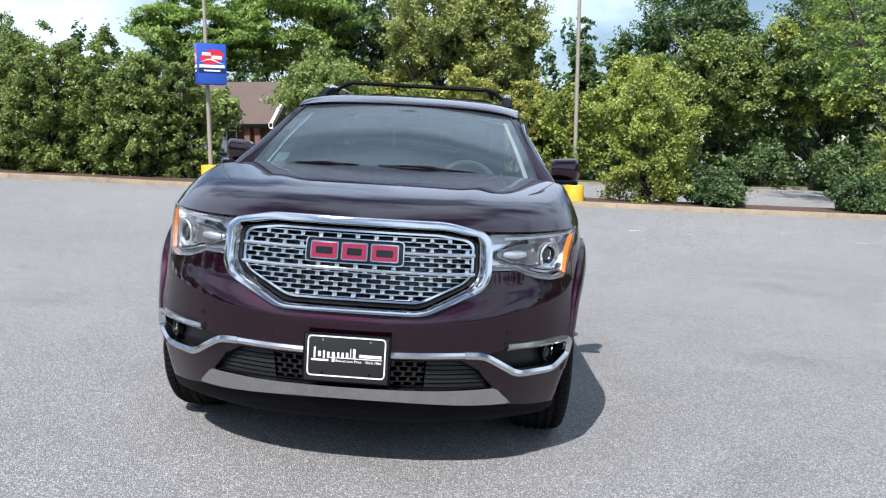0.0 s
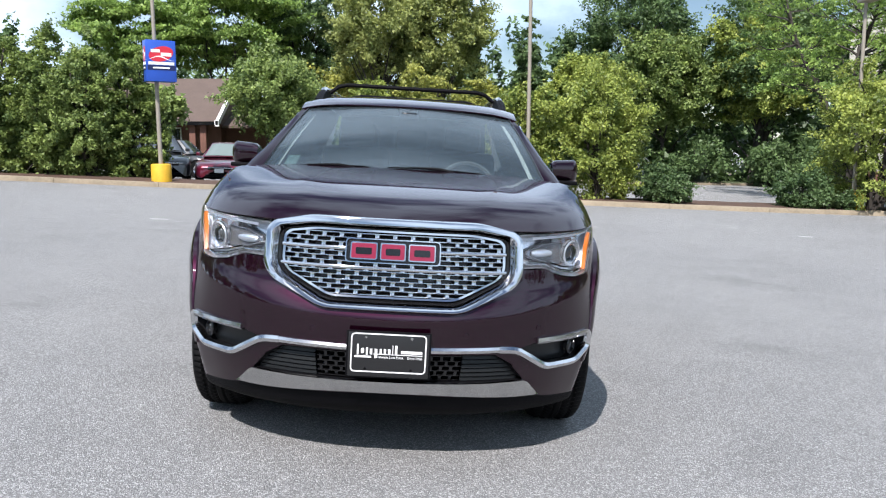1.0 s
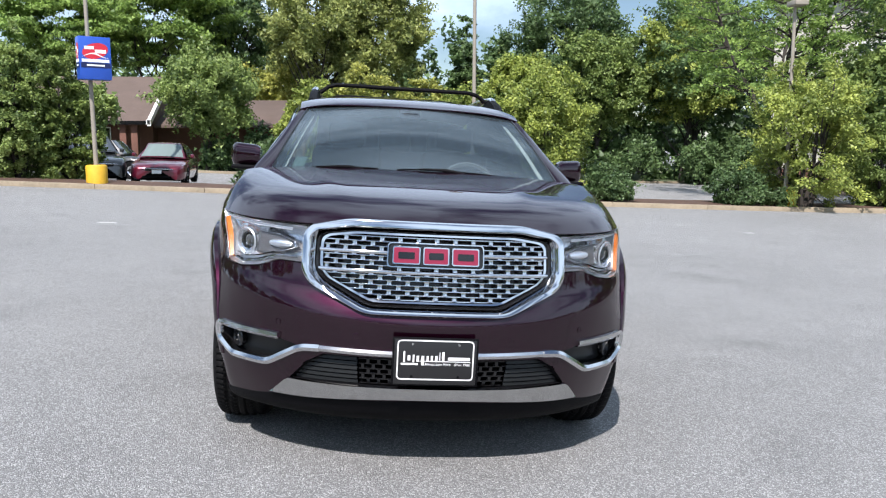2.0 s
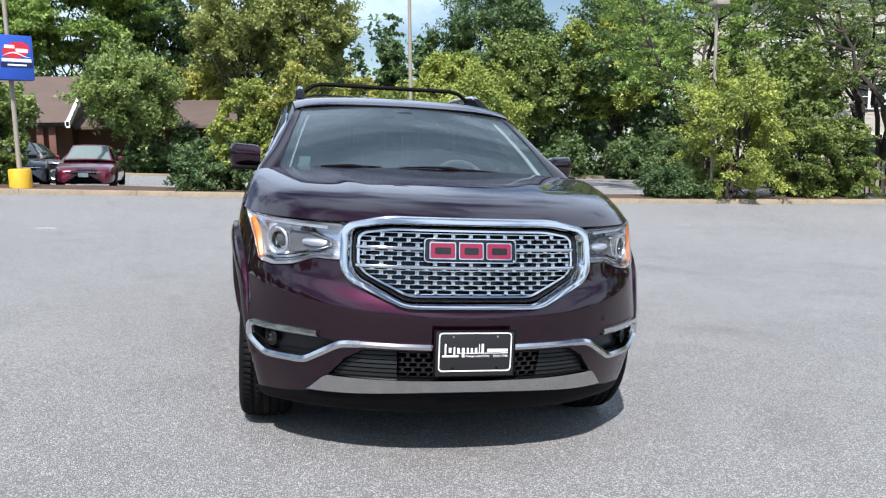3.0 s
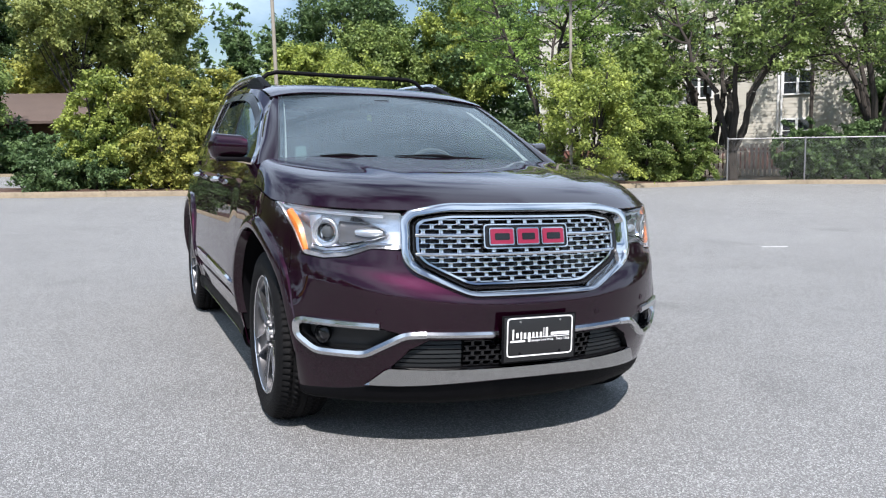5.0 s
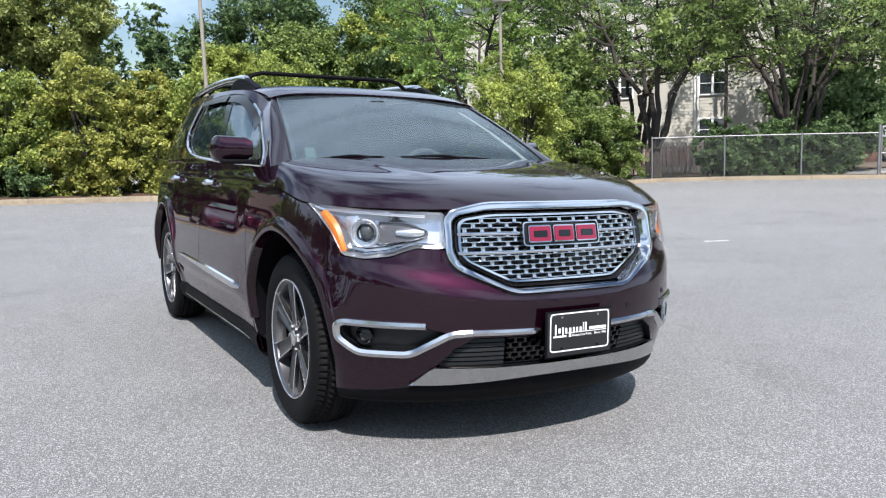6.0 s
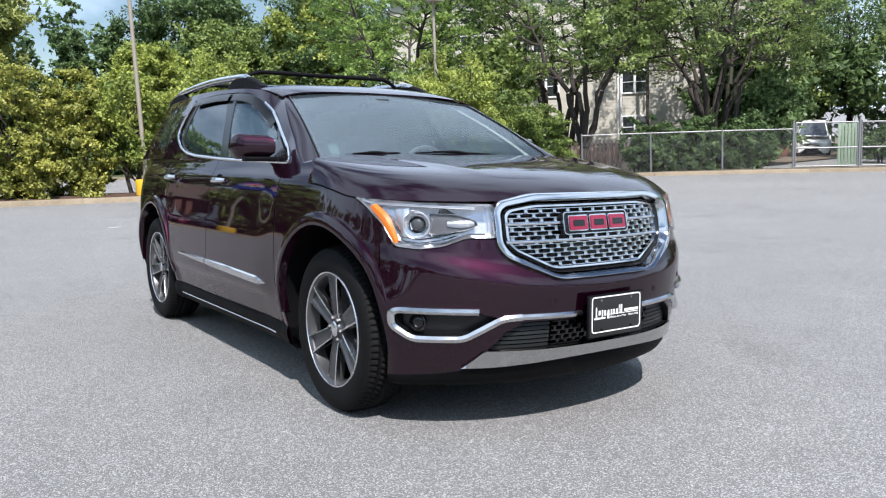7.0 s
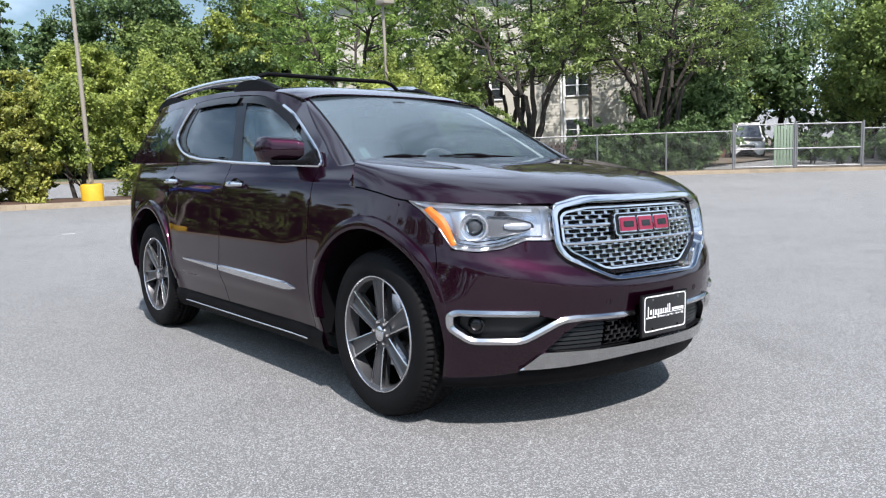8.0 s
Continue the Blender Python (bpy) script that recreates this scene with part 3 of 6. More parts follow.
A_DOOR, A_MID, A_END = a_of_y(0.525), a_of_y(1.60), a_of_y(2.50)
A_TAIL = a_of_y(TAIL - 0.004)
for s in (-1, 1):
    fender = [(1.034, 0.86), (1.038, 0.49), (1.12, 0.487), (1.2, 0.25), (A_DOOR, 0.25)] + [(A_DOOR, z) for z in (0.5, 0.8, 1.137)] + [(a_of_y(0.19), 1.137), (a_of_y(0.19), 1.046)] \
        + top_line(a_of_y(0.15), 1.19, lambda a: hood_edge(a) - 0.003) + [(1.115, 0.952), (1.026, 0.883)]
    part("front_fender", fender_panel(fender, [ARCH_F], s), PAINT, suv)
    gap = sheet(lambda a, k: shell(s * a, hood_edge(a) + (-0.02, 0.0, 0.02)[k], -0.012), steps(1.19, HOOD_END, 0.03), range(3))
    part("hood_seal", gap, BLACK, suv)
    door = [(A_DOOR + 0.006, 0.335), (A_MID - 0.003, 0.335), (A_MID - 0.003, belt(1.6))] + top_line(A_MID - 0.05, A_DOOR + 0.05, lambda a: belt(y_of_a(a))) + [(A_DOOR + 0.006, belt(0.53))]
    front_door = part("front_door", side_panel(door, [], s), PAINT, suv)
    back = [(A_MID + 0.003, 0.335), (A_END - 0.003, 0.335), (A_END - 0.003, belt(2.5))] + top_line(A_END - 0.05, A_MID + 0.05, lambda a: belt(y_of_a(a))) + [(A_MID + 0.003, belt(1.6))]
    rear_door = part("rear_door", side_panel(back, [ARCH_R], s), PAINT, suv)
    tail = [(A_END + 0.003, 0.30), (A_TAIL, 0.30), (A_TAIL, belt(3.9))] + top_line(A_TAIL - 0.05, A_END + 0.05, lambda a: belt(y_of_a(a))) + [(A_END + 0.003, belt(2.5))]
    part("rear_quarter", side_panel(tail, [ARCH_R], s), PAINT, suv)
    sill = sheet(lambda a, k: shell(s * a, (0.331, 0.31, 0.285, 0.24, 0.205, 0.20)[k], (0.0, 0.012, 0.018, 0.016, -0.01, -0.1)[k]), steps(a_of_y(0.44), a_of_y(2.44), 0.05), range(6))
    part("sill", sill, BLACK, suv, "black sill with a bright step strip")
    strip = bmesh.new()
    tube(strip, [shell(s * a, 0.262, 0.02) for a in steps(a_of_y(0.62), a_of_y(2.3), 0.08)], 0.0042, 6)
    part("step_strip", strip, SATIN, suv)
    # bright blade along the doors, in two lengths
    for owner, y0, y1 in ((front_door, 0.655, 1.592), (rear_door, 1.608, 2.20)):
        def blade(y, k, s=s):
            grow = 0.006 + 0.034 * smoothstep(0.645, 0.76, y) * (1 - 0.72 * smoothstep(1.2, 2.2, y)) * (1 - smoothstep(2.1, 2.205, y))
            z = 0.522 + 0.036 * (y - 0.65) / 1.5
            rise = 0.0 if k in (0, 3) else 0.012 * smoothstep(0.645, 0.68, y) * (1 - smoothstep(2.15, 2.205, y))
            return shell(s * a_of_y(y), z + grow * (0.62, 0.45, -0.38, -0.62)[k], rise)
        part("door_blade", sheet(blade, steps(y0, y1, 0.04), range(4)), CHROME, owner, "chrome blade moulding")
    # handles
    for owner, y in ((front_door, 1.42), (rear_door, 2.44)):
        bm = bmesh.new()
        pts = [shell(s * a_of_y(y - 0.11 + 0.22 * k / 8), 1.045 + 0.012 * (y - 1.4), 0.012 + 0.026 * math.sin(math.pi * k / 8) ** 0.6) for k in range(9)]
        tube(bm, pts, [0.010, 0.014, 0.016, 0.017, 0.017, 0.017, 0.016, 0.014, 0.010], 8)
        part("door_handle", bm, CHROME, owner, "chrome pull handle")
        cup = bmesh.new()
        lathe(cup, [(0.0, -0.012), (0.03, -0.008), (0.045, 0.002), (0.048, 0.0035)], 20, Matrix.Translation(shell(s * a_of_y(y), 1.045 + 0.012 * (y - 1.4), 0.001)) @ Matrix.Rotation(radians(90 * s), 4, "Y") @ Matrix.Diagonal((0.75, 1.6, 1, 1)))
        part("handle_cup", cup, GLOSS_BLACK, owner)
    # arch liner
    for hub in (0.0, 2.857):
        bm = bmesh.new()
        rows = []
        for x in (-0.012, -0.10, -0.32):
            row = []
            for k in range(-1, 22):
                y, z = hub - 0.458 * math.cos(math.pi * k / 20), 0.40 + 0.468 * lobe(math.pi * k / 20)
                p = shell(s * a_of_y(y), max(z, 0.2))
                row.append(bm.verts.new((p.x + s * x, y, z)))
            rows.append(row)
        quads(bm, rows)
        bm.faces.new(rows[-1])
        part("wheel_arch_liner", bm, BLACK, suv)
        bm = bmesh.new()
        rows = []
        for f, off in ((0, 0.0), (0.07, 0.015), (0.3, 0.019), (0.8, 0.019), (1.0, 0.013), (1.12, -0.03)):
            row = []
            for k in range(29):
                t = math.pi * k / 28
                ease = smoothstep(0.10, 0.28, t / math.pi) * (1 - 0.6 * smoothstep(0.8, 1.0, t / math.pi))
                rr = 0.453 + (0.035 + 0.023 * ease) * (1 - f)
                row.append(bm.verts.new(shell(s * a_of_y(hub - rr * math.cos(t)), 0.40 + rr * 1.02 * lobe(t), off * (0.35 + 0.65 * ease) if off > 0 else off)))
            rows.append(row)
        quads(bm, rows)
        part("arch_moulding", bm, PAINT, suv)

hood = sheet(hood_point, steps(-1, 1, 0.012), [0, 0.008, 0.02, 0.04, 0.065, 0.1, 0.15] + steps(0.2, 1, 0.04))
thicken(hood, 0.004)
part("hood", hood, PAINT, suv)

# ---------------------------------------------------------------- the parked car: cabin
part("roof", sheet(roof, steps(-1, 1, 0.05), steps(1.108, 3.36, 0.05), thick=0.006), PAINT, suv)
part("roof_lining", sheet(lambda u, y: roof(u * 0.97, y) - Vector((0, 0, 0.03)), steps(-1, 1, 0.25), steps(1.2, 3.3, 0.25)), LIGHT_CLOTH, suv)
part("windscreen", sheet(lambda u, v: screen(u, v), steps(-0.985, 0.985, 0.05), steps(0.0, 0.985, 0.05), thick=0.005), SCREEN_GLASS, suv, "tinted windscreen reflecting the sky").visible_shadow = False


def band(u0, u1, v0, v1, off):
    return sheet(lambda u, v: screen(u, v, off), steps(u0, u1, 0.05), steps(v0, v1, 0.05), thick=0.003)


part("windscreen_seal", band(-1.0, 1.0, 0.978, 0.992, 0.001), GLOSS_BLACK, suv)
part("camera_housing", sheet(lambda u, v: screen(u * (1.1 - 0.25 * (1 - v) * 4), v, -0.006), steps(-0.10, 0.10, 0.04), steps(0.80, 0.975, 0.045), thick=0.02), BLACK, suv, "black camera housing behind the windscreen")
part("sticker", sheet(lambda u, v: screen(u, v, -0.007), steps(-0.865, -0.785, 0.04), steps(0.07, 0.19, 0.06), thick=0.001), STICKER, suv, "pale green windscreen sticker")
part("cowl", sheet(lambda u, k: screen(u, 0.03) + Vector((0, -0.02, -0.012)) if k == 1 else hood_point(u * 0.995, 0.985) - Vector((0, 0, 0.02)), steps(-1, 1, 0.05), range(2)), BLACK, suv, "black cowl panel under the wipers")


def side_v(y, z):
    z0, z1 = belt(y), side_top(max(y, 1.05))
    return (z - z0) / (z1 - z0)


def tail_y(v):
    """Rear edge of the painted side."""
    return 3.70 - 0.44 * v


def region(points, radius):
    return [(y, side_v(y, z)) for y, z in rounded(points, radius)]


DLO = region([(0.50, 1.141), (1.0, 1.152), (1.55, 1.171), (2.1, 1.200), (2.30, 1.222), (2.47, 1.262), (2.60, 1.325), (2.63, 1.385), (2.56, 1.50), (2.46, 1.594), (2.05, 1.602), (1.70, 1.590), (1.45, 1.566), (1.25, 1.512), (1.10, 1.450), (0.936, 1.378), (0.765, 1.292), (0.60, 1.205)], 0.06)
QUARTER = region([(2.87, 1.262), (3.25, 1.285), (3.31, 1.40), (3.16, 1.565), (2.69, 1.580)], 0.04)
FRONT_PANE = region([(0.72, 1.162), (1.50, 1.184), (1.60, 1.38), (1.67, 1.556), (1.45, 1.534), (1.25, 1.475), (1.05, 1.387), (0.87, 1.292)], 0.03)
REAR_PANE = region([(1.63, 1.190), (2.20, 1.222), (2.36, 1.255), (2.48, 1.33), (2.49, 1.40), (2.41, 1.558), (1.82, 1.568), (1.71, 1.38)], 0.04)
for s in (-1, 1):
    # the painted side runs from the windscreen pillar's line to the tail's, cut out round the windows
    def skin(c, d, s=s):
        v = d / 0.43
        y0, y1 = pillar_y(v), tail_y(v)
        return upper(y0 + (y1 - y0) * c / 3.0, v, s)

    def onto_skin(poly):
        return [((y - pillar_y(v)) / (tail_y(v) - pillar_y(v)) * 3.0, v * 0.43) for y, v in poly]
    bm = cut_sheet(skin, steps(0, 3.0, 0.0175), steps(0, 0.43, 0.0175), 0.0105, None, [onto_skin(DLO), onto_skin(QUARTER)])
    thicken(bm, 0.004)
    part("cabin_side", bm, PAINT, suv)
    bm = cut_sheet(lambda y, v: upper(y, v, s, -0.008), steps(0.48, 2.72, 0.02), steps(0, 1, 0.035), 0.0135, DLO, [FRONT_PANE, REAR_PANE])
    thicken(bm, 0.004)
    part("window_frame", bm, GLOSS_BLACK, suv, "gloss black window frame")
    for pane, mat, text in ((FRONT_PANE, SIDE_GLASS, "clear door window"), (REAR_PANE, DARK_GLASS, "dark privacy window"), (QUARTER, DARK_GLASS, "dark privacy window")):
        ps, vs_ = [p[0] for p in pane], [p[1] for p in pane]
        bm = cut_sheet(lambda y, v: upper(y, v, s, -0.012 if pane is not QUARTER else -0.001), steps(min(ps) - 0.01, max(ps) + 0.01, 0.03), steps(min(vs_) - 0.02, max(vs_) + 0.02, 0.05), 0.018, pane)
        thicken(bm, 0.004)
        part("side_window", bm, mat, suv, text).visible_shadow = False
    # bright line under and behind the windows
    bm = bmesh.new()
    line = [(y, v) for y, v in DLO]
    pts = [upper(y, v, s, 0.002) for y, v in line if not (v > 0.80 and 1.22 < y < 2.44)]
    start = max(range(len(pts)), key=lambda i: (pts[i] - pts[i - 1]).length)
    pts = pts[start:] + pts[:start]
    tube(bm, pts, 0.0105, 8)
    part("window_trim", bm, CHROME, suv, "chrome window line")
    # rain visors over the doors
    for edge in (((0.95, 1.372), (1.10, 1.438), (1.25, 1.500), (1.40, 1.546), (1.55, 1.568), (1.70, 1.578)), ((1.76, 1.582), (1.9, 1.589), (2.05, 1.592), (2.25, 1.591), (2.44, 1.585))):
        path = spline(*edge)

        def visor(y, k, s=s, path=path):
            z = path(y) + (0.004, -0.016, -0.040)[k]
            return upper(y, side_v(y, z), s, (0.003, 0.011, 0.015)[k])
        part("rain_visor", sheet(visor, steps(edge[0][0], edge[-1][0], 0.04), range(3), thick=0.003), VISOR, suv, "smoked plastic rain visor")

    def pillar(k, v, s=s):
        p, q = screen(0.985 * s, v * 1.0), upper(pillar_y(v), v, s)
        ahead = (upper(pillar_y(v) - 0.05, v, s) - q).normalized()
        out = (screen(0.985 * s, v) - screen(0.93 * s, v)).normalized()
        long = (q - p).length
        c, d = p + out * long * 0.42, q + ahead * long * 0.40
        return p * (1 - k) ** 3 + c * 3 * k * (1 - k) ** 2 + d * 3 * k * k * (1 - k) + q * k ** 3
    part("windscreen_pillar", sheet(pillar, steps(0, 1, 0.0625), steps(0, 1, 0.05), thick=0.004), PAINT, suv)

    def corner(k, t, s=s):
        # from the hood's rear edge (t = 0) to the fender's top and the pillar's foot (t = 1)
        lo = hood_point(s, k) + Vector((0, 0.005, 0))
        lip = next(j / 40 for j in range(41) if hood_point(s, j / 40).z > 1.132 or j == 40)
        if k <= lip:
            foot = shell(s * a_of_y(0.196), min(max(lo.z, 1.044), 1.134))
        else:
            f = (k - lip) / max(1e-6, 1 - lip)
            ends = (shell(s * a_of_y(0.20), 1.136), upper(0.36, 0.01, s), screen(0.985 * s, 0.0))
            foot = ends[0].lerp(ends[1], f * 2) if f < 0.5 else ends[1].lerp(ends[2], f * 2 - 1)
        return lo.lerp(foot, t)
    part("cowl_side", sheet(corner, steps(0, 1, 0.0625), steps(0, 1, 0.125), thick=0.004), PAINT, suv)
    part("screen_border", sheet(lambda u, v: screen(u * s, v, -0.0065), (0.945, 0.965, 0.985), steps(0.0, 0.98, 0.07), thick=0.001), GLOSS_BLACK, suv, "black printed border of the windscreen")
    part("pillar_trim", sheet(lambda u, v: screen(u * s, v, -0.045), (0.922, 0.937, 0.952), steps(0.03, 0.95, 0.07), thick=0.004), TRIM_CLOTH, suv, "pale inner pillar trim")
    seal = bmesh.new()
    tube(seal, [screen(0.988 * s, v, 0.004) for v in steps(0, 1, 0.1)], 0.004, 6)
    part("windscreen_seal", seal, GLOSS_BLACK, suv)
# the tail, never faced by the camera, closes the cabin
part("tailgate", sheet(lambda u, k: (roof(u, 3.36) - Vector((0, 0, 0.004)), Vector((0.70 * u, 3.66 + 0.10 * (1 - u * u), 1.17)), Vector((0.62 * u, 3.72 + 0.15 * (1 - u * u), 1.0)))[k], steps(-1, 1, 0.1), range(3), thick=0.006), PAINT, suv)
bm = bmesh.new()
box(bm, -0.66, 0.66, -0.42, 3.6, 0.21, 0.28, 0.02)
part("underbody", bm, BLACK, suv)
bm = bmesh.new()
box(bm, -0.60, 0.60, -0.55, 0.45, 0.26, 0.90, 0.05)
part("engine_block", bm, BLACK, suv)
bm = bmesh.new()
box(bm, -0.80, 0.80, 0.55, 3.7, 0.38, 0.50, 0.02)
part("cabin_floor", bm, CLOTH, suv)

# ---------------------------------------------------------------- the parked car: grille and front trim
def ring(outer, inner, profile, close=True, s=1):
    """A moulding between two outlines of equal length: (share of the way in, height over the body)."""
    bm = bmesh.new()
    rows = []
    for f, off in profile:
        rows.append([bm.verts.new(shell(s * (a[0] + (b[0] - a[0]) * f), a[1] + (b[1] - a[1]) * f, off)) for a, b in zip(outer, inner)])
    quads(bm, rows, close=close)
    return bm


def finer(poly, size=0.03):
    """A closed outline with long edges split."""
    out = []
    for p, q in zip(poly, poly[1:] + poly[:1]):
        k = max(1, int(math.hypot(q[0] - p[0], q[1] - p[1]) / size))
        out += [(p[0] + (q[0] - p[0]) * i / k, p[1] + (q[1] - p[1]) * i / k) for i in range(k)]
    return out


def finer_pair(a, b, size=0.03):
    oa, ob_ = [], []
    for i in range(len(a)):
        p, q, r, t = a[i], a[(i + 1) % len(a)], b[i], b[(i + 1) % len(a)]
        k = max(1, int(math.hypot(q[0] - p[0], q[1] - p[1]) / size))
        for j in range(k):
            f = j / k
            oa.append((p[0] + (q[0] - p[0]) * f, p[1] + (q[1] - p[1]) * f))
            ob_.append((r[0] + (t[0] - r[0]) * f, r[1] + (t[1] - r[1]) * f))
    return oa, ob_


grille = new("grille")
grille.parent = suv
g_out, g_in = finer_pair(GRILLE_OUT, GRILLE_IN)
part("surround", ring(g_out, g_in, ((-0.04, -0.02), (-0.025, 0.010), (0.06, 0.021), (0.12, 0.022), (0.60, 0.019), (0.66, 0.016), (0.72, 0.006), (1.0, -0.02), (1.02, -0.05))), CHROME, grille, "thick bright chrome grille surround")
g_thin = [(x * 0.965, 0.815 + (z - 0.815) * 0.93) for x, z in g_in]
part("inner_bezel", ring(g_in, g_thin, ((0, -0.02), (0.1, -0.016), (0.75, -0.03), (1.0, -0.055))), GLOSS_BLACK, grille)
part("backing", cut_sheet(lambda a, z: shell(a, z, -0.075), steps(-0.5, 0.5, 0.03), steps(0.65, 0.98, 0.03), 0.018, GRILLE_IN), GLOSS_BLACK, grille)
MESH = [(x * 0.958, 0.819 + (z - 0.815) * 0.90) for x, z in GRILLE_IN]
BADGE = (-0.195, 0.185, 0.828, 0.924)


def bar_along(bm, z, height, off, depth, poly, lean=0.0):
    """A bar across the grille at height z, as far as the outline reaches."""
    xs = [x for x in steps(-0.47, 0.47, 0.012) if inside(poly, x, z)]
    if len(xs) < 2:
        return
    rows = []
    for dz, do in ((-0.5, -depth), (-0.5, -0.002), (-0.25, 0.0), (0.25, 0.0), (0.5, -0.002), (0.5, -depth)):
        rows.append([bm.verts.new(shell(x, z + dz * height, off + do)) for x in xs])
    quads(bm, rows, flip=True)


def grille_mesh():
    bm = bmesh.new()
    rows_z = [0.702 + 0.0182 * k for k in range(14)]
    for k, z in enumerate(rows_z):
        bar_along(bm, z, 0.0054, -0.030, 0.012, MESH)
    for k, z in enumerate(rows_z[:-1]):
        shift = 0.0365 * (k % 2)
        for i in range(-7, 8):
            x = i * 0.073 + shift
            zc = z + 0.0091
            if not (inside(MESH, x - 0.012, zc) and inside(MESH, x + 0.012, zc)):
                continue
            if BADGE[0] - 0.01 < x < BADGE[1] + 0.01 and BADGE[2] < zc < BADGE[3]:
                continue
            a = []
            for dx, off in ((-0.0120, -0.042), (-0.0085, -0.028), (0.0, -0.025), (0.0085, -0.028), (0.0120, -0.042)):
                a.append([bm.verts.new(shell(x + dx * w, zc + dz, off)) for dz, w in ((-0.0088, 1.5), (-0.0055, 0.95), (0.0055, 0.95), (0.0088, 1.5))])
            quads(bm, a, flip=True)
    return bm


part("mesh", grille_mesh(), MESH_CHROME, grille, "bright brick-pattern grille mesh")
bm = bmesh.new()
for z in (0.8795, 0.8065):
    bar_along(bm, z, 0.013, -0.022, 0.03, [(x * 1.04, zz) for x, zz in MESH])
part("cross_bar", bm, CHROME, grille)
m_out, m_in = finer_pair([(x * 1.015, 0.815 + (z - 0.815) * 1.03) for x, z in MESH], [(x * 0.985, 0.815 + (z - 0.815) * 0.96) for x, z in MESH])
part("mesh_rim", ring(m_out, m_in, ((0, -0.04), (0.1, -0.026), (0.9, -0.026), (1, -0.04))), CHROME, grille)


def block(a0, a1, z0, z1, off, depth, radius=0.0, lean=0.0):
    """A rounded slab on the nose."""
    poly = finer(rounded([(a0, z0), (a1, z0), (a1, z1), (a0, z1)], radius, 4), 0.02)
    mid = ((a0 + a1) / 2, (z0 + z1) / 2)
    bm = bmesh.new()
    rows = []
    for f, o in ((1.0, -depth), (1.0, -0.002), (0.985, 0.0), (0.0, 0.0)):
        if f:
            rows.append([bm.verts.new(shell(mid[0] + (x - mid[0]) * f, mid[1] + (z - mid[1]) * f, off + o)) for x, z in poly])
        else:
            c = bm.verts.new(shell(*mid, off))
            for i in range(len(poly)):
                bm.faces.new((rows[-1][i], rows[-1][(i + 1) % len(poly)], c))
    quads(bm, rows, close=True)
    return bm


badge = part("badge_plate", block(*BADGE, -0.012, 0.03, 0.018), GLOSS_BLACK, grille, "gloss black badge plate with three red shapes")
b_out = finer(rounded([(BADGE[0], BADGE[2]), (BADGE[1], BADGE[2]), (BADGE[1], BADGE[3]), (BADGE[0], BADGE[3])], 0.018), 0.02)
b_in = [((x + 0.005) * 0.972 - 0.005, 0.876 + (z - 0.876) * 0.90) for x, z in b_out]
part("badge_rim", ring(b_out, b_in, ((0, -0.02), (0.1, -0.006), (0.9, -0.006), (1.0, -0.016))), CHROME, badge)


# three plain red slabs with bright edges in place of lettering
for x0, x1 in ((-0.174, -0.066), (-0.056, 0.046), (0.056, 0.164)):
    part("badge_edge", block(x0, x1, 0.842, 0.910, 0.000, 0.02, 0.008), CHROME, badge)
    part("badge_shape", block(x0 + 0.005, x1 - 0.005, 0.847, 0.905, 0.004, 0.02, 0.006), RED, badge)
    part("badge_inset", block(x0 + 0.022, x1 - 0.022, 0.863, 0.889, 0.0055, 0.01, 0.006), GLOSS_BLACK, badge)

# lower intake, chrome bar and bumper strips
part("intake_backing", cut_sheet(lambda a, z: shell(a, z, -0.06), steps(-0.62, 0.62, 0.03), steps(0.34, 0.5, 0.02), 0.014, INTAKE), BLACK, suv)
i_pts = finer(INTAKE, 0.04)
part("intake_frame", ring(i_pts, [(x * 0.985, 0.425 + (z - 0.425) * 0.93) for x, z in i_pts], ((0, -0.002), (0.8, -0.012), (1.0, -0.06))), BLACK, suv)
for s in (-1, 1):
    for k in range(6):
        z = 0.378 + 0.0185 * k
        end = 0.575 - (z - 0.37) * 0.8
        bm = bmesh.new()
        rows = []
        for dz, o in ((-0.0075, -0.05), (-0.006, -0.022), (0.007, -0.027), (0.009, -0.055)):
            rows.append([bm.verts.new(shell(s * a, z + dz, o)) for a in steps(0.30, end, 0.03)])
        quads(bm, rows)
        part("intake_slat", bm, SLAT_GREY, suv)
bm = bmesh.new()
for k in range(6):
    z = 0.374 + 0.0205 * k
    bar_along(bm, z, 0.006, -0.02, 0.02, [(-0.296, 0.3), (0.296, 0.3), (0.296, 0.6), (-0.296, 0.6)])
for k in range(5):
    for i in range(-7, 8):
        x, z = i * 0.0425 + 0.021 * (k % 2), 0.374 + 0.0205 * k + 0.01
        if abs(x) < 0.285:
            rows = [[bm.verts.new(shell(x + dx, z + dz, off)) for dz in (-0.01, 0.01)] for dx, off in ((-0.009, -0.035), (-0.006, -0.018), (0.006, -0.018), (0.009, -0.035))]
            quads(bm, rows, flip=True)
part("intake_mesh", bm, GLOSS_BLACK, suv, "gloss black lower mesh")


def strip_point(a, k):
    x = abs(a)
    top = 0.369 + 0.003 * smoothstep(0.3, 0.6, x)
    low = 0.312 - 0.022 * smoothstep(0.1, 0.65, x)
    # the ends run to a point
    top = min(top, 0.372 - max(0.0, (x - 0.595)) * 0.85)
    return shell(a, (top, top - 0.004, low + 0.005, low)[k], (0.0, 0.012, 0.016, 0.0)[k])


part("bumper_strip", sheet(strip_point, steps(-0.685, 0.685, 0.02), range(4)), SATIN, suv, "satin silver skid strip")


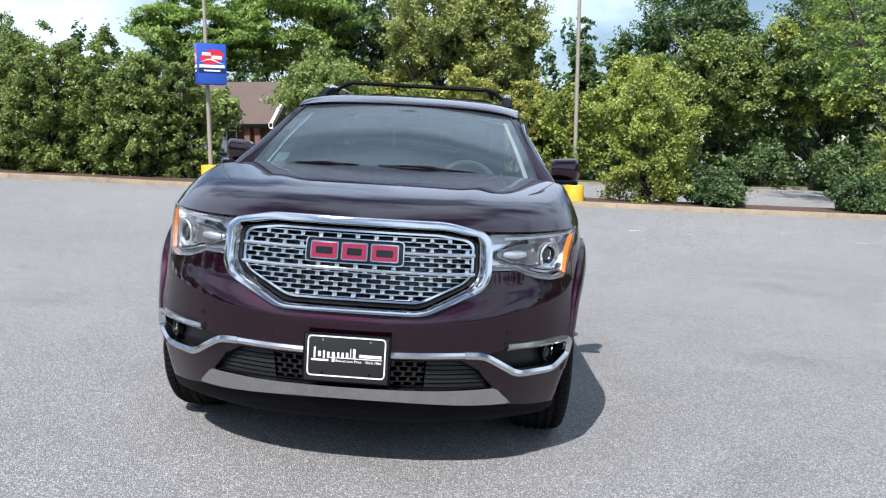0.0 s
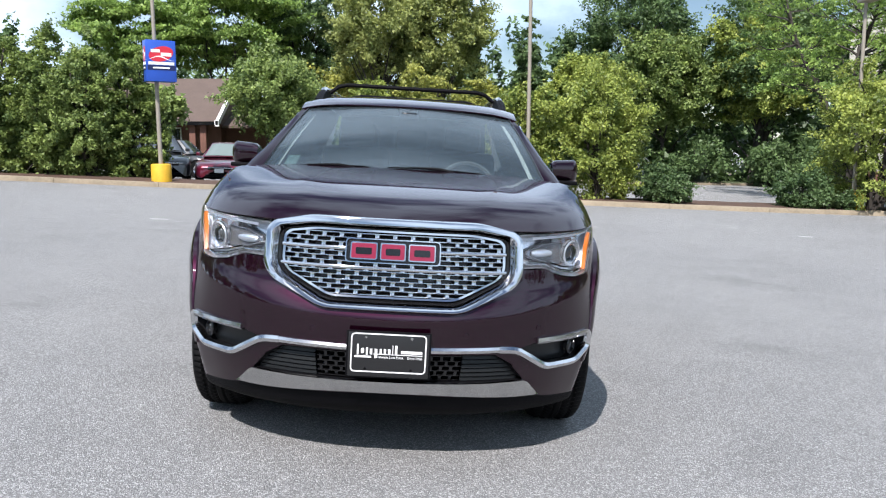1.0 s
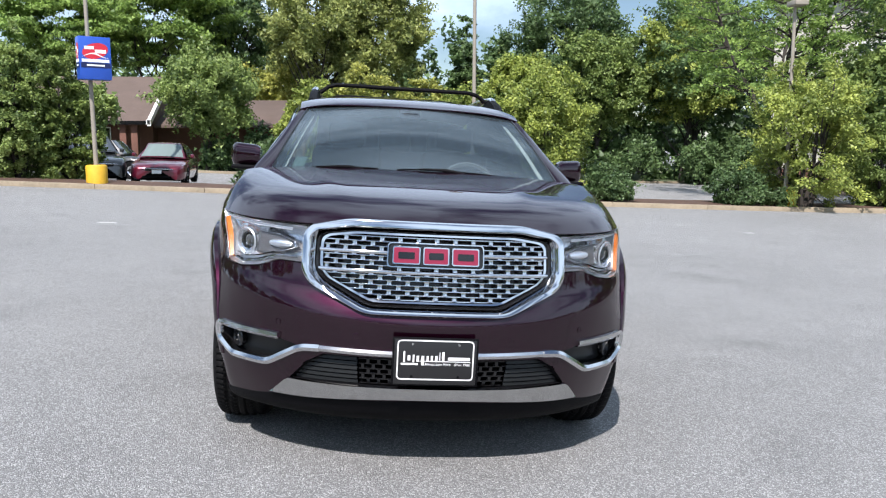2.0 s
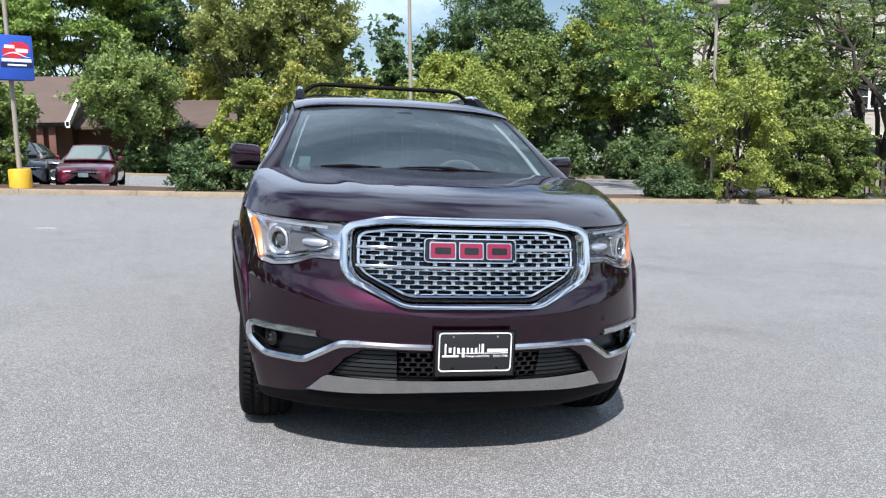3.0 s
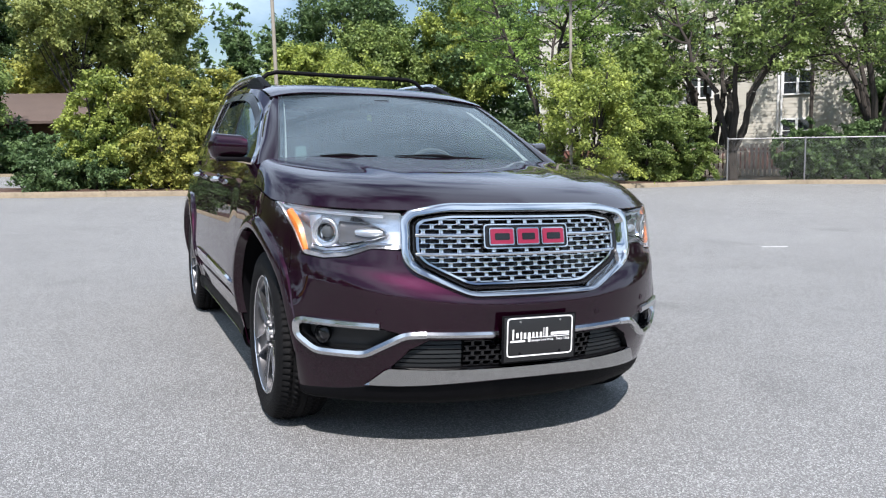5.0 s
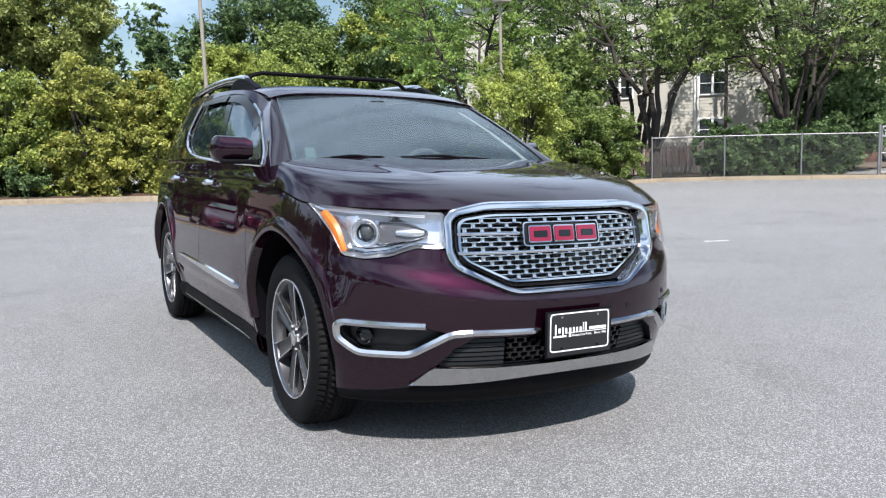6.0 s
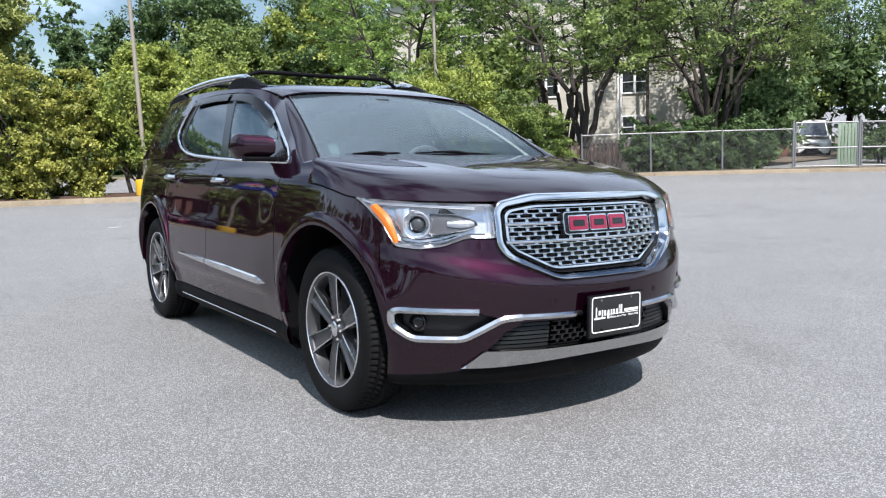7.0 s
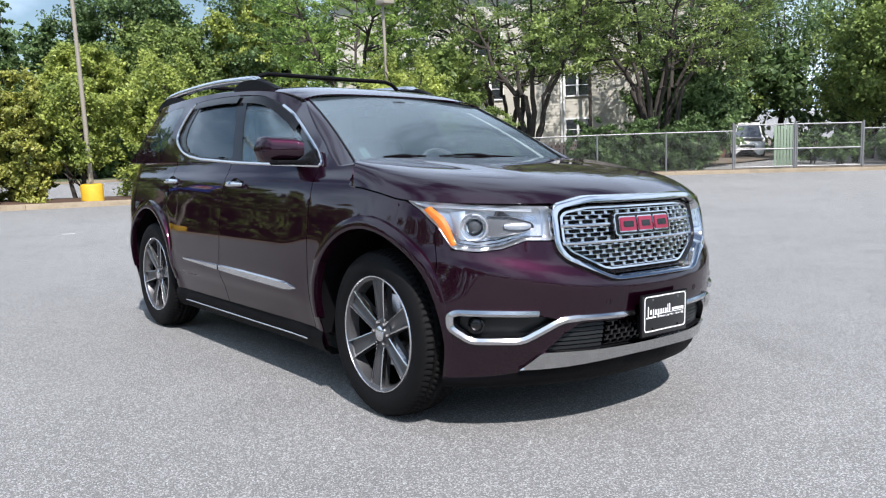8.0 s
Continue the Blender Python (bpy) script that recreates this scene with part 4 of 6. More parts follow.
def ribbon(points, w, off, s, taper_ends=False):
    """A rounded chrome moulding along an outline on the bumper."""
    bm = bmesh.new()
    rows = [[], [], [], [], []]
    pts = []
    for p, q in zip(points, points[1:]):
        k = max(1, int(math.hypot(q[0] - p[0], q[1] - p[1]) / 0.02))
        pts += [(p[0] + (q[0] - p[0]) * i / k, p[1] + (q[1] - p[1]) * i / k) for i in range(k)]
    pts.append(points[-1])
    for i, p in enumerate(pts):
        p0, p1 = pts[max(0, i - 1)], pts[min(len(pts) - 1, i + 1)]
        d = Vector((p1[0] - p0[0], p1[1] - p0[1])).normalized()
        n = Vector((-d.y, d.x))
        ww = w * (1.0 if not taper_ends else min(1.0, 0.35 + 6 * min(i, len(pts) - 1 - i) / len(pts)))
        for row, (f, o) in zip(rows, ((-0.5, -0.02), (-0.47, off * 0.45), (-0.1, off), (0.32, off * 0.8), (0.5, -0.02))):
            row.append(bm.verts.new(shell(s * (p[0] + n.x * f * ww), p[1] + n.y * f * ww, o)))
    quads(bm, rows)
    bm.faces.new([r[0] for r in rows])
    bm.faces.new([r[-1] for r in rows][::-1])
    return bm


for s in (-1, 1):
    outline = [(0.615, 0.538), (0.93, 0.543), (0.957, 0.53), (0.957, 0.475), (0.88, 0.419), (0.68, 0.419), (0.52, 0.503), (0.44, 0.507)]
    smooth_line = [outline[0]] + rounded(outline, 0.03)[5:-5] + [outline[-1]]
    part("fog_moulding", ribbon(smooth_line, 0.033, 0.018, s), BRIGHT, suv, "chrome moulding round the fog lamp")
    part("fog_recess", cut_sheet(lambda a, z: shell(s * a, z, -0.045), steps(0.5, 0.97, 0.03), steps(0.41, 0.54, 0.02), 0.014, FOG), SLAT_GREY, suv)
    f_pts = finer(FOG, 0.04)
    part("fog_bezel", ring(f_pts, [(0.74 + (x - 0.74) * 0.93, 0.478 + (z - 0.478) * 0.82) for x, z in f_pts], ((0, 0.0), (0.7, -0.015), (1.0, -0.046)), s=s), BLACK, suv)
    centre = shell(s * 0.862, 0.485, -0.04)
    ahead = shell(s * 0.862, 0.485, 0.1) - centre
    m = Matrix.Translation(centre) @ ahead.to_track_quat("Z", "Y").to_matrix().to_4x4()
    bm = lathe(bmesh.new(), [(0.034, 0.0), (0.036, 0.02), (0.031, 0.024), (0.027, 0.015), (0.025, 0.004)], 24, m)
    fog = part("fog_lamp", bm, GLOSS_BLACK, suv, "round fog lamp with a clear lens")
    part("lens", lathe(bmesh.new(), [(0.027, 0.012), (0.02, 0.017), (0.0, 0.019)], 24, m), GLOSS_BLACK, fog)
    for a, z in ((0.62, 0.592), (0.30, 0.566)):
        c = shell(s * a, z, 0.0)
        m = Matrix.Translation(c) @ (shell(s * a, z, 0.1) - c).to_track_quat("Z", "Y").to_matrix().to_4x4()
        part("parking_sensor", lathe(bmesh.new(), [(0.0125, -0.004), (0.0125, 0.002), (0.0105, 0.0025), (0.0098, 0.0005), (0.0, 0.001)], 18, m), PAINT, suv)
    part("chrome_bar", ribbon([(0.44, 0.507), (0.30, 0.505), (0.16, 0.503)], 0.027, 0.016, s), BRIGHT, suv)

# ---------------------------------------------------------------- the parked car: lamps
LENS_GREY = material("smoky projector glass", (0.05, 0.052, 0.054), 0.08, coat=0.6)
POCKET = material("grey lamp slot", (0.07, 0.07, 0.074), 0.3)
for s in (-1, 1):
    lamp = new("headlight")
    lamp.parent = suv
    lamp["label"] = "clear headlamp with projector and amber corner reflector"
    part("housing", cut_sheet(lambda a, z: shell(s * a, z, -0.09 + 0.05 * smoothstep(0.95, 1.15, a)), steps(0.53, 1.2, 0.02), steps(0.77, 1.0, 0.02), 0.013, LAMP), LAMP_GREY, lamp)
    l_pts = finer(LAMP, 0.03)
    l_in = [(0.80 + (x - 0.80) * 0.955, 0.885 + (z - 0.885) * 0.87) for x, z in l_pts]
    part("reflector_wall", ring(l_pts, l_in, ((0, -0.002), (0.25, -0.012), (1.0, -0.035), (1.05, -0.09)), s=s), SILVER_BOWL, lamp)
    bm = cut_sheet(lambda a, z: shell(s * a, z, 0.0075), steps(0.53, 1.2, 0.02), steps(0.77, 1.0, 0.02), 0.013, LAMP)
    thicken(bm, 0.003)
    part("lens", bm, CLEAR, lamp, "clear plastic lens").visible_shadow = False
    # light guide along the top and the outer end
    part("light_guide", ribbon([(1.145, 0.978), (1.08, 0.968), (0.84, 0.957), (0.60, 0.946)], 0.012, -0.016, s), SILVER_BOWL, lamp)
    part("lower_strip", ribbon([(0.945, 0.812), (0.85, 0.800), (0.745, 0.812), (0.65, 0.842), (0.56, 0.842)], 0.010, -0.014, s), CHROME, lamp)
    # amber corner
    outer, inner = spline((0, 1.088), (0.5, 1.022), (1, 0.960)), spline((0, 1.058), (0.5, 0.985), (1, 0.938))
    outer_z, inner_z = spline((0, 0.951), (0.5, 0.893), (1, 0.806)), spline((0, 0.966), (0.5, 0.912), (1, 0.812))
    bm = sheet(lambda u, k: shell(s * (outer(u) + (inner(u) - outer(u)) * k / 3), outer_z(u) + (inner_z(u) - outer_z(u)) * k / 3, (-0.004, 0.001, 0.001, -0.012)[k]), steps(0, 1, 0.06), range(4))
    part("amber_reflector", bm, AMBER, lamp, "amber side reflector")
    # chrome carrier between amber and projector
    bm = cut_sheet(lambda a, z: shell(s * a, z, -0.03 - 0.25 * abs(a - 0.92)), steps(0.76, 0.99, 0.012), steps(0.79, 0.96, 0.012), 0.008, [(0.978, 0.94), (0.90, 0.947), (0.895, 0.90), (0.885, 0.85), (0.80, 0.825), (0.74, 0.815), (0.75, 0.80), (0.92, 0.80)])
    part("bright_carrier", bm, SILVER_BOWL, lamp)
    c = shell(s * 0.864, 0.884, -0.060)
    ahead = shell(s * 0.74, 0.875, 0.12) - shell(s * 0.74, 0.882, 0.0)
    m = Matrix.Translation(c) @ ahead.to_track_quat("Z", "Y").to_matrix().to_4x4()
    part("projector_ring", lathe(bmesh.new(), [(0.036, 0.0), (0.041, 0.012), (0.043, 0.036), (0.040, 0.042), (0.036, 0.040), (0.034, 0.024), (0.032, 0.02), (0.031, 0.0)], 32, m), CHROME, lamp)
    part("projector_bowl", lathe(bmesh.new(), [(0.043, 0.026), (0.049, 0.020), (0.056, 0.028), (0.060, 0.042), (0.057, 0.040)], 32, m), LAMP_GREY, lamp)
    # white guide hooked round the inner half of the projector
    hook = [m @ Vector((0.052 * math.cos(t), 0.052 * math.sin(t), 0.046)) for t in (radians(d) for d in range(-100, 101, 20))]
    mid = shell(s * 0.74, 0.884, 0.0)
    if (hook[5] - mid).length > (m @ Vector((-0.052, 0, 0.046)) - mid).length:
        hook = [m @ Vector((-0.052 * math.cos(t), 0.052 * math.sin(t), 0.046)) for t in (radians(d) for d in range(-100, 101, 20))]
    part("light_hook", tube(bmesh.new(), hook, 0.004, 8), SILVER_BOWL, lamp)
    part("projector_lens", lathe(bmesh.new(), [(0.031, 0.014), (0.028, 0.025), (0.019, 0.034), (0.008, 0.037), (0.0, 0.0375)], 32, m), LENS_GREY, lamp, "dark projector lens")
    # inner high-beam pocket: a dark tapering slot with a clear bulb
    slot = rounded([(0.805, 0.928), (0.68, 0.922), (0.595, 0.897), (0.585, 0.874), (0.65, 0.856), (0.72, 0.846), (0.805, 0.838)], 0.012)
    bm = cut_sheet(lambda a, z: shell(s * a, z, -0.045), steps(0.57, 0.815, 0.02), steps(0.83, 0.93, 0.02), 0.013, slot)
    thicken(bm, 0.02)
    pocket = part("high_beam_pocket", bm, POCKET, lamp, "dark high-beam slot")
    part("bulb", tube(bmesh.new(), [shell(s * a, 0.884, -0.040) for a in (0.605, 0.63, 0.67, 0.70, 0.725)], [0.008, 0.016, 0.018, 0.015, 0.010], 10), SILVER_BOWL, pocket)
    rim_line = finer(slot, 0.03)
    part("slot_rim", ring(rim_line, [(0.70 + (x - 0.70) * 0.95, 0.885 + (z - 0.885) * 0.90) for x, z in rim_line], ((0, -0.05), (0.0, -0.036), (0.6, -0.034), (1.0, -0.046)), s=s), CHROME, pocket)
    for lift in (0.0, 0.014):
        part("shelf_step", ribbon([(0.93, 0.818 + lift), (0.85, 0.808 + lift), (0.76, 0.818 + lift), (0.68, 0.838 + lift)], 0.005, -0.020 - lift, s), CHROME, lamp)

# ---------------------------------------------------------------- the parked car: front plate
plate = new("front_plate")
plate.parent = suv
plate["label"] = "black dealer plate with a white border on a black bracket"
bm = bmesh.new()
box(bm, -0.125, 0.125, -0.8965, -0.845, 0.413, 0.56, 0.006)
part("bracket", bm, BLACK, plate)
bm = bmesh.new()
box(bm, -0.163, 0.163, -0.8985, -0.892, 0.396, 0.581, 0.003)
part("plate_frame", bm, BLACK, plate)
bm = bmesh.new()
box(bm, -0.155, 0.155, -0.902, -0.896, 0.402, 0.574, 0.002)
part("plate_face", bm, PLATE_BLACK, plate)


def plate_frame():
    o = rounded([(-0.145, 0.420), (0.145, 0.420), (0.145, 0.572), (-0.145, 0.572)], 0.018)
    i = rounded([(-0.1405, 0.4245), (0.1405, 0.4245), (0.1405, 0.5675), (-0.1405, 0.5675)], 0.013)
    bm = bmesh.new()
    rows = [[bm.verts.new((x, y, z)) for x, z in p] for p, y in ((o, -0.9025), (o, -0.904), (i, -0.904), (i, -0.9025))]
    quads(bm, rows, close=True)
    return bm


part("white_border", plate_frame(), WHITE, plate, smooth=False)


def bar(bm, x0, x1, z0, z1, y=-0.9035):
    return box(bm, x0, x1, y, y + 0.0012, z0, z1)


# the dealer's name: plain bars of its size
bm = bmesh.new()
for x0, x1, z0, z1 in ((-0.123, -0.113, 0.487, 0.528), (-0.108, -0.092, 0.494, 0.513), (-0.088, -0.078, 0.487, 0.516), (-0.074, -0.060, 0.490, 0.512), (-0.056, -0.040, 0.476, 0.512), (-0.036, -0.024, 0.492, 0.512),
                       (-0.020, -0.008, 0.492, 0.512), (-0.004, 0.010, 0.492, 0.512), (0.014, 0.018, 0.492, 0.528), (0.022, 0.036, 0.492, 0.528)):
    mid, half = (x0 + x1) / 2, (x1 - x0) * 0.32
    bar(bm, mid - half, mid + half, z0, z1)
bar(bm, -0.060, 0.132, 0.4905, 0.4930, -0.9038)
part("name_bars", bm, WHITE, plate, smooth=False)
bm = bmesh.new()
bar(bm, 0.048, 0.130, 0.497, 0.508)
part("small_bar", bm, WHITE, plate, smooth=False)
bm = bmesh.new()
bar(bm, -0.130, -0.066, 0.477, 0.484)
part("address_bar", bm, WHITE, plate, smooth=False)


def lettering(text, x, z, size, parent, mat, y=-0.9036):
    c = bpy.data.curves.new("lettering", "FONT")
    c.body, c.size, c.extrude = text, size, 0.0003
    c.materials.append(mat)
    ob = new("lettering", c)
    ob.parent = parent
    ob.matrix_basis = pose(x, y, z, 90, 0, 0)
    return ob


lettering("Always Low Price", -0.040, 0.4765, 0.0135, plate, WHITE)
lettering("Since 1966", 0.072, 0.4765, 0.0135, plate, WHITE)
for x, z in ((-0.088, 0.556), (0.088, 0.556), (-0.088, 0.432), (0.088, 0.432)):
    m = Matrix.Translation((x, -0.902, z)) @ Matrix.Rotation(radians(90), 4, "X")
    part("screw", lathe(bmesh.new(), [(0.0055, 0.0), (0.005, 0.002), (0.0, 0.003)], 10, m), SATIN if z > 0.5 else BLACK, plate)

# ---------------------------------------------------------------- the parked car: wheels
def tyre_mesh():
    prof = [(0.262, -0.105), (0.285, -0.118), (0.325, -0.122), (0.352, -0.114), (0.367, -0.102), (0.377, -0.080), (0.3805, -0.045), (0.382, 0.0), (0.3805, 0.045), (0.377, 0.080), (0.367, 0.102), (0.352, 0.114), (0.325, 0.122), (0.285, 0.118), (0.262, 0.105)]
    grooves = (-0.056, -0.019, 0.019, 0.056)
    seg = 240
    bm = bmesh.new()
    fine = []
    for (r0, h0), (r1, h1) in zip(prof, prof[1:]):
        k = 5 if r0 > 0.37 and r1 > 0.37 else 1
        fine += [(r0 + (r1 - r0) * i / k, h0 + (h1 - h0) * i / k) for i in range(k)]
    fine.append(prof[-1])
    rows = []
    for r, h in fine:
        row = []
        for i in range(seg):
            t = 2 * math.pi * i / seg
            rr = r
            if r > 0.372:
                if min(abs(h - g) for g in grooves) < 0.006:
                    rr -= 0.009
                elif (i + int(abs(h) * 60)) % 3 == 0 and abs(h) > 0.02:
                    rr -= 0.010
            elif r > 0.358 and i % 3 == 0:
                rr -= 0.004
            row.append(bm.verts.new((h, rr * math.cos(t), rr * math.sin(t))))
        rows.append(row)
    quads(bm, rows, close=True)
    return bm


def turn_x(bm, profile, segments, s):
    return lathe(bm, profile, segments, Matrix.Rotation(radians(90 * s), 4, "Y"))


def wheel_at(x, y, s, spin):
    """A twin-spoke alloy wheel with its tyre; s: the side it faces."""
    w = new("wheel")
    w.parent = suv
    w.matrix_basis = pose(x, y, 0.381, spin, 0, 0)
    w["label"] = "six-spoke dark grey alloy wheel with machined edges"
    part("tyre", tyre_mesh(), RUBBER, w, "black road tyre with blocky tread")
    rim = part("rim", turn_x(bmesh.new(), [(0.215, -0.10), (0.235, -0.06), (0.238, 0.06), (0.246, 0.098), (0.258, 0.108), (0.266, 0.108), (0.269, 0.10), (0.266, 0.08), (0.262, -0.10)], 64, s), DARK_METAL, w)
    part("bright_edge", turn_x(bmesh.new(), [(0.2575, 0.1085), (0.2595, 0.112), (0.264, 0.112), (0.2665, 0.1085)], 64, s), ALLOY, rim)
    part("brake_disc", turn_x(bmesh.new(), [(0.0, 0.0), (0.17, 0.0), (0.17, -0.02), (0.0, -0.02)], 40, s), ALLOY, w)
    part("barrel", turn_x(bmesh.new(), [(0.236, 0.05), (0.23, -0.06), (0.0, -0.06)], 48, s), BLACK, w)
    for k in range(6):
        t = math.pi / 3 * k
        turn = Matrix.Rotation(t, 4, "X")

        def pt(r, wdt, depth):
            return turn @ Vector((s * depth, wdt, r))
        bm = bmesh.new()
        sections = ((0.045, 0.027, 0.080), (0.08, 0.029, 0.088), (0.15, 0.034, 0.096), (0.22, 0.040, 0.103), (0.256, 0.046, 0.106))
        rows = []
        for f, dep in ((-1.0, -0.045), (-1.0, -0.004), (-0.72, -0.012), (0.0, -0.016), (0.72, -0.012), (1.0, -0.004), (1.0, -0.045)):
            rows.append([bm.verts.new(pt(r, wd * f, d + dep)) for r, wd, d in sections])
        quads(bm, rows)
        spoke = part("spoke", bm, DARK_METAL, w)
        for e in (-1, 1):
            bm = bmesh.new()
            rows = []
            for f, dep in ((1.03, -0.02), (1.03, 0.0), (0.87, 0.002), (0.84, -0.012)):
                rows.append([bm.verts.new(pt(r, e * wd * f, d + dep)) for r, wd, d in sections])
            quads(bm, rows)
            part("spoke_edge", bm, ALLOY, spoke)
        nut = Matrix.Rotation(t + math.pi / 6, 4, "X") @ Matrix.Translation((s * 0.078, 0, 0.052))
        part("wheel_nut", lathe(bmesh.new(), [(0.011, 0.0), (0.011, 0.014), (0.007, 0.019), (0.0, 0.019)], 6, nut @ Matrix.Rotation(radians(90 * s), 4, "Y")), DARK_METAL, w)
    part("hub", turn_x(bmesh.new(), [(0.068, 0.03), (0.066, 0.074), (0.055, 0.080), (0.034, 0.080)], 36, s), DARK_METAL, w)
    part("centre_cap", turn_x(bmesh.new(), [(0.036, 0.078), (0.035, 0.094), (0.029, 0.098), (0.0, 0.099)], 30, s), ALLOY, w)
    return w


for s, y, spin in ((-1, 0.0, 4), (-1, 2.857, 20), (1, 0.0, 10), (1, 2.857, 40)):
    wheel_at(s * (0.786 if y < 1 else 0.80), y, s, spin)

# ---------------------------------------------------------------- the parked car: mirrors, roof bars, wipers, seats
for s in (-1, 1):
    mirror = new("door_mirror")
    mirror.parent = suv
    mirror["label"] = "burgundy door mirror on a black arm"
    bm = bmesh.new()
    rows = []
    for i in range(13):
        t = i / 12
        x = 0.848 + 0.178 * t
        y = 0.775 + 0.115 * t
        hh = (0.058 + 0.012 * t) * (1 - max(0.0, (t - 0.82) / 0.18) ** 2.5 * 0.72) * (0.75 + 0.25 * min(1, t / 0.1))
        dd = 0.075 * (1 - max(0.0, (t - 0.8) / 0.2) ** 2.2 * 0.6)
        zc = 1.229 + 0.002 * t
        row = []
        for k in range(20):
            g = 2 * math.pi * k / 20
            c, n = math.cos(g), math.sin(g)
            row.append(bm.verts.new((s * x, y + dd * math.copysign(abs(c) ** 0.62, c) * (1 if c < 0 else 0.75), zc + hh * math.copysign(abs(n) ** 0.62, n))))
        rows.append(row)
    quads(bm, rows, close=True)
    bm.faces.new(rows[0])
    bm.faces.new(rows[-1][::-1])
    bmesh.ops.recalc_face_normals(bm, faces=bm.faces)
    part("mirror_cap", bm, PAINT, mirror)
    bm = bmesh.new()
    box(bm, min(s * 0.80, s * 1.00), max(s * 0.80, s * 1.00), 0.70, 0.80, 1.150, 1.174, 0.01)
    part("mirror_arm", bm, BLACK, mirror, "black plastic mirror arm")
    bm = bmesh.new()
    box(bm, 0.0, 0.155, -0.004, 0.004, 1.178, 1.272, 0.002, Matrix.Translation((s * 0.862, 0.842, 0)) @ Matrix.Rotation(0.573 if s > 0 else math.pi - 0.573, 4, "Z"))
    part("mirror_glass", bm, CHROME, mirror)
    bm = bmesh.new()
    tri = [upper(y, side_v(y, z), s, 0.004) for y, z in ((0.53, 1.147), (0.83, 1.156), (0.80, 1.285))]
    vs = [bm.verts.new(p) for p in tri]
    bm.faces.new(vs)
    thicken(bm, 0.012)
    part("mirror_base", bm, GLOSS_BLACK, mirror)
    # roof rail with its feet
    rail = new("roof_rail")
    rail.parent = suv
    rail["label"] = "bright roof rail on black feet"
    pts = [roof(s * 0.90, y) + Vector((0, 0, 0.012 + 0.048 * min(1.0, 6 * (1 - abs(2 * k - 1) ** 1.5)))) for k, y in ((k, 1.62 + 1.80 * k) for k in steps(0, 1, 0.05))]
    part("rail_bar", tube(bmesh.new(), pts, 0.023, 10), ALLOY, rail)
    for y in (1.72, 3.25):
        bm = bmesh.new()
        rows = []
        for f in steps(-1, 1, 0.125):
            yy = y + 0.29 * f
            h = 0.066 * max(0.02, 1 - abs(f - 0.2 * (1 - f * f)) ** 2.6)
            base = roof(s * 0.90, yy)
            rows.append([bm.verts.new(base + Vector((dx, 0, dz))) for dx, dz in ((-0.032, -0.012), (-0.024, h * 0.8), (-0.01, h), (0.01, h), (0.024, h * 0.8), (0.032, -0.012))])
        quads(bm, rows)
        part("rail_foot", bm, BLACK, rail)
for y in (1.86, 2.95):
    rack = new("cross_bar")
    rack.parent = suv
    rack["label"] = "black roof cross bar"
    pts = []
    for u in steps(-1, 1, 0.1):
        e = abs(u)
        pts.append(roof(u * 0.86, y) * 1.0 + Vector((0, 0, 0.075 + 0.02 * u * u - 0.055 * max(0, (e - 0.8) / 0.2) ** 2)))
    part("bar", tube(bmesh.new(), pts, 0.014, 8), BLACK, rack)
for x0, x1, knee in ((-0.66, -0.20, -0.36), (-0.10, 0.46, 0.19)):
    wiper = new("wiper")
    wiper.parent = suv
    wiper["label"] = "black windscreen wiper at rest"
    arm = [screen((knee + d) / 0.765, v, o) for d, v, o in ((0.10, 0.004, 0.004), (0.05, 0.014, 0.010), (0.0, 0.021, 0.014), (-0.05, 0.026, 0.014), (-0.10, 0.029, 0.012), (-0.17, 0.032, 0.010))]
    part("wiper_arm", tube(bmesh.new(), arm, [0.006, 0.009, 0.010, 0.008, 0.005, 0.004], 8), BLACK, wiper)
    part("wiper_blade", tube(bmesh.new(), [screen((x0 + (x1 - x0) * t) / 0.765, 0.026 + 0.008 * math.sin(math.pi * t), 0.006) for t in steps(0, 1, 0.1)], [0.002] + [0.0038] * 9 + [0.002], 6), BLACK, wiper)
bm = bmesh.new()
box(bm, -0.70, 0.70, 0.60, 1.02, 0.85, 1.10, 0.06)
part("dashboard", bm, CLOTH, suv)
bm = bmesh.new()
lathe(bm, [(0.165, 0.0), (0.178, 0.012), (0.19, 0.0), (0.178, -0.012), (0.165, 0.0)], 32, Matrix.Translation((0.38, 1.10, 1.08)) @ Matrix.Rotation(radians(68), 4, "X"))
box(bm, 0.22, 0.54, 1.08, 1.10, 1.05, 1.11, 0.01)
part("steering_wheel", bm, material("grey steering wheel leather", (0.16, 0.16, 0.16), 0.5), suv)


def seat_at(x, y, wide):
    seat = new("seat")
    seat.parent = suv
    bm = bmesh.new()
    box(bm, x - wide / 2, x + wide / 2, y - 0.25, y + 0.27, 0.62, 0.78, 0.05)
    part("cushion", bm, CLOTH, seat)
    bm = bmesh.new()
    box(bm, x - wide / 2 + 0.02, x + wide / 2 - 0.02, -0.07, 0.07, 0.0, 0.62, 0.05, Matrix.Translation((0, y + 0.30, 0.72)) @ Matrix.Rotation(radians(-16), 4, "X"))
    part("backrest", bm, CLOTH, seat)
    for k in ((0,) if wide < 0.7 else (-0.4, 0.0, 0.4)):
        bm = bmesh.new()
        box(bm, x + k - 0.13, x + k + 0.13, y + 0.44, y + 0.54, 1.33, 1.50, 0.035)
        part("headrest", bm, CLOTH, seat)


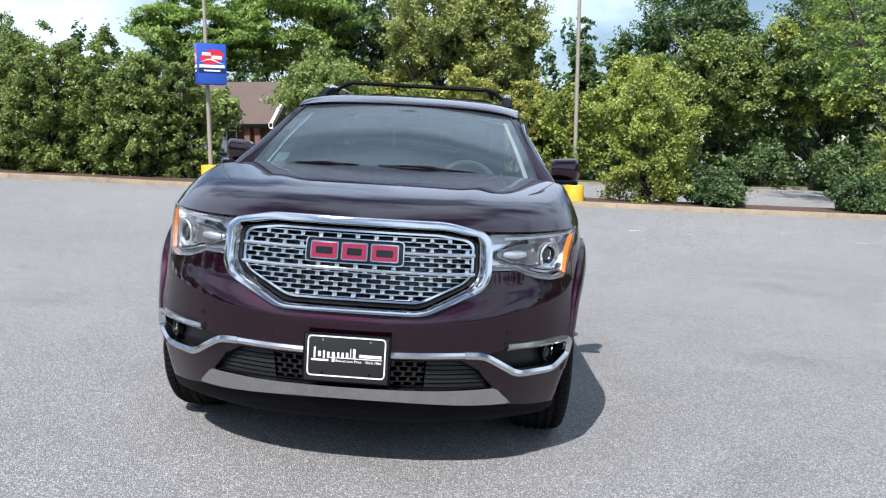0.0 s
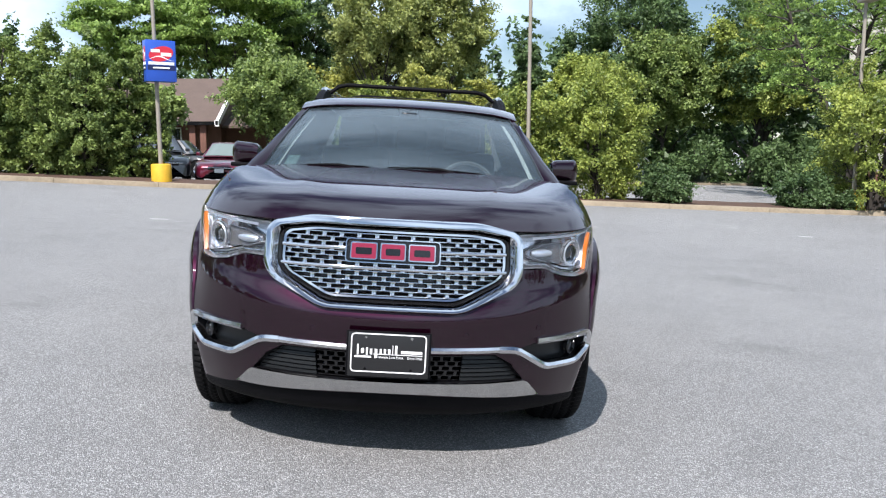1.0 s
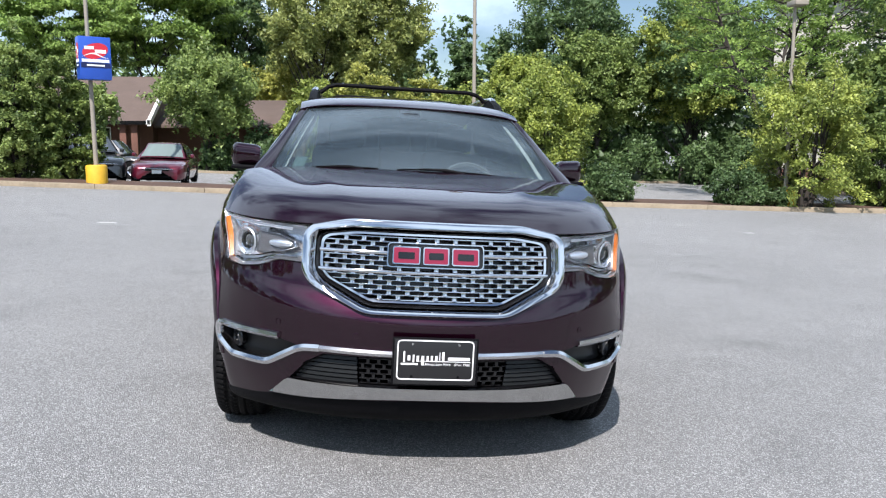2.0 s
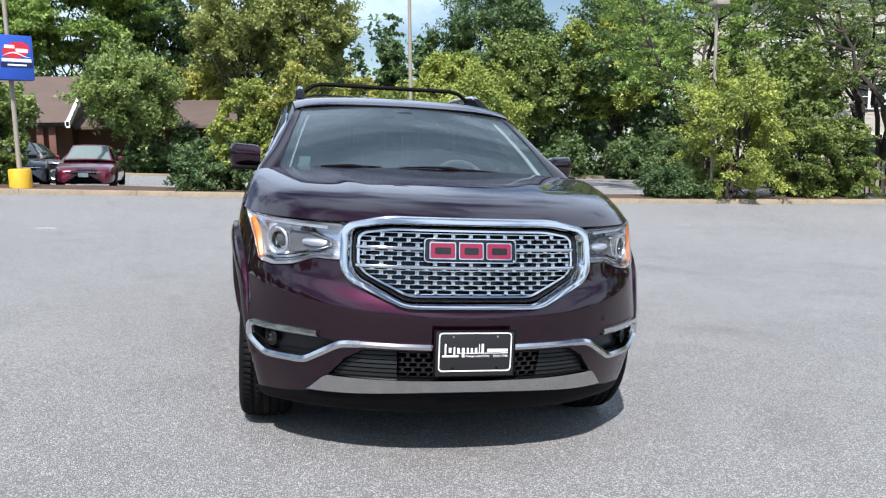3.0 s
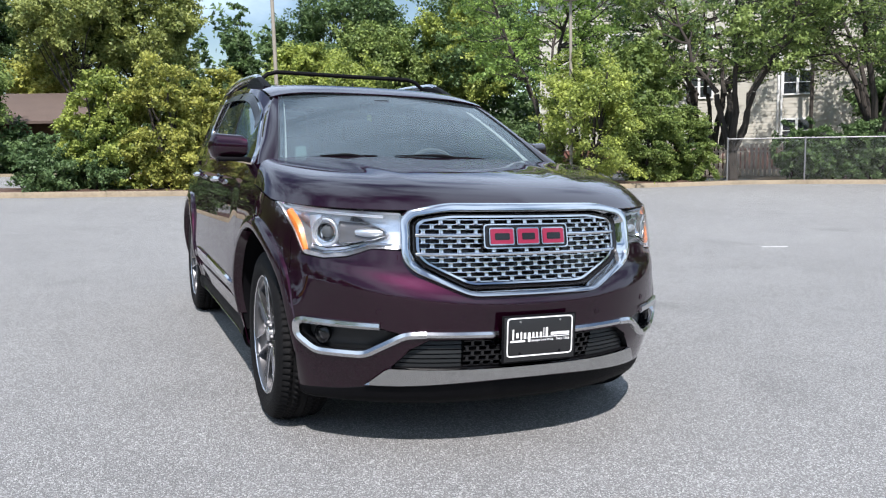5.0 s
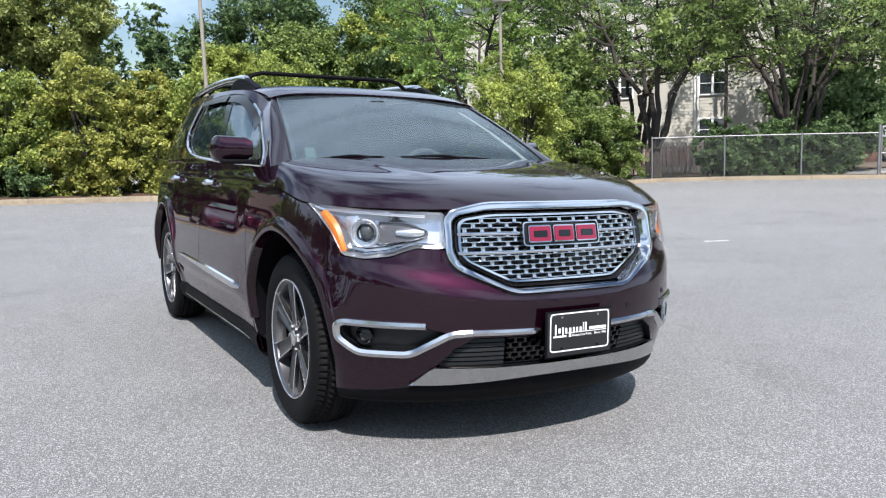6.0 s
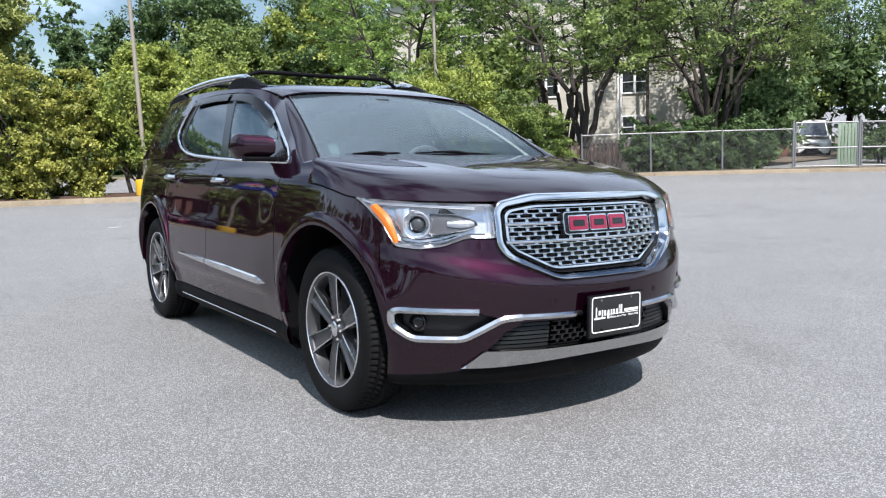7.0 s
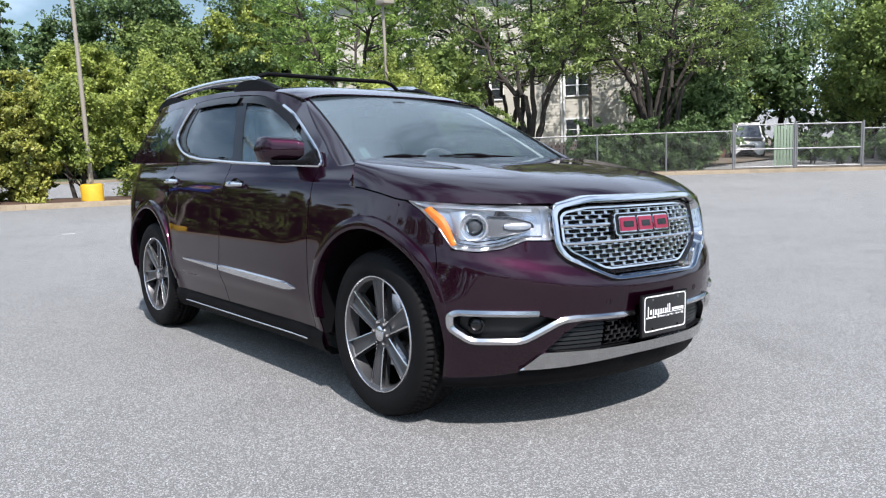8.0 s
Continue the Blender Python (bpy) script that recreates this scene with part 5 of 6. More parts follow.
for x in (-0.38, 0.38):
    seat_at(x, 1.45, 0.52)
seat_at(0.0, 2.35, 1.3)
bm = bmesh.new()
box(bm, -0.11, 0.11, 1.12, 1.14, 1.445, 1.505, 0.01)
part("rear_view_mirror", bm, GLOSS_BLACK, suv)
bm = bmesh.new()
box(bm, -0.05, 0.05, 1.04, 1.10, 1.485, 1.53, 0.012)
part("camera_pod", bm, GLOSS_BLACK, suv)

# ---------------------------------------------------------------- behind the car park
POLE = material("weathered pole paint", (0.25, 0.225, 0.185), 0.7, vary=0.2, scale=3)
YELLOW = material("chipped yellow paint", (0.64, 0.38, 0.025), 0.6, vary=0.25, scale=5, bump=0.3, bump_scale=30)
SIGN_BLUE = material("blue sign sheet", (0.02, 0.08, 0.42), 0.4, vary=0.08, scale=3)
SIGN_NAVY = material("navy sign band", (0.006, 0.012, 0.07), 0.4)
SIGN_RED = material("red sign print", (0.55, 0.02, 0.04), 0.45)
SIDING = material("cream siding", (0.46, 0.44, 0.38), 0.7, vary=0.06, scale=1.5)
TRIM_WHITE = material("white trim paint", (0.78, 0.78, 0.76), 0.6, vary=0.04, scale=3)
BRICK = material("red-brown brick", (0.14, 0.065, 0.047), 0.85, vary=0.3, scale=2.0, bump=0.5, bump_scale=20)
SHINGLE = material("brown roof shingle", (0.105, 0.075, 0.062), 0.9, vary=0.25, scale=1.2, bump=0.5, bump_scale=14)
PANE = material("window pane", (0.03, 0.036, 0.042), 0.05, spec=0.5)
PANE.node_tree.nodes["Principled BSDF"].inputs["IOR"].default_value = 2.3
OLD_WOOD = material("weathered fence wood", (0.52, 0.43, 0.36), 0.85, vary=0.3, scale=4, bump=0.4, bump_scale=40, random=0.25)
GALVANISED = material("galvanised steel", (0.23, 0.235, 0.24), 0.5, metal=0.5, vary=0.1, scale=6)
SLAT_GREEN = material("faded green slats", (0.20, 0.27, 0.19), 0.7, vary=0.15, scale=2, random=0.15)
BOX_GREEN = material("utility green paint", (0.035, 0.055, 0.04), 0.6, vary=0.15, scale=2)
# pale base colour stands in for bright sky mirrored in the saloon's windscreen
SKY_GLASS = material("windscreen coloured like mirrored sky", (0.15, 0.19, 0.18), 0.08, coat=0.5)
CAR_RED = material("red metallic car paint", (0.11, 0.006, 0.022), 0.3, metal=0.4, coat=1.0)
CAR_DARK = material("charcoal car paint", (0.035, 0.037, 0.04), 0.3, metal=0.4, coat=1.0)
CAR_WHITE = material("white van paint", (0.75, 0.75, 0.74), 0.35, coat=0.6)
BARK = material("grey-brown bark", (0.038, 0.032, 0.027), 0.95, vary=0.35, scale=5, bump=1.0, bump_scale=18)
DIRT = material("bare earth", (0.14, 0.11, 0.08), 0.95, vary=0.35, scale=2, bump=0.8, bump_scale=18)


def verge():
    rows, bm = [], bmesh.new()
    for t in steps(50.5, 69.9, 0.6):
        p, d = kerb_line(t)
        n = Vector((-d.y, d.x))
        rows.append([bm.verts.new((*(p + n * o), ground_z(*(p + n * o)) + 0.13 - 0.03 * (o > 1) + 0.02 * noise.noise(Vector((*(p * 2), o))))) for o in (0.18, 0.6, 1.1, 1.7)])
    quads(bm, rows, flip=True)
    return bm


tagged(part("verge", verge(), DIRT), "bare earth strip between kerb and wire fence", "verge", kind="structure")
def far_line(x):
    """The driveway's far edge."""
    return 40.5 + 0.27 * max(-6.0, min(x, 23.0))


def lawn_point(x, k):
    y = far_line(x) + 0.15 + k
    return (x, y, ground_z(x, y) + 0.10 + 0.05 * noise.noise(Vector((x * 0.3, y * 0.3, 3))))


bm = sheet(lawn_point, steps(-60, 23, 1.0), steps(0, 34, 2.0))
tagged(part("lawn", bm, GRASS), "short green lawn beyond the driveway", "lawn", kind="structure")
bm = sheet(lambda x, y: (x, y, ground_z(x, y) + 0.06 + 0.05 * noise.noise(Vector((x * 0.3, y * 0.3, 3)))), steps(24.5, 75, 2.0), steps(19.5, 75, 2.0))
tagged(part("yard_earth", bm, DIRT), "shaded bare earth round the flats", "ground", kind="structure")


def far_kerb(x0, x1):
    bm = bmesh.new()
    rows = [[bm.verts.new((x, far_line(x) + o, ground_z(x, far_line(x)) + h)) for o, h in ((0, -0.05), (0.02, 0.12), (0.17, 0.13), (0.18, -0.05))] for x in steps(x0, x1, 1.0)]
    quads(bm, rows)
    return bm


tagged(part("far_kerb", far_kerb(-40, 23), KERB), "tan kerb on the far side of the driveway", "kerb", kind="structure")


# ---- lamp poles
def lamp_pole(x, y, height, lean_x=0.0, head=True):
    p = tagged(new("lamp_pole"), "tan car-park lamp pole set in a yellow concrete base", "lamp pole", "car-park lamp poles")
    g = ground_z(x, y) + (0.05 if abs(x - 3.44) < 0.1 else 0.12)
    p.location = (x, y, g)
    m = Matrix.Rotation(radians(lean_x), 4, "Y")
    part("pole", tube(bmesh.new(), [m @ Vector((0, 0, h)) for h in (0.3, 2.0, 4.0, height)], [0.068, 0.063, 0.057, 0.05], 14), POLE, p)
    bm = lathe(bmesh.new(), [(0.0, 0.56), (0.24, 0.56), (0.285, 0.545), (0.30, 0.51), (0.30, 0.02), (0.305, -0.15)], 28)
    part("base", bm, YELLOW, p, "chipped yellow round concrete base")
    if head:
        bm = bmesh.new()
        box(bm, -0.22, 0.22, -0.42, 0.14, height - 0.02, height + 0.14, 0.02, m)
        part("lamp_head", bm, POLE, p, "box lamp head")
    return p


lamp_pole(-7.77, 20.75, 7.6, -0.4)
lamp_pole(3.44, 20.75, 7.6, 0.4)
lamp_pole(13.72, 20.75, 6.35, 0.0)
for y in (3.5, 14.0):
    lamp_pole(-22.0, y, 7.6)

# ---- the blue box sign on the pole: its lettering is drawn as plain shapes
sign = tagged(new("pole_sign"), "blue box sign with red oval and white bands on pole", "sign")
sign.matrix_world = pose(-7.62, 20.60, 3.80, 0, 0, 31)
bm = bmesh.new()
box(bm, -0.43, 0.43, -0.20, 0.20, -0.60, 0.60, 0.015)
part("sign_box", bm, SIGN_BLUE, sign)
for face, wide in ((0, 0.40), (1, 0.17), (2, 0.17)):
    turn = Matrix.Rotation(radians((0, -90, 90)[face]), 4, "Z")
    depth = -0.204 if face == 0 else -0.434
    bm = bmesh.new()
    rim = [bm.verts.new(turn @ Vector((wide * 0.88 * math.cos(t), depth, 0.20 + 0.22 * math.sin(t) + 0.06 * math.cos(t)))) for t in (2 * math.pi * k / 32 for k in range(32))]
    bm.faces.new(rim[::-1])
    part("red_oval", bm, SIGN_RED, sign, smooth=False)
    bm = bmesh.new()
    for x0, x1, z0, z1 in ((-0.72, -0.08, 0.24, 0.33), (-0.02, 0.74, 0.14, 0.24)):
        box(bm, x0 * wide, x1 * wide, depth - 0.004, depth - 0.002, z0, z1, 0, turn)
    rows = []
    for dz in (0.0, 0.045):
        rows.append([bm.verts.new(turn @ Vector((wide * t, depth - 0.003, 0.06 + 0.05 * math.sin(t * 3.2 + 2.2) + dz * (1 - abs(t))))) for t in steps(-0.9, 0.9, 0.1)])
    quads(bm, rows)
    part("white_bars", bm, TRIM_WHITE, sign, smooth=False)
    bm = bmesh.new()
    box(bm, -wide * 0.93, wide * 0.93, depth - 0.004, depth - 0.001, -0.115, -0.03, 0, turn)
    part("white_band", bm, TRIM_WHITE, sign, smooth=False)
    bm = bmesh.new()
    box(bm, -wide, wide, depth - 0.004, depth - 0.001, -0.27, -0.135, 0, turn)
    part("navy_band", bm, SIGN_NAVY, sign, smooth=False)
    bm = bmesh.new()
    box(bm, -wide * 0.6, wide * 0.6, depth - 0.007, depth - 0.005, -0.225, -0.18, 0, turn)
    part("small_white_bar", bm, TRIM_WHITE, sign, smooth=False)


# ---- wire fence and gate
FENCE = [(20.8, 20.8), (22.95, 19.05), (25.15, 17.25), (27.3, 15.5), (29.3, 13.9), (31.5, 12.15), (33.8, 10.3), (36.1, 8.45), (38.4, 6.6)]


def wire(bm, p, q, h0, h1, gap):
    """Crossing diagonal wires between two posts."""
    d = q - p
    wide, high = Vector((d.x, d.y)).length, h1 - h0
    k = int((wide + high) / gap)
    for i in range(k):
        for lean in (1, -1):
            s0 = i * gap - high
            a, b = (s0, h0), (s0 + high, h1)
            if a[0] < 0:
                a = (0, h0 - s0)
            if b[0] > wide:
                b = (wide, h1 - (b[0] - wide))
            if a[0] >= b[0]:
                continue
            pts = []
            for s, h in (a, b):
                s = s if lean > 0 else wide - s
                pts.append(p + d * (s / wide) + Vector((0, 0, h)))
            tube(bm, pts, 0.0019, 3, cap=False)


fence = tagged(new("wire_fence"), "galvanised chain-link fence with steel posts along the kerb", "fence")
gate = tagged(new("wire_gate"), "double chain-link gate with steel frames, closed", "gate")
for i, (x, y) in enumerate(FENCE):
    tall = 1.95 if 3 <= i <= 5 else 1.68
    g = ground_z(x, y) + 0.1
    part("post", tube(bmesh.new(), [(x, y, g - 0.2), (x, y, g + tall)], 0.045 if 3 <= i <= 5 else 0.032, 10), GALVANISED, fence)
    if i:
        p, q = Vector((*FENCE[i - 1], ground_z(*FENCE[i - 1]) + 0.1)), Vector((x, y, g))
        is_gate = i in (4, 5)
        owner = gate if is_gate else fence
        top = 1.85 if is_gate else 1.62
        if is_gate:
            d = (q - p).normalized() * 0.08
            p, q = p + d, q - d
            for a, b in (((p, 0.12), (p, top)), ((q, 0.12), (q, top)), ((p, 0.12), (q, 0.12)), ((p, 0.85), (q, 0.85)), ((p, top), (q, top))):
                part("gate_bar", tube(bmesh.new(), [a[0] + Vector((0, 0, a[1])), b[0] + Vector((0, 0, b[1]))], 0.03, 8), GALVANISED, gate)
        else:
            part("top_rail", tube(bmesh.new(), [p + Vector((0, 0, top)), q + Vector((0, 0, top))], 0.024, 8), GALVANISED, fence)
        bm = bmesh.new()
        wire(bm, p, q, 0.06, top - 0.02, 0.10)
        part("wire_mesh", bm, GALVANISED, owner, "diamond wire mesh", smooth=False)


# ---- cream flats behind the trees
flats = tagged(new("apartment_building"), "cream lap-sided apartment building on a brick base behind trees", "building")
flats.matrix_world = pose(33.8, 31.1, -1.5, 0, 0, -47.8)


def siding(x0, x1, z0, z1, course, y=0.0):
    bm = bmesh.new()
    rows = []
    z = z0
    while z < z1:
        rows.append([bm.verts.new((x, y - 0.02, z)) for x in (x0, x1)])
        rows.append([bm.verts.new((x, y - 0.006, min(z1, z + course))) for x in (x0, x1)])
        z += course
    quads(bm, rows)
    return bm


bm = bmesh.new()
box(bm, -14, 9.6, 0.0, 14, 0.0, 11.0)
part("core_wall", bm, SIDING, flats)
part("siding", siding(0.25, 9.6, 1.35, 11.0, 0.2), SIDING, flats, "cream lap siding")
part("siding", siding(-14, -0.05, 1.35, 11.0, 0.2, 0.0), SIDING, flats)
bm = bmesh.new()
box(bm, -14.05, 9.65, -0.10, 0.0, 0.0, 1.32, 0.01)
part("brick_base", bm, BRICK, flats, "red-brown brick base")
for x in (-0.05, 0.12):
    bm = bmesh.new()
    box(bm, x, x + 0.12, -0.09, -0.03, 1.3, 11.0, 0.01)
    part("corner_board", bm, TRIM_WHITE, flats)
bm = bmesh.new()
box(bm, -14.6, 10.2, -0.8, 14.8, 11.0, 11.25, 0.03)
part("roof", bm, SHINGLE, flats)
for x in (-9.5, -5.0, 0.28, 5.4):
    for z in (1.55, 4.22, 6.9):
        w = new("window")
        w.parent = flats
        w.matrix_basis = pose(x, -0.05, z)
        for k in (0, 1):
            bm = bmesh.new()
            box(bm, k * 0.78, k * 0.78 + 0.64, -0.02, 0.02, 0.08, 1.30)
            part("pane", bm, PANE, w)
            bm = bmesh.new()
            box(bm, k * 0.78, k * 0.78 + 0.64, -0.045, -0.02, 0.67, 0.71)
            part("sash_bar", bm, TRIM_WHITE, w)
        bm = bmesh.new()
        for x0, x1, z0, z1 in ((-0.10, 0.0, 0.0, 1.4), (0.64, 0.78, 0.08, 1.3), (1.42, 1.52, 0.0, 1.4), (0.0, 1.42, 1.30, 1.40), (0.0, 1.42, 0.0, 0.08)):
            box(bm, x0, x1, -0.06, 0.02, z0, z1)
        part("window_frame", bm, TRIM_WHITE, w)

# ---- slim utility pole before the flats
upole = tagged(new("utility_pole"), "slim dark wooden utility pole in front of the flats", "pole")
upole.matrix_world = flats.matrix_world @ pose(1.72, -1.0, 0)
part("shaft", tube(bmesh.new(), [(0, 0, -0.5), (0, 0, 4.0), (0.02, 0, 8.4)], [0.11, 0.10, 0.085], 10), material("dark tarred wood", (0.05, 0.042, 0.036), 0.9, vary=0.3, scale=4), upole)
part("cross_arm", box(bmesh.new(), -0.6, 0.6, -0.06, 0.06, 7.7, 7.82, 0.01), OLD_WOOD, upole)

# ---- weathered wooden fence
wood = tagged(new("wood_fence"), "weathered brown vertical board fence", "fence")
for k in range(24):
    t = k / 24
    x, y = 24.4 + 3.4 * t, 26.9 - 3.2 * t
    bm = bmesh.new()
    box(bm, -0.066, 0.066, -0.012, 0.012, 0.0, 1.52 + 0.03 * math.sin(k * 7.3), 0.003, pose(x, y, ground_z(x, y), 0, 0, -43.3))
    part("board", bm, OLD_WOOD, wood)
for h in (0.35, 1.2):
    a, b = Vector((24.4, 26.95, ground_z(24.4, 26.9) + h)), Vector((27.8, 23.75, ground_z(27.8, 23.7) + h))
    part("rail", tube(bmesh.new(), [a, b], 0.035, 4), OLD_WOOD, wood)

# ---- green slatted screen beyond the gate
screen_box = tagged(new("bin_screen"), "faded green slatted bin screen beyond the gate", "screen")
for k in range(7):
    bm = bmesh.new()
    box(bm, -0.055, 0.055, -0.01, 0.01, 0.1, 1.85, 0.003, pose(30.9 + 0.085 * k, 15.65 - 0.10 * k, ground_z(30, 16), 0, 0, -50))
    part("slat", bm, SLAT_GREEN, screen_box)
part("frame", tube(bmesh.new(), [(30.85, 15.75, ground_z(30, 16) + 1.5), (31.5, 15.0, ground_z(31, 15) + 1.5)], 0.03, 6), GALVANISED, screen_box)

# ---- transformer box across the driveway
ubox = tagged(new("utility_box"), "dark green steel utility box on a pad", "utility box")
ubox.matrix_world = pose(18.4, 46.8, ground_z(18.4, 46.8) + 0.1, 0, 0, 6)
bm = bmesh.new()
box(bm, -0.62, 0.62, -0.5, 0.5, 0.08, 1.18, 0.03)
part("cabinet", bm, BOX_GREEN, ubox)
bm = bmesh.new()
box(bm, -0.60, -0.02, -0.52, -0.5, 0.14, 1.10, 0.006)
part("door", bm, BOX_GREEN, ubox)
bm = bmesh.new()
box(bm, 0.02, 0.60, -0.52, -0.5, 0.14, 1.10, 0.006)
part("door", bm, BOX_GREEN, ubox)
bm = bmesh.new()
box(bm, -0.75, 0.75, -0.65, 0.65, -0.1, 0.08, 0.01)
part("pad", bm, KERB, ubox)

# ---- brick house with brown roofs across the driveway
house = tagged(new("house"), "low brick house with brown shingle roofs and a porch", "house")
house.matrix_world = pose(0, 0, 0.35)
bm = bmesh.new()
box(bm, -22, -11.5, 43.4, 52, 0, 2.3)
part("wall", bm, BRICK, house)
bm = bmesh.new()
box(bm, -11.5, -2.6, 44.5, 52, 0, 2.2)
part("wall", bm, BRICK, house)


def gable_roof(x0, x1, y0, y1, eave, ridge):
    bm = bmesh.new()
    ym = (y0 + y1) / 2
    rows = []
    for y, z in ((y0, eave - 0.14), (y0, eave), (ym, ridge), (y1, eave), (y1, eave - 0.14)):
        rows.append([bm.verts.new((x, y, z)) for x in steps(x0, x1, 1.0)])
    quads(bm, rows)
    for i in (0, -1):
        bm.faces.new([r[i] for r in rows])
    return bm


part("roof", gable_roof(-22.6, -11.3, 41.4, 52.6, 2.30, 5.1), SHINGLE, house, "brown shingle roof")
part("roof", gable_roof(-11.3, -2.0, 42.9, 52.6, 2.10, 3.75), SHINGLE, house, "brown shingle roof")
bm = bmesh.new()
box(bm, -11.35, -11.15, 41.35, 41.55, 2.1, 2.35)
rows = [[bm.verts.new((x, y, z)) for x in (-11.30, -11.12)] for y, z in ((41.35, 2.02), (41.35, 2.34), (47.0, 5.2), (47.0, 4.9))]
quads(bm, rows, close=False)
bm.faces.new([r[0] for r in rows])
bm.faces.new([r[1] for r in rows])
part("rake_board", bm, TRIM_WHITE, house, "white gable edge board")
bm = bmesh.new()
box(bm, -22.6, -11.3, 41.36, 41.42, 2.10, 2.30)
part("gutter", bm, GLOSS_BLACK, house)
for x in (-17.2, -12.7, -12.1):
    bm = bmesh.new()
    box(bm, x - 0.17, x + 0.17, 41.7, 42.04, 0, 2.2, 0.01)
    part("porch_column", bm, BRICK, house)
for x in (-20.5, -18.4, -16.0, -14.4):
    w = new("window")
    w.parent = house
    y = 43.36 if x < -11.5 else 44.46
    bm = bmesh.new()
    box(bm, x - 0.55, x + 0.55, y - 0.02, y + 0.06, 0.75, 1.95)
    part("pane", bm, PANE, w)
    bm = bmesh.new()
    for a in (-0.62, -0.03, 0.56):
        box(bm, x + a, x + a + 0.06, y - 0.05, y, 0.72, 2.0)
    box(bm, x - 0.62, x + 0.62, y - 0.05, y, 1.95, 2.02)
    box(bm, x - 0.66, x + 0.66, y - 0.09, y, 0.66, 0.73)
    part("window_frame", bm, TRIM_WHITE, w)


# ---- parked cars
def parked_car(name, label, m, paint, length, width, height, style, front_glass=None):
    """A whole small car from lengthwise profiles; style: 0 saloon, 1 estate or SUV, 2 van."""
    c = tagged(new(name), label, "car", "parked cars")
    c.matrix_world = m
    L, Wd = length, width / 2
    hood_h = (0.86, 1.0, 1.05)[style] * height / (1.46, 1.7, 2.0)[style]
    belt_h = hood_h + 0.08
    plan = spline((0.0, 0.70), (0.03 * L, 0.84), (0.08 * L, 0.94), (0.2 * L, 1.0), (0.8 * L, 1.0), (0.93 * L, 0.95), (L, 0.82))
    nose_top = spline((0.0, hood_h * 0.66), (0.02 * L, hood_h * 0.78), (0.10 * L, hood_h * 0.89), (0.26 * L, hood_h), (0.5 * L, belt_h), (0.85 * L, belt_h + 0.02), (0.97 * L, belt_h), (L, belt_h * 0.75))

    def lower(y, k):
        top = nose_top(y)
        zz = (0.22, 0.24, 0.42 * top / 0.9, 0.62 * top / 0.9, 0.83 * top, 0.94 * top, 0.995 * top, top + 0.02)[k]
        x = (0.90, 0.95, 1.0, 1.0, 0.985, 0.95, 0.86, 0.0)[k] * Wd * plan(y)
        return x, zz
    hubs = (0.185 * L, 0.79 * L)
    r_w = 0.33 if style == 0 else 0.37
    for s in (-1, 1):
        bm = bmesh.new()
        rows = []
        for k in range(8):
            row = []
            for y in steps(0.0, L, 0.06):
                x, z = lower(y, k)
                for h in hubs:
                    d = r_w + 0.05
                    if abs(y - h) < d and z < r_w + math.sqrt(d * d - (y - h) ** 2):
                        z = r_w + math.sqrt(d * d - (y - h) ** 2) + 0.001 * k
                row.append(bm.verts.new((s * x, y, z)))
            rows.append(row)
        quads(bm, rows)
        for i in (0, -1):
            bm.faces.new([r[i] for r in rows])
        bmesh.ops.recalc_face_normals(bm, faces=bm.faces)
        part("body_side", bm, paint, c)
    a0, a1, b1, b0 = ((0.27, 0.42, 0.72, 0.90), (0.26, 0.38, 0.90, 0.97), (0.10, 0.24, 0.97, 0.99))[style]
    z0, z1 = belt_h, height
    pts = ((a0, z0, 0.84), (a1, z1 - 0.03, 0.60), ((a1 + b1) / 2, z1, 0.60), (b1, z1 - 0.05, 0.60), (b0, z0 + 0.02, 0.82))
    bm = bmesh.new()
    rows = []
    for (f0, z0_, w0), (f1, z1_, w1) in zip(pts, pts[1:]):
        for t in (0.0, 0.5):
            f, z, hw = f0 + (f1 - f0) * t, z0_ + (z1_ - z0_) * t, w0 + (w1 - w0) * t
            rows.append([bm.verts.new((u * Wd * hw if abs(u) <= 1 else math.copysign(0.885, u) * Wd, f * L - 0.05 * (1 - min(1, u * u)) * (f < 0.5), (z - 0.03 * abs(u) ** 3) if abs(u) <= 1 else z0 - 0.03)) for u in (-2, -1, -0.8, -0.4, 0, 0.4, 0.8, 1, 2)])
    quads(bm, rows)
    part("cabin", bm, paint, c)
    for name_, i, j in (("windscreen", 0, 1), ("rear_window", 3, 4)):
        bm = bmesh.new()
        rows = []
        for t in (0.06, 0.35, 0.65, 0.93):
            f, z, hw = (pts[i][q] + (pts[j][q] - pts[i][q]) * t for q in range(3))
            rows.append([bm.verts.new((u * hw * Wd * 0.93, f * L - 0.05 * (1 - u * u) - (0.012 if i == 0 else -0.012), z - 0.03 * abs(u) ** 3 + 0.012)) for u in steps(-1, 1, 0.2)])
        quads(bm, rows)
        part(name_, bm, (front_glass or PANE) if i == 0 else PANE, c)
    for s in (-1, 1):
        for f0, f1, g0, g1 in ((a0 + 0.035, (a0 + b0) / 2 - 0.008, a1 + 0.012, (a1 + b1) / 2 - 0.008), ((a0 + b0) / 2 + 0.008, b0 - 0.05, (a1 + b1) / 2 + 0.008, b1 - 0.012)):
            bm = bmesh.new()
            low = [bm.verts.new((s * (0.885 * Wd + 0.008), f * L, z0 + 0.02)) for f in (f0, (f0 + f1) / 2, f1)]
            high = [bm.verts.new((s * (0.62 * Wd + 0.03), f * L, z1 - 0.09)) for f in (g0, (g0 + g1) / 2, g1)]
            quads(bm, [low, high])
            part("side_window", bm, PANE, c)
        bm = bmesh.new()
        rows = []
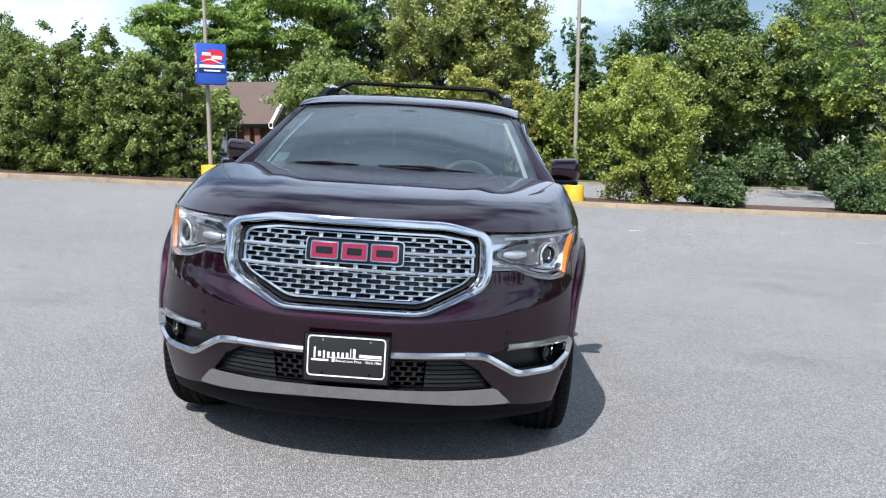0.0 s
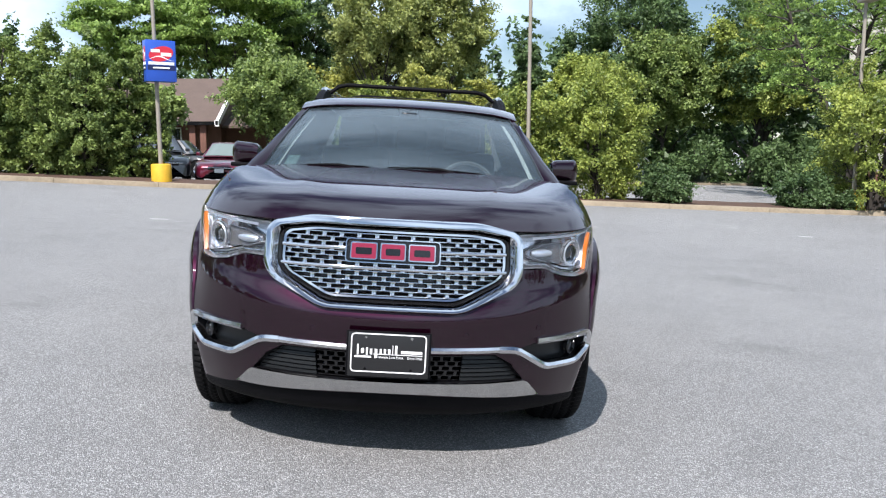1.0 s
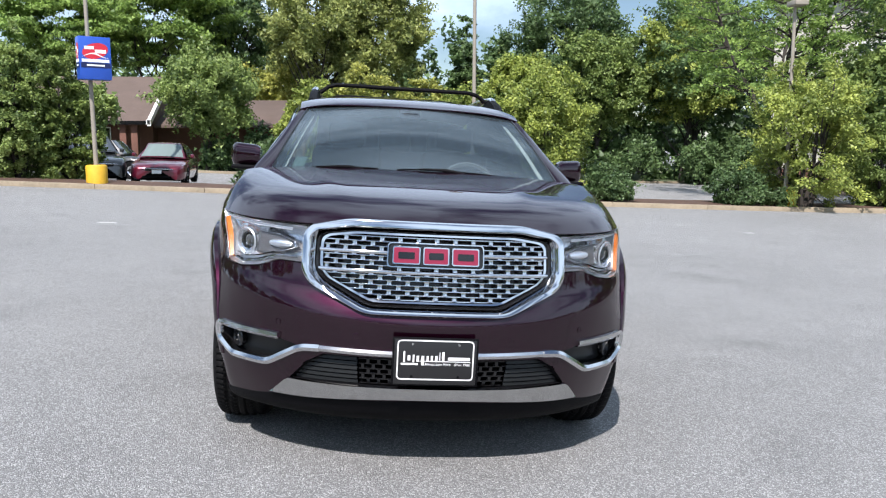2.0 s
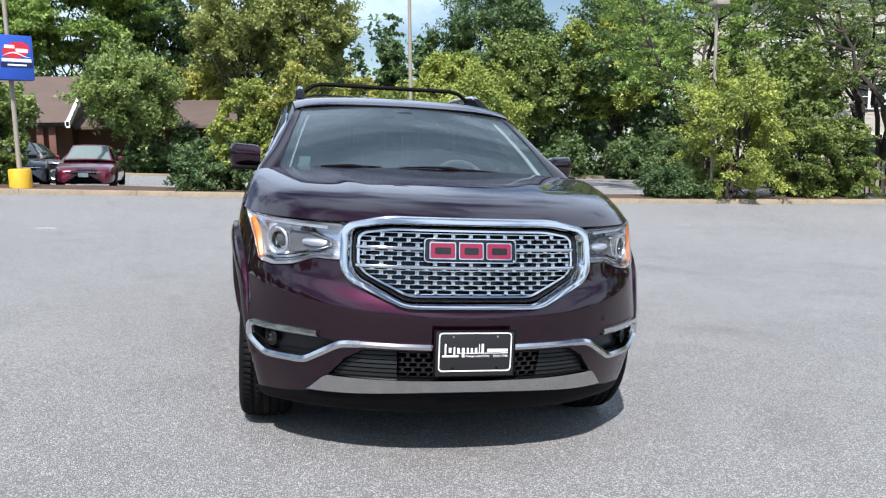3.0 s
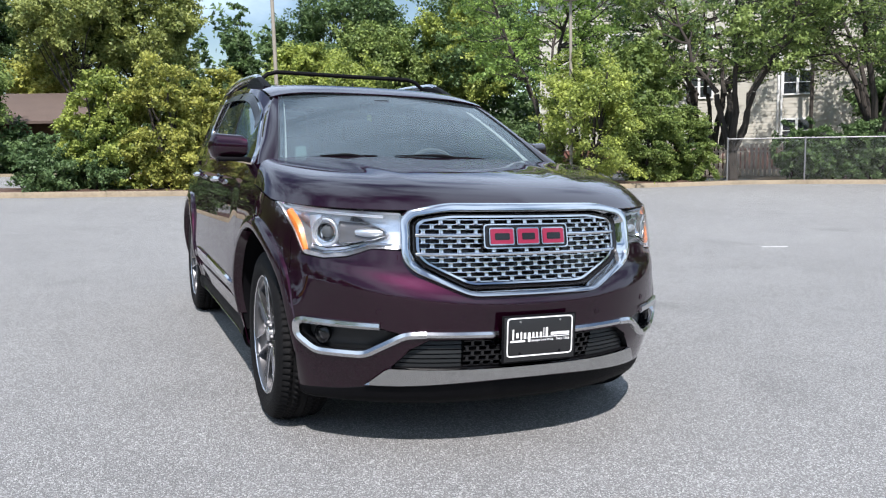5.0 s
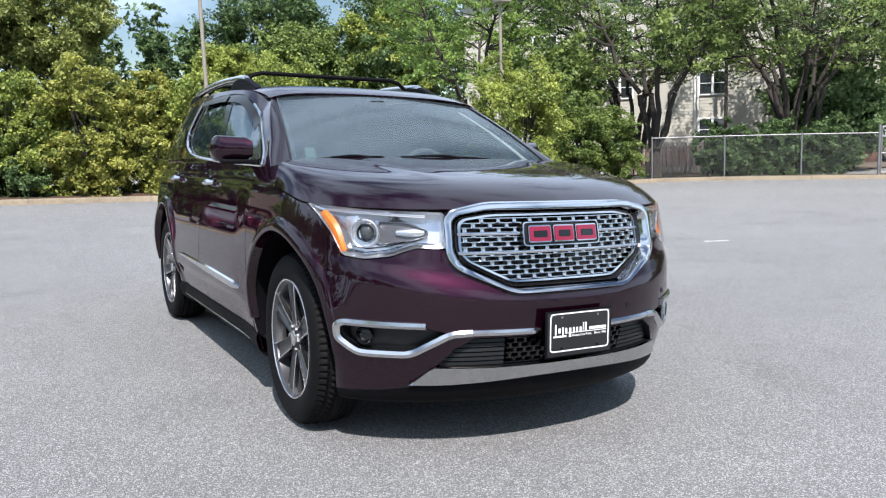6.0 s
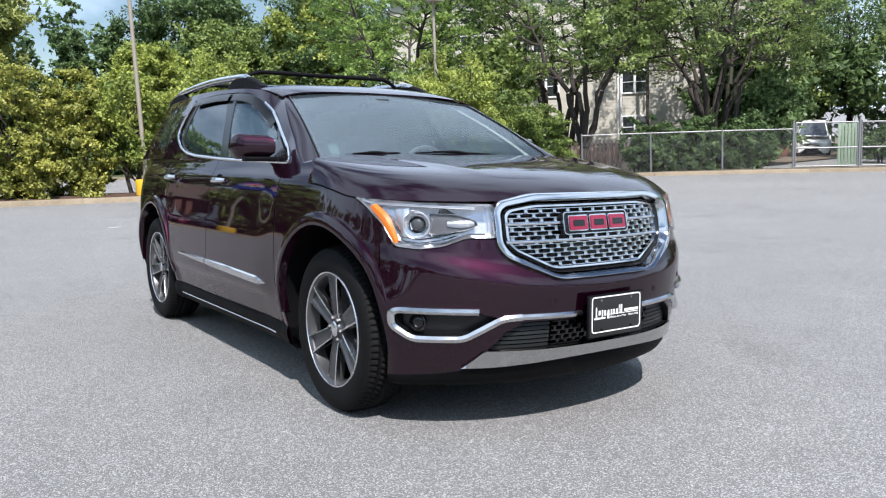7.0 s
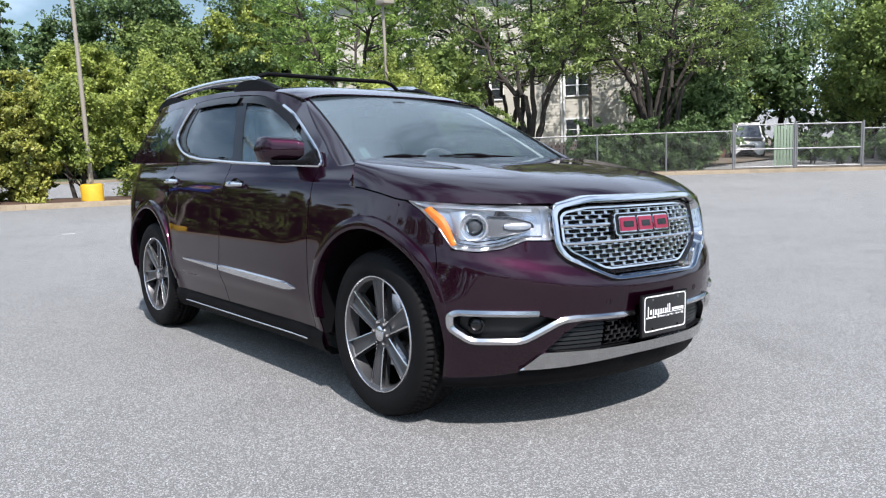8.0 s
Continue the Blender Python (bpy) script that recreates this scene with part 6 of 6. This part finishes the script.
        for q, dz in ((0.55, 0.05), (0.72, 0.09), (0.90, 0.11)):
            y = 0.015 * L + 0.05 * L * (q - 0.5) ** 2 * 6
            rows.append([bm.verts.new((s * q * Wd * 0.97, y - 0.035, hood_h * 0.68)), bm.verts.new((s * q * Wd * 0.97, y + 0.02, hood_h * 0.70 + dz))])
        quads(bm, rows)
        thicken(bm, 0.02)
        part("headlight", bm, SILVER_BOWL, c)
        bm = bmesh.new()
        box(bm, min(s * 0.98 * Wd, s * 1.13 * Wd), max(s * 0.98 * Wd, s * 1.13 * Wd), (a0 + 0.05) * L, (a0 + 0.05) * L + 0.12, z0, z0 + 0.13, 0.03)
        part("door_mirror", bm, paint, c)
        for h in hubs:
            wheel = new("wheel")
            wheel.parent = c
            wheel.matrix_basis = pose(s * (Wd - 0.12), h, r_w)
            part("tyre", turn_x(bmesh.new(), [(0.2, -0.1), (r_w - 0.03, -0.11), (r_w, -0.08), (r_w, 0.08), (r_w - 0.03, 0.11), (0.2, 0.1)], 28, s), RUBBER, wheel)
            part("rim", turn_x(bmesh.new(), [(0.21, 0.09), (0.19, 0.07), (0.06, 0.05), (0.0, 0.08)], 20, s), ALLOY, wheel)
    bm = bmesh.new()
    box(bm, -0.42 * Wd, 0.42 * Wd, -0.025, 0.05, hood_h * 0.58, hood_h * 0.72, 0.03)
    grille_part = part("grille", bm, GLOSS_BLACK, c)
    bm = bmesh.new()
    box(bm, -0.55 * Wd, 0.55 * Wd, -0.04, 0.0, hood_h * 0.655, hood_h * 0.68, 0.006)
    part("grille_bar", bm, CHROME, grille_part)
    bm = bmesh.new()
    box(bm, -0.5 * Wd, 0.5 * Wd, -0.012, 0.06, 0.27, 0.35, 0.02)
    part("lower_intake", bm, BLACK, c)
    bm = bmesh.new()
    box(bm, -0.15, 0.15, -0.05, -0.03, hood_h * 0.48, hood_h * 0.48 + 0.13, 0.003)
    part("number_plate", bm, TRIM_WHITE, c, "white plate with its number left blank")
    bm = bmesh.new()
    box(bm, -0.9 * Wd, 0.9 * Wd, 0.3, L - 0.3, 0.18, 0.5, 0.02)
    part("underbody", bm, BLACK, c)
    return c


def on_ground(x, y, turn):
    return pose(x, y, ground_z(x, y), 0, 2.2, turn)


parked_car("saloon_car", "red metallic saloon parked behind the planting bed", on_ground(-6.75, 23.6, 5), CAR_RED, 4.7, 1.85, 1.46, 0, SKY_GLASS)
parked_car("dark_suv", "charcoal SUV parked beside the red saloon", on_ground(-8.6, 23.9, 28), CAR_DARK, 4.6, 1.88, 1.70, 1)
parked_car("dark_suv", "dark SUV parked in the row behind the saloon", on_ground(-8.2, 30.5, 84), CAR_DARK, 4.6, 1.88, 1.66, 1)
parked_car("white_van", "white van parked beyond the wire gate", on_ground(40.0, 22.4, -60), CAR_WHITE, 5.0, 1.95, 2.05, 2)
parked_car("dark_suv", "dark SUV parked at the side of the car park", on_ground(-19.5, 6.6, 90), CAR_DARK, 4.6, 1.88, 1.66, 1)


# ---- worn flecks of white paint on the asphalt
FLECK = material("worn white line paint", (0.55, 0.55, 0.54), 0.8, vary=0.3, scale=15)
MARKS = ((3.66, 12.3, 0.25, 5), (7.6, 5.35, 0.45, -8), (-4.25, 9.6, 0.3, 10), (8.1, 12.25, 0.25, 0), (7.1, 13.6, 0.2, 20), (0.6, 11.7, 0.2, 0))
for x, y, long, turn in MARKS:
    bm = sheet(lambda u, v: (u, v + 0.01 * math.sin(u * 31), 0.0), steps(-long / 2, long / 2, 0.05), (-0.03, 0.0, 0.035), thick=0.002)
    mark = tagged(part("paint_mark", bm, FLECK), "worn fleck of white line paint on asphalt", "road marking", "paint flecks")
    mark.matrix_world = pose(x, y, ground_z(x, y) + 0.006, 0, 3.0, turn)

# ---------------------------------------------------------------- plants
LEAF_YOUNG = leaf_material("young maple leaves", (0.045, 0.096, 0.020), (0.55, 0.61, 0.145))
LEAF_GOLD = leaf_material("yellowing maple leaves", (0.062, 0.104, 0.020), (0.62, 0.60, 0.150))
LEAF_HEDGE = leaf_material("green maple leaves", (0.030, 0.069, 0.017), (0.355, 0.445, 0.122))
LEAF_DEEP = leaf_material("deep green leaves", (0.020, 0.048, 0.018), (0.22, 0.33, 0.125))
LEAF_MID = leaf_material("mid green leaves", (0.034, 0.076, 0.020), (0.40, 0.50, 0.150))
LEAF_OAK = leaf_material("olive oak leaves", (0.044, 0.080, 0.022), (0.50, 0.54, 0.170))
LEAF_LOCUST = leaf_material("feathery locust leaves", (0.036, 0.090, 0.020), (0.42, 0.58, 0.140))
LEAF_BUSH = leaf_material("laurel bush leaves", (0.026, 0.060, 0.018), (0.18, 0.27, 0.110))


def leaf_mesh(name, rng, centres, radii, count, size, squash=1.0, long=1.5):
    """Leaves scattered in clumps: small folded diamonds, turned outwards and up."""
    centres, radii = np.array(centres), np.array(radii)
    pick = rng.choice(len(centres), count, p=radii ** 2 / (radii ** 2).sum())
    away = rng.normal(size=(count, 3))
    away /= np.linalg.norm(away, axis=1)[:, None]
    # every clump is a spray, drawn out along its own direction
    axis = rng.normal(size=centres.shape) + np.array([0, 0, 0.7 * squash])
    axis /= np.linalg.norm(axis, axis=1)[:, None]
    out = away * (radii[pick] * rng.uniform(0.1, 1.0, count) ** 0.6 * (1 + 0.35 * (rng.uniform(size=count) > 0.88)))[:, None]
    ax = axis[pick]
    out = out * 0.62 + ax * ((out * ax).sum(axis=1) * 1.35)[:, None]
    spot = centres[pick] + out * np.array([1, 1, squash])
    normal = away * 0.35 + rng.normal(size=(count, 3)) * 0.80 + np.array([0, 0, 0.55])
    normal /= np.linalg.norm(normal, axis=1)[:, None]
    side = np.cross(normal, rng.normal(size=(count, 3)))
    side /= np.linalg.norm(side, axis=1)[:, None]
    along = np.cross(normal, side)
    s = (size * rng.uniform(0.6, 1.35, count))[:, None]
    k = 3 if size >= 0.08 else 4
    v = np.empty((count, k, 3))
    v[:, 0] = spot - along * s * 0.5 * long
    if k == 4:
        v[:, 1] = spot + side * s * 0.45 + normal * s * 0.12
        v[:, 2] = spot + along * s * 0.5 * long
        v[:, 3] = spot - side * s * 0.45 + normal * s * 0.12
    else:
        v[:, 1] = spot + side * s * 0.55 + along * s * 0.34 * long
        v[:, 2] = spot - side * s * 0.55 + along * s * 0.42 * long
    me = bpy.data.meshes.new(name)
    me.vertices.add(count * k)
    me.vertices.foreach_set("co", v.ravel())
    me.loops.add(count * k)
    me.loops.foreach_set("vertex_index", np.arange(count * k))
    me.polygons.add(count)
    me.polygons.foreach_set("loop_start", np.arange(count) * k)
    me.update(calc_edges=True)
    return me


def limb(bm, rng, p, q, r0, r1, bend=0.12, sides=7):
    p, q = Vector(p), Vector(q)
    k = 6
    off = Vector(rng.normal(size=3)) * (q - p).length * bend
    pts = [p.lerp(q, i / k) + off * math.sin(math.pi * i / k) * 0.6 + Vector(rng.normal(size=3)) * 0.012 * (q - p).length for i in range(k + 1)]
    tube(bm, pts, [r0 + (r1 - r0) * i / k for i in range(k + 1)], sides)
    return pts


def tree(name, label, x, y, height, radius, mat, seed, leaves, size, low=0.12, stems=1, group="", category="tree", bulge=0.5, clump=0.30, trunk=0.05, lift=0.12, pointed=0.0, clumps=None, squash=0.8):
    """A tapered trunk, limbs, and a crown of leaf clumps with an uneven outline."""
    rng = np.random.default_rng(seed)
    t = tagged(new(name), label, category, group)
    t.location = (x, y, ground_z(x, y) + lift + (bed_rise(y) if KERB_Y < y < 22.6 and x < 18.9 else 0))
    n = clumps or int(26 + 10 * radius)
    centres, radii = [], []
    lobes = rng.normal(size=(7, 3))
    lobes /= np.linalg.norm(lobes, axis=1)[:, None]
    z_mid = height * (low + 1) / 2
    half = height * (1 - low) / 2
    while len(centres) < n:
        d = rng.normal(size=3)
        d /= np.linalg.norm(d)
        reach = 0.80 + 0.28 * max((lobes @ d).max() - 0.4, 0) - 0.20 * rng.uniform()
        k = rng.uniform(0.15, 1.0) ** 0.4 * reach
        h = d[2] * k
        wide = 1.0 - pointed * (h * 0.5 + 0.5) - 0.25 * max(0.0, -h - bulge) - 0.10 * max(0, h)
        c = np.array([d[0] * k * radius * wide, d[1] * k * radius * wide, z_mid + h * half])
        centres.append(c)
        radii.append(radius * clump * rng.uniform(0.65, 1.25) * (0.45 + 0.55 * wide))
    twigs = bmesh.new()
    base_r = max(0.04, height * trunk * 0.35)
    for k in range(stems):
        bm = bmesh.new()
        a = 2 * math.pi * k / stems + rng.uniform(0, 1)
        foot = Vector((0.12 * math.cos(a), 0.12 * math.sin(a), -0.15)) if stems > 1 else Vector((0, 0, -0.15))
        top = Vector((0.35 * radius * math.cos(a) * (stems > 1), 0.35 * radius * math.sin(a) * (stems > 1), height * 0.70))
        pts = limb(bm, rng, foot, top, base_r, base_r * 0.22, 0.05)
        part("trunk", bm, BARK, t)
        for c in centres[k::max(1, stems * (1 + n // 22))]:
            j = int(min(5, max(1, (c[2] * 0.65) / (height * 0.82) * 6)))
            limb(twigs, rng, pts[j], pts[j].lerp(Vector(c), 0.8), base_r * 0.38, base_r * 0.07, 0.12, 5)
    tagged(part("branchwork", twigs, BARK, t), kind="stuff")
    part_of_mesh("crown", leaf_mesh("crown", rng, centres, radii, leaves, size, squash), mat, t, smooth=False)
    return t


# the planting bed's maples, leafy to the ground
YOUNG = "young maple with dense yellow-green leaves down to the mulch"
for i, (x, y, h, r) in enumerate(((-19.4, 21.6, 6.6, 1.9), (-17.3, 21.2, 6.0, 1.75), (-15.2, 21.7, 5.7, 1.75), (-13.5, 21.2, 5.5, 1.55), (-11.9, 21.6, 4.9, 1.5), (-10.4, 21.3, 4.9, 1.45), (-9.1, 21.7, 4.5, 1.2))):
    tree("maple", YOUNG, x, y + 0.65, h, r, (LEAF_HEDGE, LEAF_MID)[i % 3 == 2], 20 + i, 40000, 0.068, -0.30, 4, "maples on the planting bed", bulge=0.9, clump=0.20, clumps=160)
for i, (x, y, h, r, mat) in enumerate(((-1.4, 21.7, 3.85, 1.35, LEAF_YOUNG), (0.2, 21.4, 4.35, 1.5, LEAF_GOLD), (1.9, 21.8, 4.2, 1.35, LEAF_GOLD), (5.8, 21.4, 4.7, 2.0, LEAF_YOUNG), (14.25, 20.6, 5.65, 2.1, LEAF_YOUNG), (17.5, 21.4, 3.9, 1.5, LEAF_HEDGE), (19.4, 21.7, 3.5, 1.4, LEAF_HEDGE))):
    tree("maple", "young maple with yellow-green leaves on the planting bed", x, y, h, r, mat, 40 + i, 33000, 0.068, -0.24, 4, "maples on the planting bed", bulge=0.9, clump=0.19, clumps=130)
tree("maple", "slender young maple beside the lamp pole", 3.3, 21.6, 3.9, 1.35, LEAF_YOUNG, 58, 15000, 0.075, 0.05, 3, "maples on the planting bed", clump=0.24, clumps=80)
BUSH = "rounded dark green laurel bush on the mulch"
for i, (x, y, h, r) in enumerate(((7.8, 21.1, 1.2, 1.1), (12.2, 20.95, 1.2, 1.2), (13.3, 20.5, 0.62, 0.42), (-3.0, 21.0, 1.25, 1.05), (-1.7, 21.0, 1.2, 0.95))):
    tree("bush", BUSH, x, y, h, r, LEAF_BUSH, 60 + i, 11000, 0.06, -0.35, 5, "bushes on the planting bed", "bush", bulge=0.9, trunk=0.06, clump=0.22, clumps=70)

# across the driveway
tree("round_tree", "dense round green tree in front of the brick house", -8.0, 40.4, 6.9, 3.15, LEAF_MID, 71, 30000, 0.12, 0.22, 1, clumps=130, clump=0.21, bulge=0.9)
tree("round_tree", "yellowing leafy tree behind the brick house", -4.2, 54.6, 8.2, 3.4, LEAF_GOLD, 72, 14000, 0.17, 0.2, 1)
tree("round_tree", "small green tree beside the porch", -11.2, 32.0, 3.9, 1.2, LEAF_MID, 73, 3000, 0.16, 0.5, 1)
BIG = "tall broad-crowned tree beyond the driveway"
for i, (x, y, h, r, mat) in enumerate((
        (-8.8, 58, 15.0, 3.9, LEAF_DEEP), (-2.4, 50, 15.0, 4.5, LEAF_OAK), (1.5, 51, 14.4, 4.4, LEAF_OAK),
        (15.0, 52, 15.0, 5.0, LEAF_DEEP), (22.5, 48, 14.0, 5.2, LEAF_DEEP), (21.6, 47.5, 12.6, 3.9, LEAF_YOUNG), (16.2, 49, 10.6, 3.8, LEAF_MID), (29.5, 45, 13.5, 5.0, LEAF_DEEP), (10.4, 46, 8.2, 3.1, LEAF_YOUNG))):
    tree("broad_tree", BIG, x, y, h, r, mat, 80 + i, 41000, 0.14, 0.24, 1, "tall trees beyond the driveway", clump=0.17, trunk=0.045, lift=0.05, clumps=170)
for i, (x, y, h, r) in enumerate(((8.2, 56, 12.3, 2.3), (11.2, 57, 11.8, 2.2), (4.6, 60, 10.5, 2.0))):
    tree("fir", "pointed dark conifer beyond the driveway", x, y, h, r, LEAF_DEEP, 100 + i, 16000, 0.17, 0.04, 1, "conifers", clump=0.34, pointed=0.85, bulge=0.9, clumps=60, squash=0.6)
for i, (x, y, h, r) in enumerate(((-19.6, 54, 12.6, 5.4), (-13.2, 55, 13.6, 5.8))):
    tree("locust", "spreading feathery locust tree behind the house", x, y, h, r, LEAF_LOCUST, 110 + i, 40000, 0.16, 0.40, 4, "locust trees", clump=0.20, trunk=0.035, squash=0.35, clumps=110)


def vase_tree(x, y, height, spread, seed, leaves, mat, label, stems=7, size=0.081, low=0.42, fork=0.0):
    """Several dark stems that open out from one foot (or from a fork above it), with flat feathery sprays of leaves."""
    rng = np.random.default_rng(seed)
    t = tagged(new("vase_tree"), label, "tree", "dark-stemmed trees by the flats")
    t.location = (x, y, ground_z(x, y) + 0.05)
    twigs = bmesh.new()
    centres, radii = [], []
    if fork:
        bm = bmesh.new()
        limb(bm, rng, (0.02, 0, -0.2), (0.0, 0.05, fork + 0.1), height * 0.026, height * 0.021, 0.03, 9)
        part("trunk", bm, BARK, t, "dark single trunk below the fork")
    for k in range(stems):
        a = 2 * math.pi * k / stems + rng.uniform(-0.3, 0.3)
        reach = spread * rng.uniform(0.5, 1.0)
        foot = Vector((0.12 * math.cos(a), 0.12 * math.sin(a), fork - 0.2))
        mid = Vector((0.26 * reach * math.cos(a), 0.26 * reach * math.sin(a), height * 0.38))
        top = Vector((reach * math.cos(a), reach * math.sin(a), height * rng.uniform(0.8, 1.0)))
        r = height * 0.0135 * rng.uniform(0.8, 1.2)
        bm = bmesh.new()
        limb(bm, rng, foot, mid, r, r * 0.75, 0.05, 8)
        pts = limb(bm, rng, mid, top, r * 0.75, r * 0.2, 0.07, 7)
        part("stem", bm, BARK, t, "dark spreading stem")
        for j in range(1, 7):
            for _ in range(3):
                b = a + rng.uniform(-1.7, 1.7)
                out = spread * rng.uniform(0.15, 0.42)
                tip = pts[j] + Vector((out * math.cos(b), out * math.sin(b), rng.uniform(0.0, 0.10) * height))
                if tip.z < height * low * 0.9:
                    continue
                way = limb(twigs, rng, pts[j], tip, r * 0.40, r * 0.10, 0.12, 4)
                for start in (way[3], way[4], way[5], way[6]):
                    c = b + rng.uniform(-1.2, 1.2)
                    far = spread * rng.uniform(0.08, 0.20)
                    end = start + Vector((far * math.cos(c), far * math.sin(c), rng.uniform(-0.02, 0.06) * height))
                    limb(twigs, rng, start, end, r * 0.14, r * 0.05, 0.12, 3)
                    centres.append(tuple(end))
                    radii.append(spread * rng.uniform(0.05, 0.125))
    tagged(part("branchwork", twigs, BARK, t), kind="stuff")
    part_of_mesh("crown", leaf_mesh("crown", rng, centres, radii, leaves, size, 0.45, 1.9), mat, t, smooth=False)
    return t


DARK_STEM = "tree with dark spreading stems and feathery green sprays"
vase_tree(22.75, 22.6, 9.4, 4.8, 130, 21000, LEAF_MID, DARK_STEM, 5, fork=1.5)
vase_tree(28.2, 20.0, 9.8, 5.6, 131, 28000, LEAF_MID, DARK_STEM, 9)
vase_tree(25.6, 27.5, 10.5, 5.2, 132, 22000, LEAF_DEEP, DARK_STEM, 6)
vase_tree(18.4, 30.0, 10.0, 5.0, 133, 30000, LEAF_LOCUST, DARK_STEM, 6)
vase_tree(34.3, 22.0, 9.5, 4.8, 134, 18000, LEAF_DEEP, DARK_STEM, 6, 0.081, 0.3)
for i, (x, y, h, r, mat) in enumerate(((39.6, 15.2, 9.5, 3.3, LEAF_MID), (38.5, 12.8, 10.5, 4.4, LEAF_MID), (42.0, 9.0, 10.0, 4.2, LEAF_DEEP), (46.0, 17.0, 11.0, 4.8, LEAF_DEEP), (32.4, 22.0, 6.2, 2.5, LEAF_DEEP), (31.2, 19.3, 4.8, 2.3, LEAF_DEEP), (31.8, 21.0, 5.4, 2.6, LEAF_DEEP), (19.6, 25.2, 6.4, 2.2, LEAF_MID), (47.0, 4.0, 10.0, 5.0, LEAF_MID), (49.5, 26.0, 14.0, 5.2, LEAF_DEEP), (44.5, 27.5, 11.0, 4.0, LEAF_MID))):
    tree("broad_tree", "leafy tree beyond the wire gate", x, y, h, r, mat, 140 + i, 16000, 0.14, 0.12, 1, "trees beyond the gate", clump=0.25, clumps=75, lift=0.05)
for i in range(8):
    t = (i + 1.6) / 8.6
    x, y = 22.6 + 4.6 * t, 20.8 - 3.9 * t
    tree("shrub", "dark green shrub growing behind the wire fence", x + 0.5, y + 0.6, 2.45 + 0.3 * math.sin(i * 2.1), 1.0, LEAF_DEEP, 160 + i, 9000, 0.082, -0.2, 3, "shrubs behind the fence", "shrub", bulge=0.9, lift=0.05, clump=0.22, clumps=60)
for i, (x, y) in enumerate(((32.6, 13.0), (34.6, 11.6), (36.8, 9.8), (33.4, 14.6), (35.0, 13.4), (36.4, 11.9))):
    tree("shrub", "dark green shrub growing behind the wire gate", x + 1.2, y + 1.2, 1.7, 0.9, LEAF_DEEP, 175 + i, 2200, 0.10, 0.0, 3, "shrubs behind the fence", "shrub", bulge=0.9, lift=0.05)


def far_woods(name, label, path, seed, count, tall):
    """A dense distant belt of leaves that nobody could count."""
    rng = np.random.default_rng(seed)
    centres, radii = [], []
    for (x0, y0), (x1, y1) in zip(path, path[1:]):
        k = int(math.hypot(x1 - x0, y1 - y0) / 1.1)
        for i in range(k):
            f = (i + rng.uniform()) / k
            for _ in range(4):
                centres.append((x0 + (x1 - x0) * f + rng.normal() * 1.2, y0 + (y1 - y0) * f + rng.normal() * 1.2, rng.uniform(-0.06, 1.0) * tall * rng.uniform(0.6, 1.0) + ground_z(x0, y0)))
                radii.append(rng.uniform(0.8, 1.6))
    return tagged(part_of_mesh(name, leaf_mesh(name, rng, centres, radii, count, 0.34), LEAF_DEEP, smooth=False), label, "woods", kind="stuff")


far_woods("far_woods", "distant dark green belt of trees and undergrowth", [(-70, 60), (-30, 64), (24, 64), (34, 52)], 190, 60000, 9.0)
far_woods("far_woods", "distant dark green belt of trees beyond the yard", [(46, 30), (53, 14), (60, -10)], 191, 26000, 8.0)
far_woods("undergrowth", "dark tangled undergrowth at the foot of the far trees", [(-1, 49.5), (12, 51.0), (24, 51.0), (33, 44)], 192, 20000, 4.2)
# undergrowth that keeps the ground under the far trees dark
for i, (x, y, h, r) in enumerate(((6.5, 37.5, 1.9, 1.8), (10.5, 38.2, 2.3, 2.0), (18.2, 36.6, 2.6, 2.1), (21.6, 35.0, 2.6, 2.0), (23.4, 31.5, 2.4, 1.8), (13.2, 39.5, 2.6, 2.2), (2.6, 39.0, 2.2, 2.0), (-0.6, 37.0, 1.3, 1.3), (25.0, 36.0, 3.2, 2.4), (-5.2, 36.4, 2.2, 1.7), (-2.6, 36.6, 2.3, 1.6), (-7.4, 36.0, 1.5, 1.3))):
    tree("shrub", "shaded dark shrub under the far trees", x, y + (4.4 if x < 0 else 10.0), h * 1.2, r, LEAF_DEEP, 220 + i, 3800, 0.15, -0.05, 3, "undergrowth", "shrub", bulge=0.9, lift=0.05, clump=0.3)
# the belt of trees behind the open lot, which bumper and chrome mirror
far_woods("far_woods", "dark green belt of trees along the open end of the lot", [(-70, -20), (-35, -40), (0, -46), (40, -42), (75, -22)], 193, 36000, 9.5)
# trees along the open side, which the doors mirror
for i in range(9):
    tree("side_tree", "leafy tree along the side of the car park", -25.5 + 1.5 * math.sin(i * 2.7), -16 + 5.0 * i, 6.0 + 0.8 * math.sin(i * 1.9), 2.9, LEAF_MID, 200 + i, 3200, 0.24, 0.05, 1, "trees along the side", bulge=0.8, lift=0.05)
